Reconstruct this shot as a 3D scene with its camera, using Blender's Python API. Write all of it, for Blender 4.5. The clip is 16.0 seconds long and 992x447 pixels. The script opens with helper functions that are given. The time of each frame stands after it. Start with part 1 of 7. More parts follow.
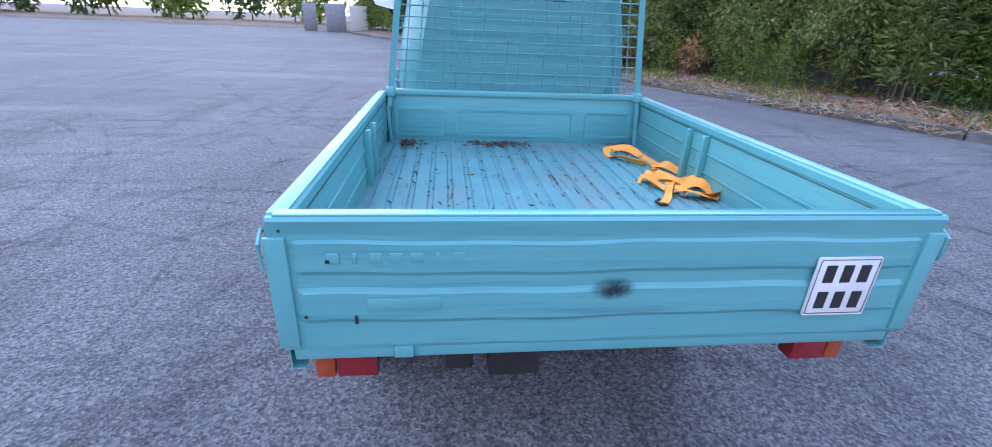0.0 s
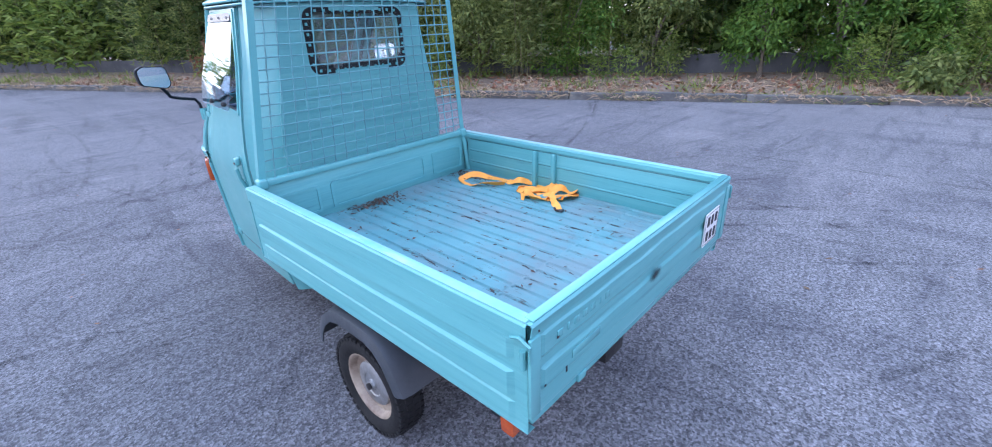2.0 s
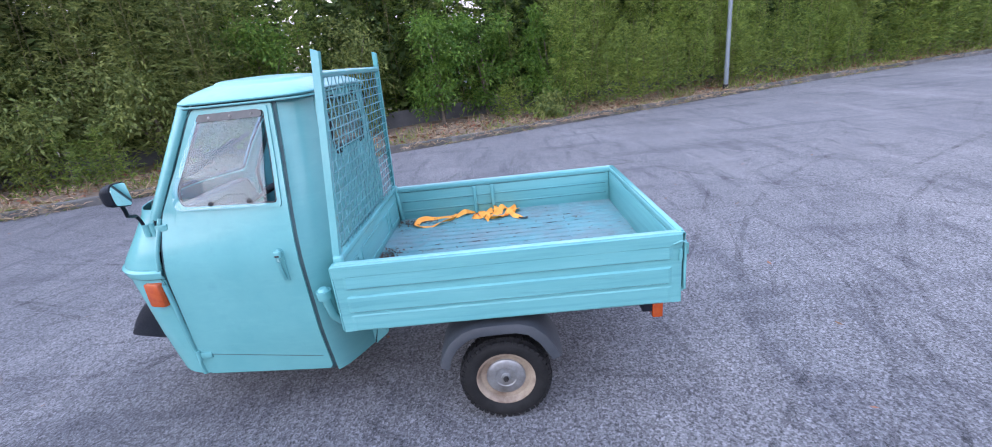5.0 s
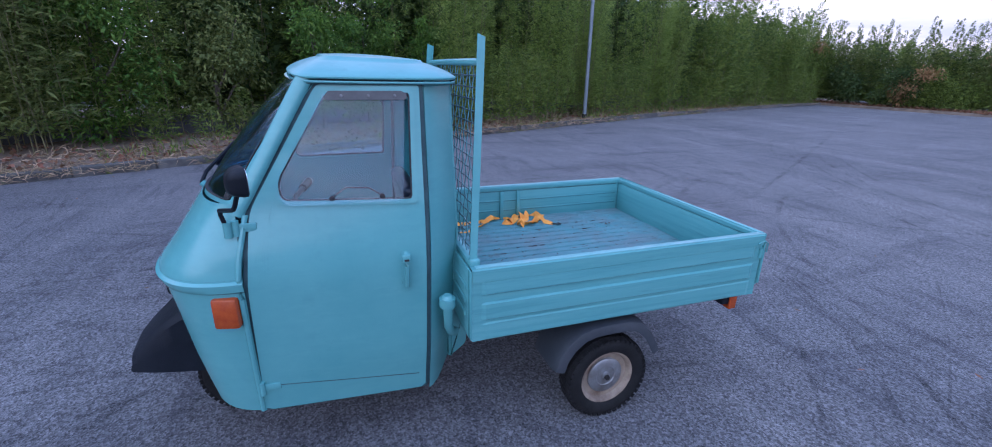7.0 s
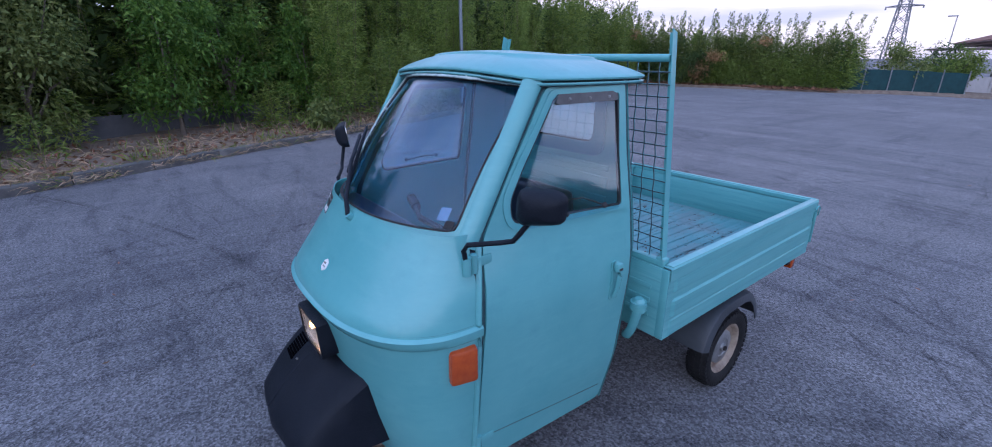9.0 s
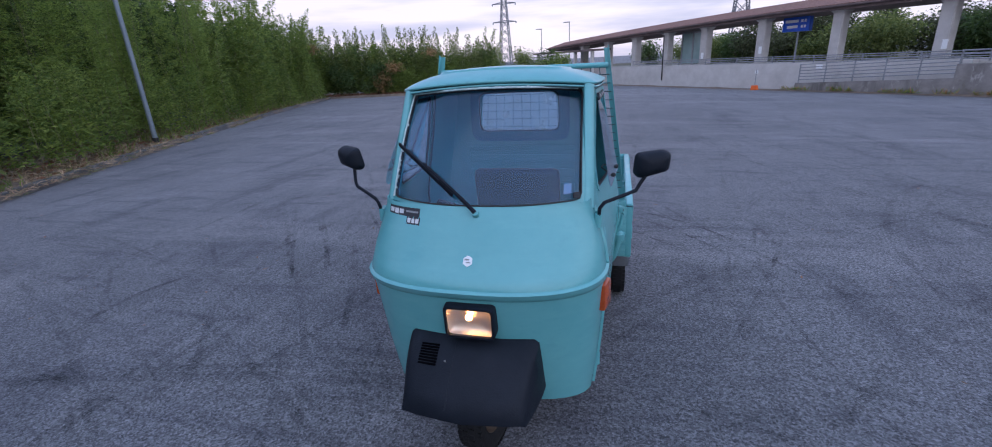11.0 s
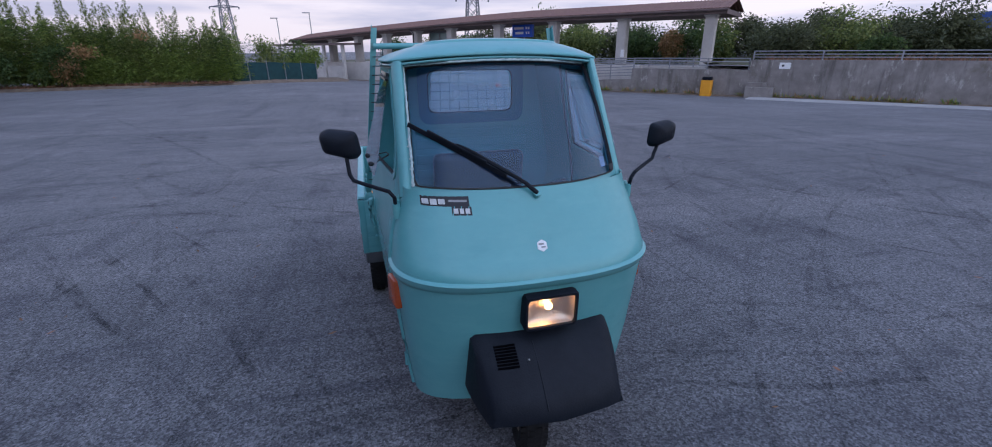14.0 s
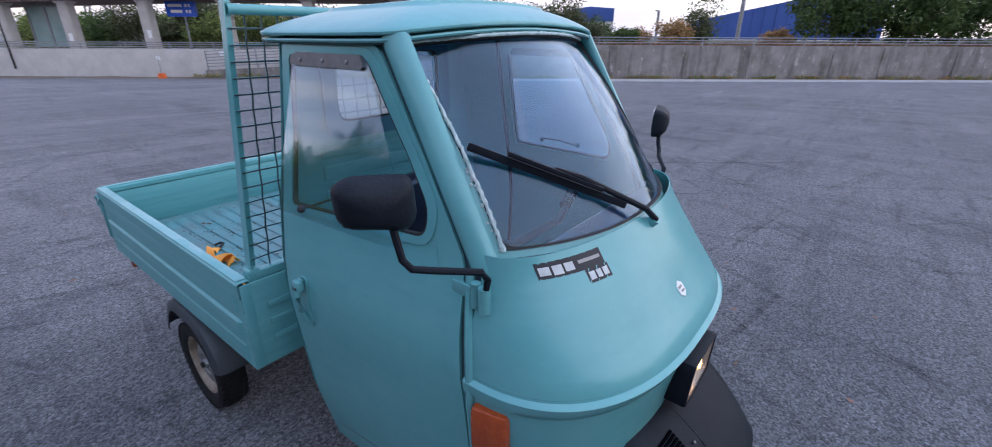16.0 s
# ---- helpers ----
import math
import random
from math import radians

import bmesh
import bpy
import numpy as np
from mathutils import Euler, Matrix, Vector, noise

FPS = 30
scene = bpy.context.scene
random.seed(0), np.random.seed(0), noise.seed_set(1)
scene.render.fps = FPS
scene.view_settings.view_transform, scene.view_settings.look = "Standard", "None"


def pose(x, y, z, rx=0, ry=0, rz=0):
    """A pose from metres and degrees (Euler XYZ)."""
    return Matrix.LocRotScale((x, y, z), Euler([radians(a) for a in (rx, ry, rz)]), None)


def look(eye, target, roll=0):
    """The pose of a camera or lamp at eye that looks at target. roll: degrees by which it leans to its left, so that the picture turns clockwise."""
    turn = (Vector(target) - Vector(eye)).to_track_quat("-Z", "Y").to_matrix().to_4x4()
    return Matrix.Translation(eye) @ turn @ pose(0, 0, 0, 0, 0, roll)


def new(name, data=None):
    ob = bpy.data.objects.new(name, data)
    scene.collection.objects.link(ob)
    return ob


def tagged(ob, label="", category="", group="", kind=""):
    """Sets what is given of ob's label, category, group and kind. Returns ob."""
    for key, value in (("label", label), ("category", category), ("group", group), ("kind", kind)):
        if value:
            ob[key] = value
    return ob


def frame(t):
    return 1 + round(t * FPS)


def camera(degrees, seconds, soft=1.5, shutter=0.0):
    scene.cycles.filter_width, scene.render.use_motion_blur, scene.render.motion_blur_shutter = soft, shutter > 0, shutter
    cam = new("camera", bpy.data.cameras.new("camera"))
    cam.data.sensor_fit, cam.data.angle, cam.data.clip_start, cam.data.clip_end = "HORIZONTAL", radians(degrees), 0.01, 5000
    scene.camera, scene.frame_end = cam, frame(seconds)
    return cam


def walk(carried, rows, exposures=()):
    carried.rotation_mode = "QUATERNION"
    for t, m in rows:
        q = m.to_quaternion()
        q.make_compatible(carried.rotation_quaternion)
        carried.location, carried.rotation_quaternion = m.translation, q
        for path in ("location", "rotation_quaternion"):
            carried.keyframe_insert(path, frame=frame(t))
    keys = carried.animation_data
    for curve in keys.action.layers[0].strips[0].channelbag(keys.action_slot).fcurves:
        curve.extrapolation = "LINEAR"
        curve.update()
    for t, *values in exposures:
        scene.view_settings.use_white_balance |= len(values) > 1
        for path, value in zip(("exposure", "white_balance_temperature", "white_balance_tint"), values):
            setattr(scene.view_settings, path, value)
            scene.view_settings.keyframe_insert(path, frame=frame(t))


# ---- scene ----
cam = camera(93.6, 16.0, soft=1.0, shutter=0.12)
PATH = [
    (0, (-0.328, -0.718, 1.161), (-0.11, 1.105, 0.367), 2.5),
    (0.5, (-0.405, -0.743, 1.256), (0.127, 0.994, 0.42), 0.7),
    (1, (-0.582, -0.685, 1.349), (0.312, 0.923, 0.564), 0.4),
    (1.5, (-0.947, -0.611, 1.415), (0.162, 0.862, 0.64), -2.3),
    (2, (-1.241, -0.496, 1.444), (0.096, 0.755, 0.64), -2.2),
    (2.5, (-1.515, -0.323, 1.492), (-0.023, 0.782, 0.748), -3.5),
    (3, (-1.781, -0.196, 1.508), (-0.119, 0.641, 0.776), -4.4),
    (3.5, (-2.035, -0.034, 1.523), (-0.301, 0.64, 0.789), -4.6),
    (4, (-2.168, 0.234, 1.546), (-0.363, 0.757, 0.861), -4.7),
    (4.5, (-2.295, 0.445, 1.569), (-0.425, 0.778, 0.943), -4.8),
    (4.7, (-2.369, 0.533, 1.586), (-0.487, 0.757, 0.946), -5.8),
    (6.8, (-2.207, 1.795, 1.602), (-0.398, 1.235, 0.958), 1.0),
    (7, (-2.17, 1.901, 1.587), (-0.378, 1.28, 0.952), 1.0),
    (7.5, (-1.999, 2.16, 1.597), (-0.261, 1.407, 0.954), 1.2),
    (8, (-1.831, 2.447, 1.589), (-0.185, 1.505, 0.954), -0.7),
    (8.5, (-1.652, 2.71, 1.609), (-0.097, 1.64, 0.948), -0.4),
    (8.7, (-1.581, 2.801, 1.609), (-0.046, 1.707, 0.94), -0.3),
    (10.8, (-0.593, 3.958, 1.634), (-0.015, 2.156, 0.989), -1.9),
    (11, (-0.521, 4.03, 1.653), (-0.03, 2.206, 0.996), -3.2),
    (11.5, (-0.323, 4.218, 1.654), (-0.03, 2.375, 1.014), -1.61),
    (12, (-0.094, 4.257, 1.622), (0.006, 2.39, 0.958), -1.72),
    (12.5, (0.151, 4.204, 1.639), (-0.032, 2.328, 0.969), -3.6),
    (13, (0.33, 4.228, 1.641), (0.023, 2.381, 0.936), -2.9),
    (13.5, (0.435, 4.117, 1.611), (0.068, 2.284, 0.901), -1.0),
    (14, (0.534, 3.893, 1.586), (0.042, 2.086, 0.886), -0.5),
    (14.5, (0.705, 3.651, 1.556), (0.002, 1.926, 0.828), -0.0),
    (15, (0.923, 3.384, 1.568), (-0.015, 1.786, 0.816), -0.5),
    (15.5, (1.042, 3.07, 1.566), (-0.09, 1.6, 0.819), -1.5),
    (16, (1.085, 2.799, 1.547), (-0.365, 1.646, 0.792), 0.3),
]
EXPOSURES = [(0, 1.36, 5550, 11.5), (2.0, 1.50, 5650, 11.5), (3.5, 1.55, 6050, 11.5), (4.5, 1.57, 6250, 12), (7, 0.47, 5200, 16), (8.5, 0.32, 5230, 16), (11, 0.17, 5600, 12), (11.5, 0.02, 5550, 12), (12, 0.0, 5550, 12), (12.5, 0.12, 5650, 12), (13, -0.04, 5600, 12), (13.5, 0.08, 5600, 12), (14, -0.05, 5650, 12), (14.5, 0.34, 5750, 12), (15.0, 0.48, 5900, 11), (15.5, 0.25, 5900, 10.5), (16, 0.49, 6050, 10.5)]
walk(cam, [(t, look(e, a, r)) for t, e, a, r in PATH], EXPOSURES)

# ---- light ----
SUN_EL, SUN_AZ = radians(32), radians(-27)
world = bpy.data.worlds.new("dusk_sky")
scene.world = world
world.use_nodes = True
wn, wl = world.node_tree.nodes, world.node_tree.links
wn.clear()
w_out = wn.new("ShaderNodeOutputWorld")
w_bg = wn.new("ShaderNodeBackground")
w_sky = wn.new("ShaderNodeTexSky")
w_sky.sky_type = "NISHITA"
w_sky.sun_disc = False
w_sky.sun_elevation, w_sky.sun_rotation = SUN_EL, SUN_AZ
w_co = wn.new("ShaderNodeTexCoord")
w_map = wn.new("ShaderNodeMapping")
w_map.inputs["Scale"].default_value = (1.2, 1.2, 9.0)
w_noise = wn.new("ShaderNodeTexNoise")
w_noise.inputs["Scale"].default_value = 2.2
w_noise.inputs["Detail"].default_value = 5
w_ramp = wn.new("ShaderNodeValToRGB")
w_ramp.color_ramp.elements[0].position, w_ramp.color_ramp.elements[0].color = 0.42, (5.8, 5.4, 6.25, 1)
w_ramp.color_ramp.elements[1].position, w_ramp.color_ramp.elements[1].color = 0.60, (9.6, 8.35, 8.05, 1)
w_sep = wn.new("ShaderNodeSeparateXYZ")
w_el = wn.new("ShaderNodeMapRange")
w_el.inputs["From Min"].default_value, w_el.inputs["From Max"].default_value = 0.10, 0.75
w_top = wn.new("ShaderNodeMixRGB")
w_top.inputs["Color2"].default_value = (4.75, 6.0, 8.9, 1)
w_mix = wn.new("ShaderNodeMixRGB")
w_mix.inputs["Fac"].default_value = 0.85
wl.new(w_co.outputs["Generated"], w_map.inputs["Vector"])
wl.new(w_map.outputs["Vector"], w_noise.inputs["Vector"])
wl.new(w_noise.outputs["Fac"], w_ramp.inputs["Fac"])
wl.new(w_sky.outputs["Color"], w_mix.inputs["Color1"])
wl.new(w_co.outputs["Generated"], w_sep.inputs["Vector"])
wl.new(w_sep.outputs["Z"], w_el.inputs["Value"])
wl.new(w_el.outputs["Result"], w_top.inputs["Fac"])
wl.new(w_ramp.outputs["Color"], w_top.inputs["Color1"])
wl.new(w_top.outputs["Color"], w_mix.inputs["Color2"])
w_dot = wn.new("ShaderNodeVectorMath")
w_dot.operation = "DOT_PRODUCT"
w_dot.inputs[1].default_value = (-0.62, 0.785, 0.0)
w_az = wn.new("ShaderNodeValToRGB")
w_az.color_ramp.elements[0].position, w_az.color_ramp.elements[0].color = 0.0, (0.725, 0.69, 0.705, 1)
w_az.color_ramp.elements[1].position, w_az.color_ramp.elements[1].color = 1.0, (0.955, 0.97, 0.965, 1)
w_half = wn.new("ShaderNodeMapRange")
w_half.inputs["From Min"].default_value = -1.0
w_mul = wn.new("ShaderNodeMixRGB")
w_mul.blend_type, w_mul.inputs["Fac"].default_value = "MULTIPLY", 1.0
wl.new(w_co.outputs["Generated"], w_dot.inputs[0])
wl.new(w_dot.outputs["Value"], w_half.inputs["Value"])
wl.new(w_half.outputs["Result"], w_az.inputs["Fac"])
wl.new(w_mix.outputs["Color"], w_mul.inputs["Color1"])
wl.new(w_az.outputs["Color"], w_mul.inputs["Color2"])
wl.new(w_mul.outputs["Color"], w_bg.inputs["Color"])
w_bg.inputs["Strength"].default_value = 0.152
wl.new(w_bg.outputs["Background"], w_out.inputs["Surface"])

sun = new("sun", bpy.data.lights.new("sun", "SUN"))
sun.data.energy, sun.data.angle, sun.data.color = 0.95, radians(125), (1.0, 0.93, 0.88)
sun.matrix_world = look((-20, 40, 28), (0, 0, 0))

# ---- materials ----


def mat(name, col, rough=0.5, metal=0.0, col2=None, scale=6.0, bump=0.0, bscale=60.0, detail=6, spread=(0.35, 0.7),
        spec=0.5, island=0.0, objrand=0.0, coat=0.0, stretch=None):
    """Principled surface with two-scale colour variation and fine relief."""
    m = bpy.data.materials.new(name)
    m.use_nodes = True
    nt = m.node_tree
    n, l = nt.nodes, nt.links
    p = n["Principled BSDF"]
    p.inputs["Roughness"].default_value = rough
    p.inputs["Metallic"].default_value = metal
    p.inputs["Specular IOR Level"].default_value = spec
    p.inputs["Coat Weight"].default_value = coat
    co = n.new("ShaderNodeTexCoord")
    vec = co.outputs["Object"]
    if stretch:
        mp = n.new("ShaderNodeMapping")
        mp.inputs["Scale"].default_value = stretch
        l.new(vec, mp.inputs["Vector"])
        vec = mp.outputs["Vector"]
    out = None
    if col2:
        t = n.new("ShaderNodeTexNoise")
        t.inputs["Scale"].default_value, t.inputs["Detail"].default_value = scale, detail
        t.inputs["Roughness"].default_value = 0.65
        l.new(vec, t.inputs["Vector"])
        r = n.new("ShaderNodeValToRGB")
        r.color_ramp.elements[0].position, r.color_ramp.elements[0].color = spread[0], (*col, 1)
        r.color_ramp.elements[1].position, r.color_ramp.elements[1].color = spread[1], (*col2, 1)
        l.new(t.outputs["Fac"], r.inputs["Fac"])
        out = r.outputs["Color"]
    else:
        c = n.new("ShaderNodeRGB")
        c.outputs[0].default_value = (*col, 1)
        out = c.outputs[0]
    if island or objrand:
        hs = n.new("ShaderNodeHueSaturation")
        if island:
            g = n.new("ShaderNodeNewGeometry")
            rnd, amt = g.outputs["Random Per Island"], island
        else:
            g = n.new("ShaderNodeObjectInfo")
            rnd, amt = g.outputs["Random"], objrand
        mr = n.new("ShaderNodeMapRange")
        mr.inputs["To Min"].default_value, mr.inputs["To Max"].default_value = 1 - amt, 1 + amt
        l.new(rnd, mr.inputs["Value"])
        l.new(mr.outputs["Result"], hs.inputs["Value"])
        mh = n.new("ShaderNodeMapRange")
        mh.inputs["To Min"].default_value, mh.inputs["To Max"].default_value = 0.5 + amt * 0.05, 0.5 - amt * 0.05
        l.new(rnd, mh.inputs["Value"])
        l.new(mh.outputs["Result"], hs.inputs["Hue"])
        l.new(out, hs.inputs["Color"])
        out = hs.outputs["Color"]
    l.new(out, p.inputs["Base Color"])
    if bump:
        b = n.new("ShaderNodeTexNoise")
        b.inputs["Scale"].default_value, b.inputs["Detail"].default_value = bscale, 4
        l.new(vec, b.inputs["Vector"])
        bp = n.new("ShaderNodeBump")
        bp.inputs["Strength"].default_value, bp.inputs["Distance"].default_value = bump, 0.01
        l.new(b.outputs["Fac"], bp.inputs["Height"])
        l.new(bp.outputs["Normal"], p.inputs["Normal"])
    return m


def overlay(m, col, scale, lo, hi, amount=1.0, stretch=(1, 1, 1), rough=None):
    """Lays stains of one colour over a material where a noise is high."""
    nt = m.node_tree
    n, l = nt.nodes, nt.links
    p = n["Principled BSDF"]
    src = p.inputs["Base Color"].links[0].from_socket
    co = n.new("ShaderNodeTexCoord")
    mp = n.new("ShaderNodeMapping")
    mp.inputs["Scale"].default_value = stretch
    mp.inputs["Location"].default_value = (scale, 3.1, 1.7)
    t = n.new("ShaderNodeTexNoise")
    t.inputs["Scale"].default_value, t.inputs["Detail"].default_value = scale, 8
    t.inputs["Roughness"].default_value = 0.7
    r = n.new("ShaderNodeMapRange")
    r.inputs["From Min"].default_value, r.inputs["From Max"].default_value = lo, hi
    r.inputs["To Max"].default_value = amount
    mx = n.new("ShaderNodeMixRGB")
    mx.inputs["Color2"].default_value = (*col, 1)
    l.new(co.outputs["Object"], mp.inputs["Vector"])
    l.new(mp.outputs["Vector"], t.inputs["Vector"])
    l.new(t.outputs["Fac"], r.inputs["Value"])
    l.new(r.outputs["Result"], mx.inputs["Fac"])
    l.new(src, mx.inputs["Color1"])
    l.new(mx.outputs["Color"], p.inputs["Base Color"])
    return m


def glass(name, tint=(0.9, 0.95, 0.97), haze=0.0, gloss=0.045, power=4.0, milky=0.0):
    m = bpy.data.materials.new(name)
    m.use_nodes = True
    n, l = m.node_tree.nodes, m.node_tree.links
    n.clear()
    out = n.new("ShaderNodeOutputMaterial")
    tr = n.new("ShaderNodeBsdfTransparent")
    tr.inputs["Color"].default_value = (*tint, 1)
    gl = n.new("ShaderNodeBsdfGlossy")
    gl.inputs["Roughness"].default_value = 0.03
    gl.inputs["Color"].default_value = (0.86, 0.94, 1.0, 1)
    fr = n.new("ShaderNodeLayerWeight")
    fr.inputs["Blend"].default_value = 0.5
    pw = n.new("ShaderNodeMath")
    pw.operation, pw.inputs[1].default_value = "POWER", power
    sc_ = n.new("ShaderNodeMapRange")
    sc_.inputs["To Min"].default_value, sc_.inputs["To Max"].default_value = gloss, 0.95
    mx = n.new("ShaderNodeMixShader")
    l.new(fr.outputs["Facing"], pw.inputs[0])
    l.new(pw.outputs[0], sc_.inputs["Value"])
    l.new(sc_.outputs["Result"], mx.inputs["Fac"])
    src = tr.outputs["BSDF"]
    if haze:
        df = n.new("ShaderNodeBsdfDiffuse")
        df.inputs["Color"].default_value = (0.75, 0.78, 0.8, 1)
        co = n.new("ShaderNodeTexCoord")
        t = n.new("ShaderNodeTexNoise")
        t.inputs["Scale"].default_value = 5
        t.inputs["Detail"].default_value = 6
        l.new(co.outputs["Object"], t.inputs["Vector"])
        r = n.new("ShaderNodeMapRange")
        r.inputs["From Min"].default_value, r.inputs["From Max"].default_value = 0.25, 0.85
        r.inputs["To Max"].default_value = haze * 2
        l.new(t.outputs["Fac"], r.inputs["Value"])
        hz = n.new("ShaderNodeMixShader")
        l.new(r.outputs["Result"], hz.inputs["Fac"])
        l.new(src, hz.inputs[1])
        l.new(df.outputs["BSDF"], hz.inputs[2])
        src = hz.outputs["Shader"]
    if milky:
        tl = n.new("ShaderNodeBsdfTranslucent")
        tl.inputs["Color"].default_value = (0.95, 0.95, 0.94, 1)
        co2 = n.new("ShaderNodeTexCoord")
        t2 = n.new("ShaderNodeTexNoise")
        t2.inputs["Scale"].default_value, t2.inputs["Detail"].default_value = 14, 7
        r2 = n.new("ShaderNodeMapRange")
        r2.inputs["From Min"].default_value, r2.inputs["From Max"].default_value = 0.3, 0.7
        r2.inputs["To Min"].default_value, r2.inputs["To Max"].default_value = milky * 0.75, milky * 1.25
        mk = n.new("ShaderNodeMixShader")
        l.new(co2.outputs["Object"], t2.inputs["Vector"])
        l.new(t2.outputs["Fac"], r2.inputs["Value"])
        l.new(r2.outputs["Result"], mk.inputs["Fac"])
        l.new(src, mk.inputs[1])
        l.new(tl.outputs["BSDF"], mk.inputs[2])
        src = mk.outputs["Shader"]
    l.new(src, mx.inputs[1])
    l.new(gl.outputs["BSDF"], mx.inputs[2])
    l.new(mx.outputs["Shader"], out.inputs["Surface"])
    return m


def leafy(name, col, col2, scale=1.2):
    """Leaf surface: diffuse with some light coming through."""
    m = mat(name, col, 0.55, col2=col2, scale=scale, island=0.45, spec=0.25, detail=3)
    n, l = m.node_tree.nodes, m.node_tree.links
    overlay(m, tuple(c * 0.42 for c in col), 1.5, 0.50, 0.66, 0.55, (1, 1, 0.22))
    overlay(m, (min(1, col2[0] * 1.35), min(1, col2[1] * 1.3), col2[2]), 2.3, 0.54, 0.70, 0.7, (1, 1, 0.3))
    p = n["Principled BSDF"]
    tl = n.new("ShaderNodeBsdfTranslucent")
    l.new(p.inputs["Base Color"].links[0].from_socket, tl.inputs["Color"])
    mx = n.new("ShaderNodeMixShader")
    mx.inputs["Fac"].default_value = 0.4
    l.new(p.outputs["BSDF"], mx.inputs[1])
    l.new(tl.outputs["BSDF"], mx.inputs[2])
    l.new(mx.outputs["Shader"], n["Material Output"].inputs["Surface"])
    return m


TEAL = (0.122, 0.352, 0.362)
PAINT = mat("teal_paint", TEAL, 0.24, col2=(0.145, 0.385, 0.393), scale=3.5, bump=0.035, bscale=14, spec=0.5, coat=0.12)
overlay(PAINT, (0.085, 0.26, 0.275), 9, 0.58, 0.78, 0.3)
overlay(PAINT, (0.03, 0.06, 0.06), 45, 0.72, 0.80, 0.5)
overlay(PAINT, (0.20, 0.45, 0.455), 7, 0.50, 0.72, 0.2, (0.7, 0.7, 3))
overlay(PAINT, (0.095, 0.30, 0.315), 10, 0.52, 0.74, 0.25, (0.6, 0.6, 2.5))
overlay(PAINT, (0.05, 0.12, 0.12), 26, 0.68, 0.76, 0.35, (0.5, 0.5, 2))
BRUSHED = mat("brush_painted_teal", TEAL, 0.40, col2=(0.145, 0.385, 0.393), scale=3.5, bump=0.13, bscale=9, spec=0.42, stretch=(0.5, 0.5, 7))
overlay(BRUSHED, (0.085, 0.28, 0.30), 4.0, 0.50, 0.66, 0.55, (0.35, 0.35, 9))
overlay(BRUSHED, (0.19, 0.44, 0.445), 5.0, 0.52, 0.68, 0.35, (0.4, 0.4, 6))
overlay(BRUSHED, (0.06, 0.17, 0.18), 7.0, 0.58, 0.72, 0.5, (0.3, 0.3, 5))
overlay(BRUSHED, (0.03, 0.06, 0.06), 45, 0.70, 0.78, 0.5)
ROOFPAINT = mat("dented_roof_paint", TEAL, 0.30, col2=(0.155, 0.40, 0.41), scale=4, bump=0.45, bscale=5.5, spec=0.5, coat=0.08)
overlay(ROOFPAINT, (0.20, 0.45, 0.455), 7, 0.50, 0.72, 0.3)
overlay(ROOFPAINT, (0.07, 0.21, 0.22), 12, 0.56, 0.74, 0.4)
# the body teal darkened and blued, so the cab's dimness is in the colour
INSIDE = mat("teal_paint_inside_shaded", (0.052, 0.185, 0.265), 0.45, col2=(0.068, 0.215, 0.295), scale=4, bump=0.05, bscale=20)
BEDPAINT = mat("worn_bed_floor_paint", (0.085, 0.235, 0.255), 0.62, col2=(0.125, 0.29, 0.305), scale=6, bump=0.12, bscale=35)
overlay(BEDPAINT, (0.155, 0.205, 0.215), 3.2, 0.45, 0.63, 0.7, (1, 0.8, 1))
overlay(BEDPAINT, (0.03, 0.024, 0.02), 9, 0.60, 0.66, 0.8, (5, 0.6, 1))
overlay(BEDPAINT, (0.05, 0.045, 0.04), 30, 0.62, 0.70, 0.8, (1.5, 0.5, 1))
overlay(BEDPAINT, (0.09, 0.065, 0.05), 7, 0.60, 0.72, 0.6)
# top edge teal lightened, with whitish patches painted in for sky glare
EDGEPAINT = mat("glare_edge_paint", (0.16, 0.41, 0.42), 0.36, col2=(0.22, 0.46, 0.465), scale=14, bump=0.05, bscale=40, coat=0.12)
overlay(EDGEPAINT, (0.45, 0.52, 0.515), 7, 0.52, 0.66, 0.45, (3, 0.6, 1))
RUBBER = mat("black_rubber", (0.018, 0.019, 0.021), 0.75, col2=(0.035, 0.036, 0.038), scale=20, bump=0.15, bscale=90)
SEALBLACK = mat("window_seal_rubber", (0.010, 0.011, 0.012), 0.7, col2=(0.022, 0.024, 0.026), scale=20, bump=0.1, bscale=90, spec=0.2)
HINGESTRIP = mat("shiny_hinge_strip", (0.030, 0.033, 0.038), 0.22, col2=(0.06, 0.066, 0.072), scale=14, bump=0.08, bscale=50, spec=0.6)
TYRE = mat("tyre_rubber", (0.012, 0.012, 0.013), 0.75, col2=(0.022, 0.022, 0.023), scale=9, bump=0.2, bscale=70, spec=0.2)
BLACKPL = mat("black_plastic", (0.008, 0.0105, 0.016), 0.5, col2=(0.014, 0.017, 0.024), scale=8, bump=0.15, bscale=160, spec=0.14)
GREYPL = mat("grey_fender_plastic", (0.032, 0.038, 0.047), 0.5, col2=(0.055, 0.062, 0.072), scale=5, bump=0.12, bscale=60)
RIM = mat("rusty_cream_rim", (0.33, 0.27, 0.205), 0.55, col2=(0.13, 0.085, 0.06), scale=11, bump=0.15, bscale=40)
STEEL = mat("dull_steel", (0.34, 0.35, 0.36), 0.42, 0.6, col2=(0.2, 0.19, 0.18), scale=16, bump=0.1)
DARKSTEEL = mat("dark_underbody_steel", (0.018, 0.018, 0.02), 0.6, 0.3, col2=(0.045, 0.04, 0.037), scale=9, bump=0.2, bscale=30)
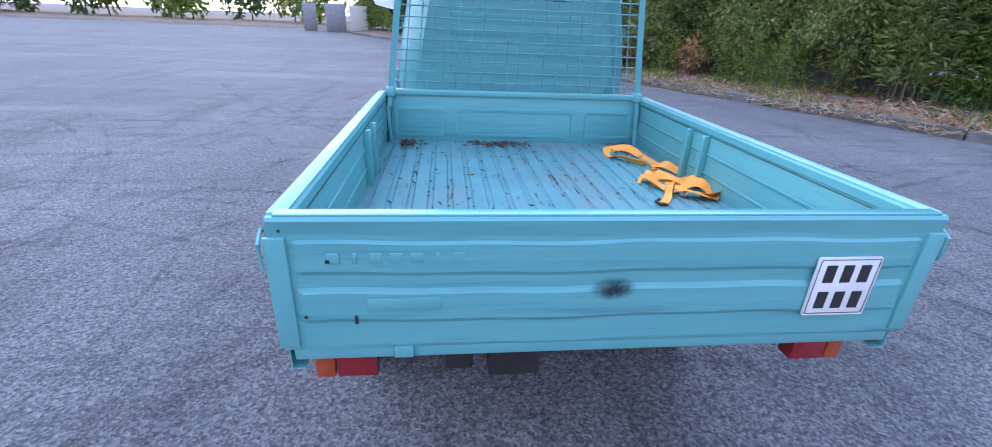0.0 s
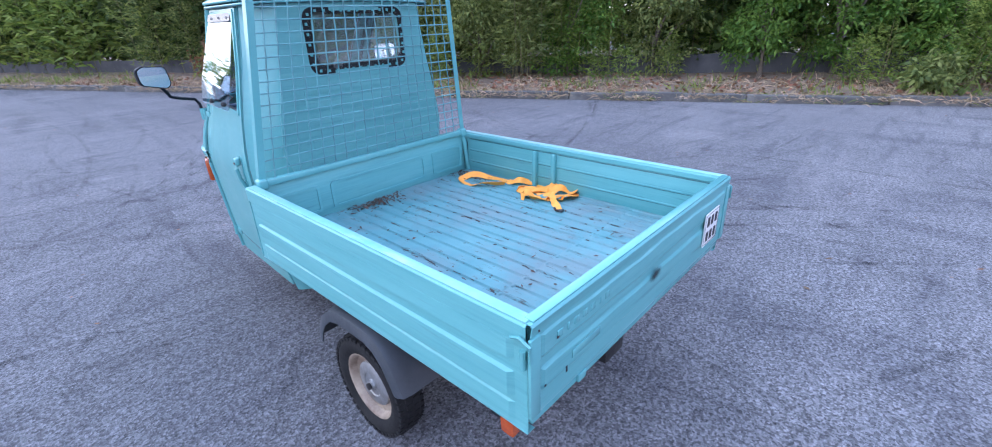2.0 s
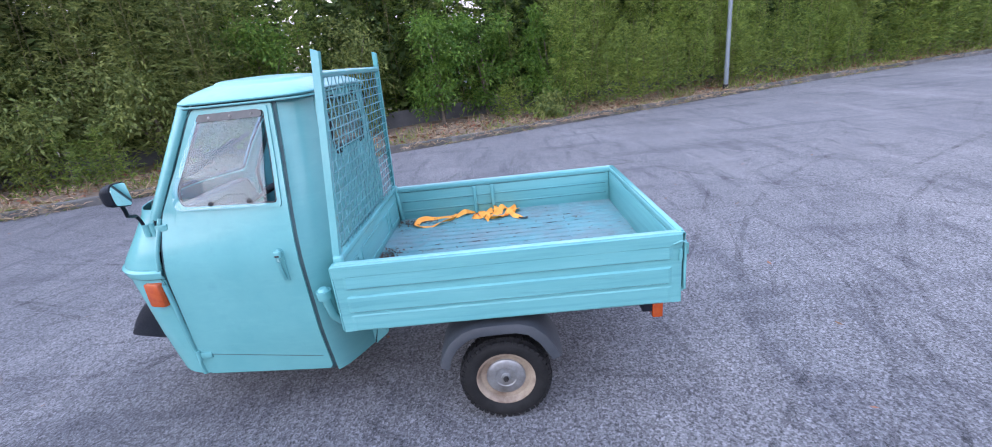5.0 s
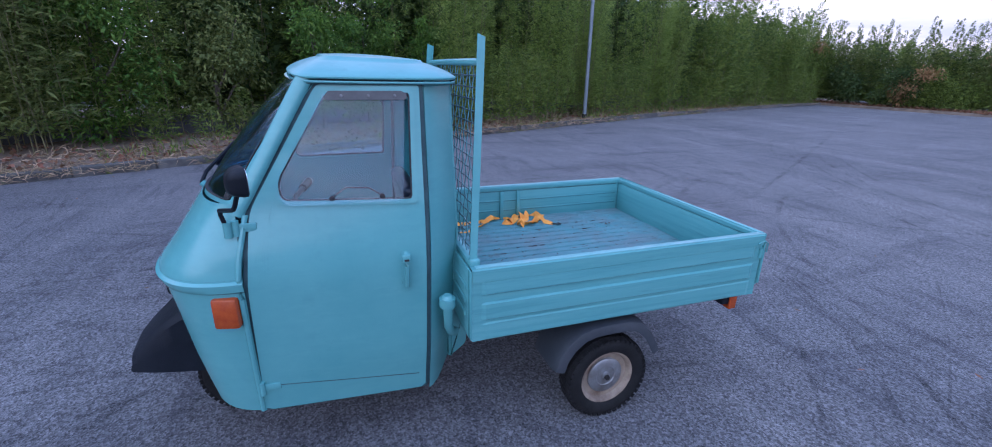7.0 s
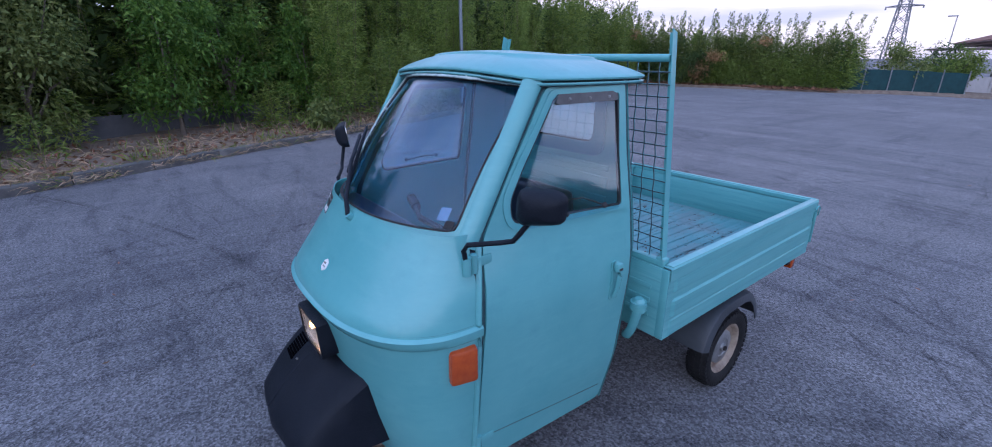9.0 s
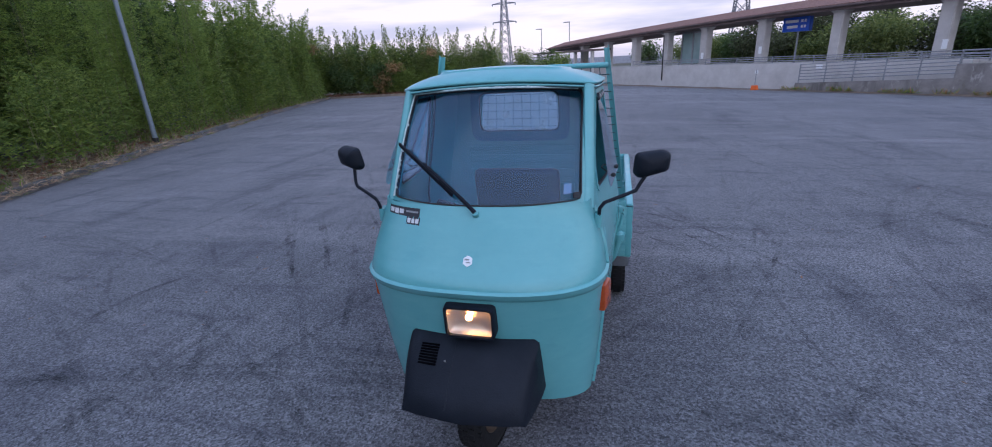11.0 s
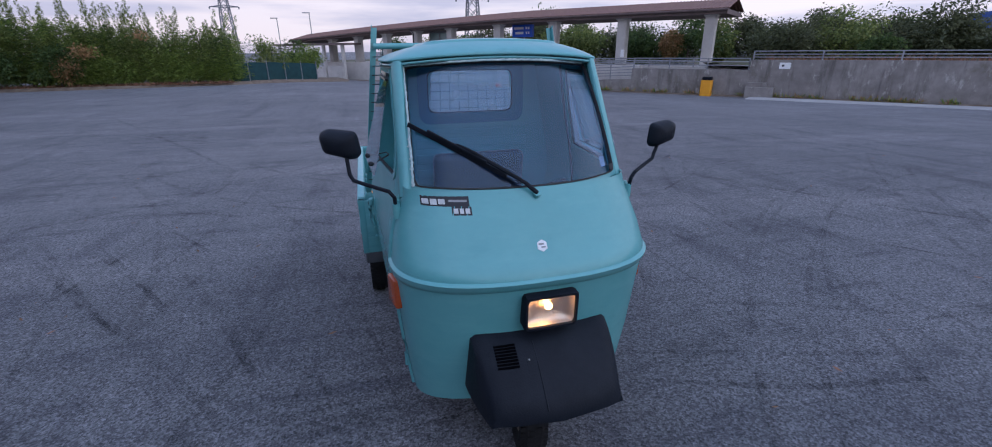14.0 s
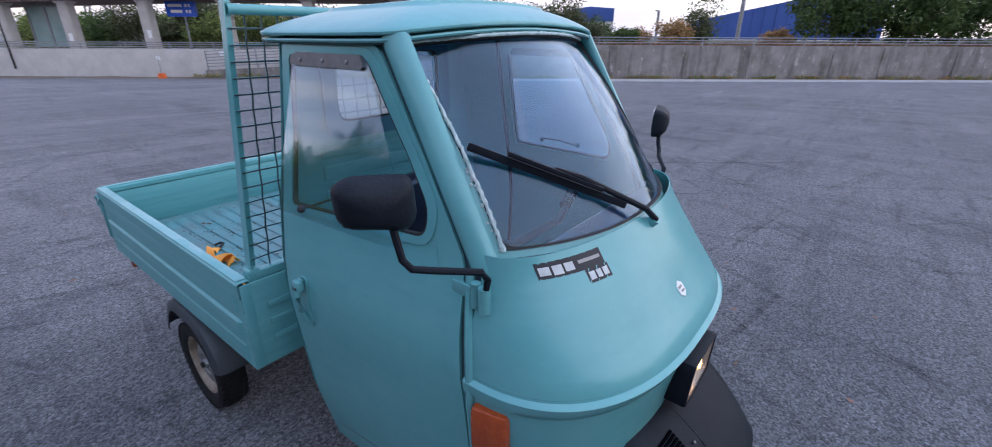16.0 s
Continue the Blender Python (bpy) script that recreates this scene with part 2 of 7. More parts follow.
# dark copy of the wire colour, for the side turned from the light
WIRE = mat("wire_shaded_side", (0.02, 0.035, 0.045), 0.6, col2=(0.05, 0.055, 0.055), scale=14)
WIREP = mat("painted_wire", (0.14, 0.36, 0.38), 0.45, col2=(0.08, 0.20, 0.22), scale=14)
SEAM = mat("dirty_shaded_seam", (0.022, 0.055, 0.065), 0.7, col2=(0.04, 0.09, 0.10), scale=20)
CRUMB = mat("dark_leaf_crumbs", (0.045, 0.03, 0.024), 0.9, col2=(0.12, 0.075, 0.05), scale=30, island=0.4)
CHROME = mat("reflector_chrome", (0.86, 0.80, 0.76), 0.35, 1.0, col2=(0.75, 0.64, 0.56), scale=60, bump=0.3, bscale=150)
MIRROR = mat("mirror_glass", (0.9, 0.92, 0.94), 0.02, 1.0)
WSGLASS = glass("windshield_glass", (0.71, 0.845, 0.97), 0.002, 0.036, 4.3)
PLEXI = glass("scuffed_plexiglass", (0.88, 0.96, 1.0), 0.004, 0.04, 2.5)
MILKPLEXI = glass("milky_plexiglass", (0.98, 0.98, 0.96), 0.004, 0.03, 2.3, 0.22)
CLEAR = glass("clear_lens", (0.97, 0.96, 0.93), 0.02, 0.03)
AMBER = mat("amber_lens", (0.42, 0.075, 0.012), 0.22, col2=(0.33, 0.05, 0.01), scale=40, bump=0.2, bscale=200, coat=0.4)
RED = mat("red_lens", (0.22, 0.007, 0.014), 0.25, col2=(0.30, 0.01, 0.015), scale=40, bump=0.2, bscale=200, coat=0.4)
WHITEP = mat("white_plate", (0.78, 0.78, 0.78), 0.4, col2=(0.7, 0.7, 0.69), scale=20)
VOID = mat("slot_shade_black", (0.002, 0.002, 0.003), 0.9, col2=(0.004, 0.004, 0.005), scale=30, spec=0.0)
PAPER2 = mat("worn_white_lettering", (0.62, 0.63, 0.63), 0.5, col2=(0.45, 0.46, 0.46), scale=40)
PAPER = mat("grey_white_paper", (0.42, 0.44, 0.46), 0.7, col2=(0.32, 0.34, 0.36), scale=60)
# dark tone for pressed lines: grime plus the crease's shade, painted in
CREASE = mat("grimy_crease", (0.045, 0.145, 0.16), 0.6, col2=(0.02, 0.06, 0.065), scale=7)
INK = mat("black_ink", (0.02, 0.02, 0.025), 0.6)
STRAP = mat("orange_webbing", (0.95, 0.40, 0.06), 0.7, col2=(0.9, 0.33, 0.05), scale=30, bump=0.2, bscale=300)
VINYL = mat("dark_seat_vinyl", (0.020, 0.026, 0.044), 0.28, col2=(0.030, 0.037, 0.058), scale=9, bump=0.03, bscale=20)
BULB = bpy.data.materials.new("lit_bulb")
BULB.use_nodes = True
_p = BULB.node_tree.nodes["Principled BSDF"]
_p.inputs["Emission Color"].default_value = (1.0, 0.44, 0.12, 1)
_p.inputs["Emission Strength"].default_value = 23

ASPHALT = mat("worn_asphalt", (0.096, 0.096, 0.103), 0.75, col2=(0.144, 0.143, 0.151), scale=0.22, bump=0.0, detail=9, spec=0.35)
ASPHALT.node_tree.nodes["Principled BSDF"].inputs["Diffuse Roughness"].default_value = 1.0


def asphalt_grain(m):
    n, l = m.node_tree.nodes, m.node_tree.links
    p = n["Principled BSDF"]
    co = n.new("ShaderNodeTexCoord")
    src = p.inputs["Base Color"].links[0].from_socket
    v = n.new("ShaderNodeTexVoronoi")
    v.inputs["Scale"].default_value = 115
    l.new(co.outputs["Object"], v.inputs["Vector"])
    t = n.new("ShaderNodeTexNoise")
    t.inputs["Scale"].default_value, t.inputs["Detail"].default_value = 48, 7
    t.inputs["Roughness"].default_value = 0.8
    l.new(co.outputs["Object"], t.inputs["Vector"])
    r = n.new("ShaderNodeMapRange")
    r.inputs["From Min"].default_value, r.inputs["From Max"].default_value = 0.3, 0.7
    r.inputs["To Min"].default_value, r.inputs["To Max"].default_value = 0.30, 1.88
    l.new(t.outputs["Fac"], r.inputs["Value"])
    hs = n.new("ShaderNodeHueSaturation")
    l.new(r.outputs["Result"], hs.inputs["Value"])
    l.new(src, hs.inputs["Color"])
    sx = n.new("ShaderNodeSeparateColor")
    l.new(v.outputs["Color"], sx.inputs["Color"])
    r2 = n.new("ShaderNodeMapRange")
    r2.inputs["To Min"].default_value, r2.inputs["To Max"].default_value = 0.46, 1.66
    l.new(sx.outputs["Red"], r2.inputs["Value"])
    h2 = n.new("ShaderNodeHueSaturation")
    l.new(r2.outputs["Result"], h2.inputs["Value"])
    l.new(hs.outputs["Color"], h2.inputs["Color"])
    l.new(h2.outputs["Color"], p.inputs["Base Color"])
    b = n.new("ShaderNodeBump")
    b.inputs["Strength"].default_value, b.inputs["Distance"].default_value = 0.55, 0.006
    l.new(v.outputs["Distance"], b.inputs["Height"])
    b2 = n.new("ShaderNodeBump")
    b2.inputs["Strength"].default_value, b2.inputs["Distance"].default_value = 0.5, 0.006
    l.new(t.outputs["Fac"], b2.inputs["Height"])
    l.new(b.outputs["Normal"], b2.inputs["Normal"])
    l.new(b2.outputs["Normal"], p.inputs["Normal"])


overlay(ASPHALT, (0.085, 0.085, 0.098), 0.9, 0.50, 0.75, 0.7, (1, 0.35, 1))
overlay(ASPHALT, (0.20, 0.195, 0.20), 2.6, 0.56, 0.75, 0.5)
overlay(ASPHALT, (0.06, 0.06, 0.07), 3.0, 0.53, 0.65, 0.7, (0.25, 1.6, 1))
overlay(ASPHALT, (0.055, 0.055, 0.065), 1.1, 0.52, 0.66, 0.7, (1.8, 0.3, 1))
overlay(ASPHALT, (0.185, 0.18, 0.185), 0.5, 0.52, 0.66, 0.5, (0.35, 1.8, 1))
asphalt_grain(ASPHALT)
SKID = bpy.data.materials.new("tyre_mark_rubber")
SKID.use_nodes = True
_n, _l = SKID.node_tree.nodes, SKID.node_tree.links
_n["Principled BSDF"].inputs["Base Color"].default_value = (0.035, 0.035, 0.04, 1)
_n["Principled BSDF"].inputs["Roughness"].default_value = 0.9
_t = _n.new("ShaderNodeTexNoise")
_t.inputs["Scale"].default_value, _t.inputs["Detail"].default_value = 2.6, 10
_r = _n.new("ShaderNodeMapRange")
_r.inputs["From Min"].default_value, _r.inputs["From Max"].default_value = 0.38, 0.72
_r.inputs["To Max"].default_value = 0.24
_c = _n.new("ShaderNodeTexCoord")
_tr = _n.new("ShaderNodeBsdfTransparent")
_mx = _n.new("ShaderNodeMixShader")
_l.new(_c.outputs["Object"], _t.inputs["Vector"])
_l.new(_t.outputs["Fac"], _r.inputs["Value"])
_l.new(_r.outputs["Result"], _mx.inputs["Fac"])
_l.new(_tr.outputs["BSDF"], _mx.inputs[1])
_l.new(_n["Principled BSDF"].outputs["BSDF"], _mx.inputs[2])
_l.new(_mx.outputs["Shader"], _n["Material Output"].inputs["Surface"])
SKIDDARK = SKID.copy()
for _q in SKIDDARK.node_tree.nodes:
    if _q.type == "MAP_RANGE":
        _q.inputs["From Min"].default_value, _q.inputs["To Max"].default_value = 0.36, 0.32
KERB = mat("weathered_kerb_stone", (0.085, 0.084, 0.083), 0.9, col2=(0.17, 0.163, 0.153), scale=4, bump=0.4, bscale=40, objrand=0.2)
CONCRETE = mat("stained_concrete", (0.18, 0.162, 0.152), 0.9, col2=(0.29, 0.268, 0.252), scale=1.3, bump=0.3, bscale=25, detail=9)
overlay(CONCRETE, (0.05, 0.045, 0.04), 1.5, 0.50, 0.64, 0.55, (1, 1, 0.15))
overlay(CONCRETE, (0.42, 0.40, 0.37), 2.0, 0.58, 0.66, 0.75, (1.3, 1.3, 0.6))
overlay(CONCRETE, (0.09, 0.075, 0.04), 0.6, 0.55, 0.7, 0.6)
PALECON = mat("pale_plaster", (0.56, 0.53, 0.50), 0.9, col2=(0.44, 0.41, 0.385), scale=1.2, bump=0.2, bscale=25, detail=8)
TILE = mat("brown_roof_tile", (0.16, 0.085, 0.07), 0.85, col2=(0.23, 0.13, 0.10), scale=6, bump=0.3, bscale=30)
BROWNBEAM = mat("brown_beam", (0.12, 0.09, 0.085), 0.8, col2=(0.18, 0.13, 0.12), scale=2, bump=0.1)
RAIL = mat("galvanised_rail", (0.30, 0.31, 0.33), 0.55, 0.4, col2=(0.22, 0.22, 0.23), scale=5)
YELLOW = mat("yellow_bin_plastic", (0.78, 0.36, 0.015), 0.5, col2=(0.7, 0.30, 0.015), scale=4)
BLUE = mat("blue_cladding", (0.035, 0.085, 0.30), 0.6, col2=(0.045, 0.10, 0.34), scale=0.5)
SIGNBLUE = mat("blue_sign", (0.02, 0.10, 0.60), 0.4, col2=(0.025, 0.11, 0.64), scale=2)
OFFWHITE = mat("off_white_cladding", (0.58, 0.56, 0.52), 0.7, col2=(0.5, 0.47, 0.43), scale=0.6)
GREENSCREEN = mat("green_windbreak_net", (0.007, 0.04, 0.046), 0.8, col2=(0.012, 0.06, 0.065), scale=3, bump=0.3, bscale=60)
ORANGEPL = mat("orange_plastic", (0.8, 0.16, 0.03), 0.5, col2=(0.7, 0.13, 0.03), scale=8)
DRYSOIL = mat("dry_litter_soil", (0.11, 0.078, 0.055), 0.95, col2=(0.25, 0.19, 0.14), scale=3.5, bump=0.8, bscale=18, detail=9)
STRAW = mat("dry_straw", (0.42, 0.32, 0.20), 0.9, col2=(0.30, 0.21, 0.13), scale=2, island=0.35)
DEADLEAF = mat("dead_leaves", (0.24, 0.13, 0.07), 0.9, col2=(0.15, 0.07, 0.04), scale=3, island=0.4)
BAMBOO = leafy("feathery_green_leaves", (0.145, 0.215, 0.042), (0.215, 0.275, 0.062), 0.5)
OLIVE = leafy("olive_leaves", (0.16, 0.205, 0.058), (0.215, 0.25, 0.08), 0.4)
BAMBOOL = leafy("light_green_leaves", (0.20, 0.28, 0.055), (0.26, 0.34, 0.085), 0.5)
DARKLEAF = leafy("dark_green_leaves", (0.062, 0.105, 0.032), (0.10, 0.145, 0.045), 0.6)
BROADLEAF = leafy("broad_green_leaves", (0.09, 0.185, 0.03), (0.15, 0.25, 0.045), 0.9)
REDLEAF = leafy("reddish_autumn_leaves", (0.17, 0.08, 0.04), (0.20, 0.12, 0.05), 1.5)
TANLEAF = leafy("tan_autumn_leaves", (0.40, 0.25, 0.11), (0.30, 0.20, 0.085), 1.5)
STEM = mat("green_brown_stem", (0.13, 0.13, 0.05), 0.7, col2=(0.20, 0.16, 0.08), scale=3)
HAZELEAF = leafy("dull_far_leaves", (0.085, 0.10, 0.05), (0.13, 0.14, 0.07), 0.4)
BARK = mat("grey_brown_bark", (0.10, 0.08, 0.065), 0.9, col2=(0.16, 0.13, 0.10), scale=8, bump=0.4, bscale=30)
BANK = mat("brown_weedy_bank", (0.085, 0.06, 0.035), 0.95, col2=(0.06, 0.075, 0.03), scale=0.7, bump=0.6, bscale=5, detail=9)

# ---- mesh helpers ----


def obj(name, bm, material, parent=None, label="", smooth=False):
    me = bpy.data.meshes.new(name)
    bm.normal_update()
    bm.to_mesh(me)
    bm.free()
    me.materials.append(material)
    if smooth:
        me.polygons.foreach_set("use_smooth", [True] * len(me.polygons))
        me.set_sharp_from_angle(angle=radians(40))
    ob = new(name, me)
    if parent:
        ob.parent = parent
    if label:
        ob["label"] = label
    return ob


def part(name, bm, material, parent, label="", smooth=True):
    return obj(name, bm, material, parent, label, smooth)


def thing(name, label, category, loc=(0, 0, 0), rz=0.0, group="", kind=""):
    e = new(name)
    e.empty_display_size = 0.1
    e.matrix_basis = pose(*loc, 0, 0, rz)
    return tagged(e, label, category, group, kind)


def shared(name, mesh, parent, loc=(0, 0, 0), rot=(0, 0, 0), label=""):
    ob = new(name, mesh)
    ob.parent = parent
    ob.location, ob.rotation_euler = loc, rot
    if label:
        ob["label"] = label
    return ob


def add_box(bm, c, s, bevel=0.0, rot=None, seg=2):
    r = bmesh.ops.create_cube(bm, size=1)
    vs = r["verts"]
    m = Matrix.Translation(c) @ (rot.to_4x4() if rot else Matrix.Identity(4)) @ Matrix.Diagonal((*s, 1))
    bmesh.ops.transform(bm, matrix=m, verts=vs)
    if bevel:
        es = list({e for v in vs for e in v.link_edges})
        bmesh.ops.bevel(bm, geom=es, offset=bevel, segments=seg, affect="EDGES", profile=0.5)
    return bm


def box(c, s, bevel=0.0, rot=None, seg=2):
    return add_box(bmesh.new(), c, s, bevel, rot, seg)


def loft(bm, rings, closed=True, cap=True):
    """Skins rows of points of equal length."""
    vr = [[bm.verts.new(p) for p in r] for r in rings]
    n = len(vr[0])
    for a, b in zip(vr, vr[1:]):
        for i in range(n if closed else n - 1):
            j = (i + 1) % n
            try:
                bm.faces.new((a[i], a[j], b[j], b[i]))
            except ValueError:
                pass
    if cap and closed:
        for r, rev in ((vr[0], True), (vr[-1], False)):
            try:
                bm.faces.new(list(reversed(r)) if rev else r)
            except ValueError:
                pass
    return vr


def add_tube(bm, pts, r, seg=10, r2=None, cap=True):
    """A round bar along points; r may taper to r2."""
    pts = [Vector(p) for p in pts]
    rings = []
    up = Vector((0, 0, 1))
    for i, p in enumerate(pts):
        t = (pts[min(i + 1, len(pts) - 1)] - pts[max(i - 1, 0)]).normalized()
        s = t.cross(up)
        if s.length < 0.1:
            s = t.cross(Vector((1, 0, 0)))
        s.normalize()
        u = s.cross(t)
        rr = r if r2 is None else r + (r2 - r) * i / max(1, len(pts) - 1)
        rings.append([p + (s * math.cos(a) + u * math.sin(a)) * rr for a in (2 * math.pi * k / seg for k in range(seg))])
    loft(bm, rings, True, cap)
    return bm


def tube(pts, r, seg=10, r2=None):
    return add_tube(bmesh.new(), pts, r, seg, r2)


def solid(bm, thick, sign=-1):
    """Gives an open sheet a thickness."""
    bmesh.ops.recalc_face_normals(bm, faces=bm.faces[:])
    bmesh.ops.solidify(bm, geom=bm.faces[:], thickness=thick * sign)
    bmesh.ops.recalc_face_normals(bm, faces=bm.faces[:])
    return bm


def resample(pts, n, closed=True):
    P = [np.array(p, float) for p in pts]
    if closed:
        P = P + [P[0]]
    L = np.cumsum([0] + [np.linalg.norm(b - a) for a, b in zip(P, P[1:])])
    tt = np.linspace(0, L[-1], n, endpoint=not closed)
    A = np.array(P)
    return [tuple(np.interp(t, L, A[:, k]) for k in range(A.shape[1])) for t in tt]


def rounded(pts, r, seg=5):
    """Rounds the corners of a closed outline in the plane; r one radius or one for each corner."""
    out = []
    n = len(pts)
    for i in range(n):
        p, a, b = Vector(pts[i]), Vector(pts[i - 1]), Vector(pts[(i + 1) % n])
        rr = r[i] if isinstance(r, (list, tuple)) else r
        da, db = (a - p), (b - p)
        rr = min(rr, da.length * 0.45, db.length * 0.45)
        pa, pb = p + da.normalized() * rr, p + db.normalized() * rr
        for k in range(seg + 1):
            t = k / seg
            out.append(tuple((1 - t) ** 2 * pa + 2 * t * (1 - t) * p + t * t * pb))
    return out


def patch(outer, inner, f, thick, n=72, rings=6, off=0.0):
    """A panel: outline with an opening, or filled, laid on a surface f(u, v) -> point, with a thickness inwards."""
    o = resample(outer, n)
    if inner:
        i0 = resample(inner, n * 4)
        i_ = [min(i0, key=lambda q, p=p: (q[0] - p[0]) ** 2 + (q[1] - p[1]) ** 2) for p in o]
        # keep the order along the opening even
        i_ = resample(inner, n)
        k = min(range(n), key=lambda s: sum((i_[(j + s) % n][0] - o[j][0]) ** 2 + (i_[(j + s) % n][1] - o[j][1]) ** 2 for j in range(0, n, 3)))
        i_ = [i_[(j + k) % n] for j in range(n)]
        rr = [[tuple(a + (b - a) * t for a, b in zip(p, q)) for p, q in zip(o, i_)] for t in np.linspace(0, 1, 3 if rings < 8 else rings)]
    else:
        cx, cy = sum(p[0] for p in o) / n, sum(p[1] for p in o) / n
        rr = [[(cx + (p[0] - cx) * t, cy + (p[1] - cy) * t) for p in o] for t in np.linspace(1, 0.02, rings)]
    bm = bmesh.new()
    front = [[Vector(f(*p)) for p in r] for r in rr]

    def nrm(p):
        a, b, c = Vector(f(*p)), Vector(f(p[0] + 0.004, p[1])), Vector(f(p[0], p[1] + 0.004))
        return (b - a).cross(c - a).normalized()
    N = [[nrm(p) for p in r] for r in rr]
    top = [[p + q * off for p, q in zip(a, b)] for a, b in zip(front, N)]
    bot = [[p + q * (off - thick) for p, q in zip(a, b)] for a, b in zip(front, N)]
    if inner:
        seq = top + bot[::-1] + [top[0]]
        vt = [[bm.verts.new(p) for p in r] for r in seq[:-1]]
        vt.append(vt[0])
        for a, b in zip(vt, vt[1:]):
            for i in range(n):
                bm.faces.new((a[i], a[(i + 1) % n], b[(i + 1) % n], b[i]))
    else:
        loft(bm, top[::-1] + bot, True, True)
    bmesh.ops.recalc_face_normals(bm, faces=bm.faces[:])
    return bm


def prism(outline, axis, a, b, bevel=0.0):
    """An outline in a plane pushed along an axis from a to b; outline points are the other two coordinates in xyz order."""
    def pt(p, h):
        return {"x": (h, p[0], p[1]), "y": (p[0], h, p[1]), "z": (p[0], p[1], h)}[axis]
    bm = bmesh.new()
    loft(bm, [[pt(p, a) for p in outline], [pt(p, b) for p in outline]])
    bmesh.ops.recalc_face_normals(bm, faces=bm.faces[:])
    if bevel:
        es = [e for e in bm.edges if e.is_manifold and e.calc_face_angle(0) > 0.6]
        bmesh.ops.bevel(bm, geom=es, offset=bevel, segments=2, affect="EDGES")
    return bm


def revolve(profile, seg=40):
    """Profile of (radius, x) turned about the x axis."""
    bm = bmesh.new()
    rings = [[(x, r * math.cos(a), r * math.sin(a)) for r, x in profile] for a in (2 * math.pi * k / seg for k in range(seg))]
    vr = [[bm.verts.new(p) for p in r] for r in rings]
    for i in range(seg):
        a, b = vr[i], vr[(i + 1) % seg]
        for j in range(len(profile) - 1):
            bm.faces.new((a[j], a[j + 1], b[j + 1], b[j]))
    bmesh.ops.remove_doubles(bm, verts=bm.verts[:], dist=1e-5)
    bmesh.ops.recalc_face_normals(bm, faces=bm.faces[:])
    return bm


def raw(name, verts, faces, material, smooth=False):
    """A big mesh straight from arrays of quads or triangles."""
    me = bpy.data.meshes.new(name)
    v, q = np.asarray(verts, np.float32), np.asarray(faces, np.int32)
    me.vertices.add(len(v))
    me.vertices.foreach_set("co", v.ravel())
    me.loops.add(q.size)
    me.loops.foreach_set("vertex_index", q.ravel())
    me.polygons.add(len(q))
    me.polygons.foreach_set("loop_start", np.arange(len(q), dtype=np.int32) * q.shape[1])
    me.update(calc_edges=True)
    me.materials.append(material)
    if smooth:
        me.polygons.foreach_set("use_smooth", np.ones(len(q), bool))
    return me

# ---- the small three-wheeled pickup: x right, y forward, z up, tailgate at y = 0 ----
truck = thing("three_wheeled_pickup", "small teal three-wheeled pickup with worn paint, parked on asphalt", "vehicle")
BX, BY, BT, BB, BF = 0.62, 1.455, 0.856, 0.548, 0.64     # bed half width, length, top, bottom, floor
LZ = [0.25, 0.50, 0.82, 0.86, 0.96, 1.10, 1.30, 1.55]
WR = [0.455, 0.51, 0.537, 0.54, 0.535, 0.515, 0.475, 0.437]
WF = [0.440, 0.468, 0.493, 0.494, 0.478, 0.432, 0.404, 0.395]


def half(y, z):
    """Half width of the cab's side at a height."""
    a, b = np.interp(z, LZ, WR), np.interp(z, LZ, WF)
    return float(a + (b - a) * (y - 1.6) / 0.65)


def nose(u, z, grow=0.0):
    """Point of the cab's front skin: u from -1 (right door) over 0 (middle) to 1 (left door)."""
    w, yc = np.interp(z, LZ, WF) + grow, np.interp(z, [0.25, 0.5, 0.82, 0.86, 0.885, 0.92, 0.96, 1.03, 1.13], [2.465, 2.522, 2.572, 2.588, 2.580, 2.552, 2.522, 2.475, 2.408]) + grow
    n = 2.6 if z < 0.9 else 2.6 - min(0.5, (z - 0.9) * 2.5)
    a = (1 - abs(u)) * math.pi / 2
    x = w * abs(math.cos(a)) ** (2 / n)
    y = 2.25 + (yc - 2.25) * abs(math.sin(a)) ** (2 / n)
    return (-x if u > 0 else x, y, z)


US = [math.copysign(abs(t) ** 0.9, t) for t in np.linspace(-1, 1, 49)]
bm = bmesh.new()
foot = lambda u: 0.287 + 0.048 * (1 - abs(u)) ** 0.6
loft(bm, [[nose(u, foot(u), -0.006) for u in US], [nose(u, foot(u)) for u in US]] + [[nose(u, z) for u in US] for z in (0.40, 0.52, 0.64, 0.74, 0.84)], False)
front_shell = part("front_shell", solid(bm, 0.004), PAINT, truck)
bm = bmesh.new()
loft(bm, [[nose(u, z) for u in US] for z in (0.862, 0.87, 0.885, 0.905, 0.93, 0.96, 0.99, 1.03, 1.07, 1.10, 1.13)], False)
hood = part("hood", solid(bm, 0.004), PAINT, truck)
bm = bmesh.new()
loft(bm, [[nose(u, z, g) for u in US] for z, g in ((0.830, -0.01), (0.827, 0.006), (0.831, 0.011), (0.846, 0.0135), (0.860, 0.014), (0.867, 0.009), (0.870, -0.006))], False)
part("belt_trim", bm, PAINT, truck, "raised painted seam strip round the nose")
# dark tubes stand in for the shadow lines above and below the strip
part("hood_seam", tube([nose(u, 0.8735, 0.0) for u in US], 0.0042, 6), SEAM, truck, "dark line for the shade in the joint under the hood")
part("hood_seam", tube([nose(u, 0.825, 0.001) for u in US], 0.003, 6), SEAM, truck, "dark line for the shade under the seam strip")
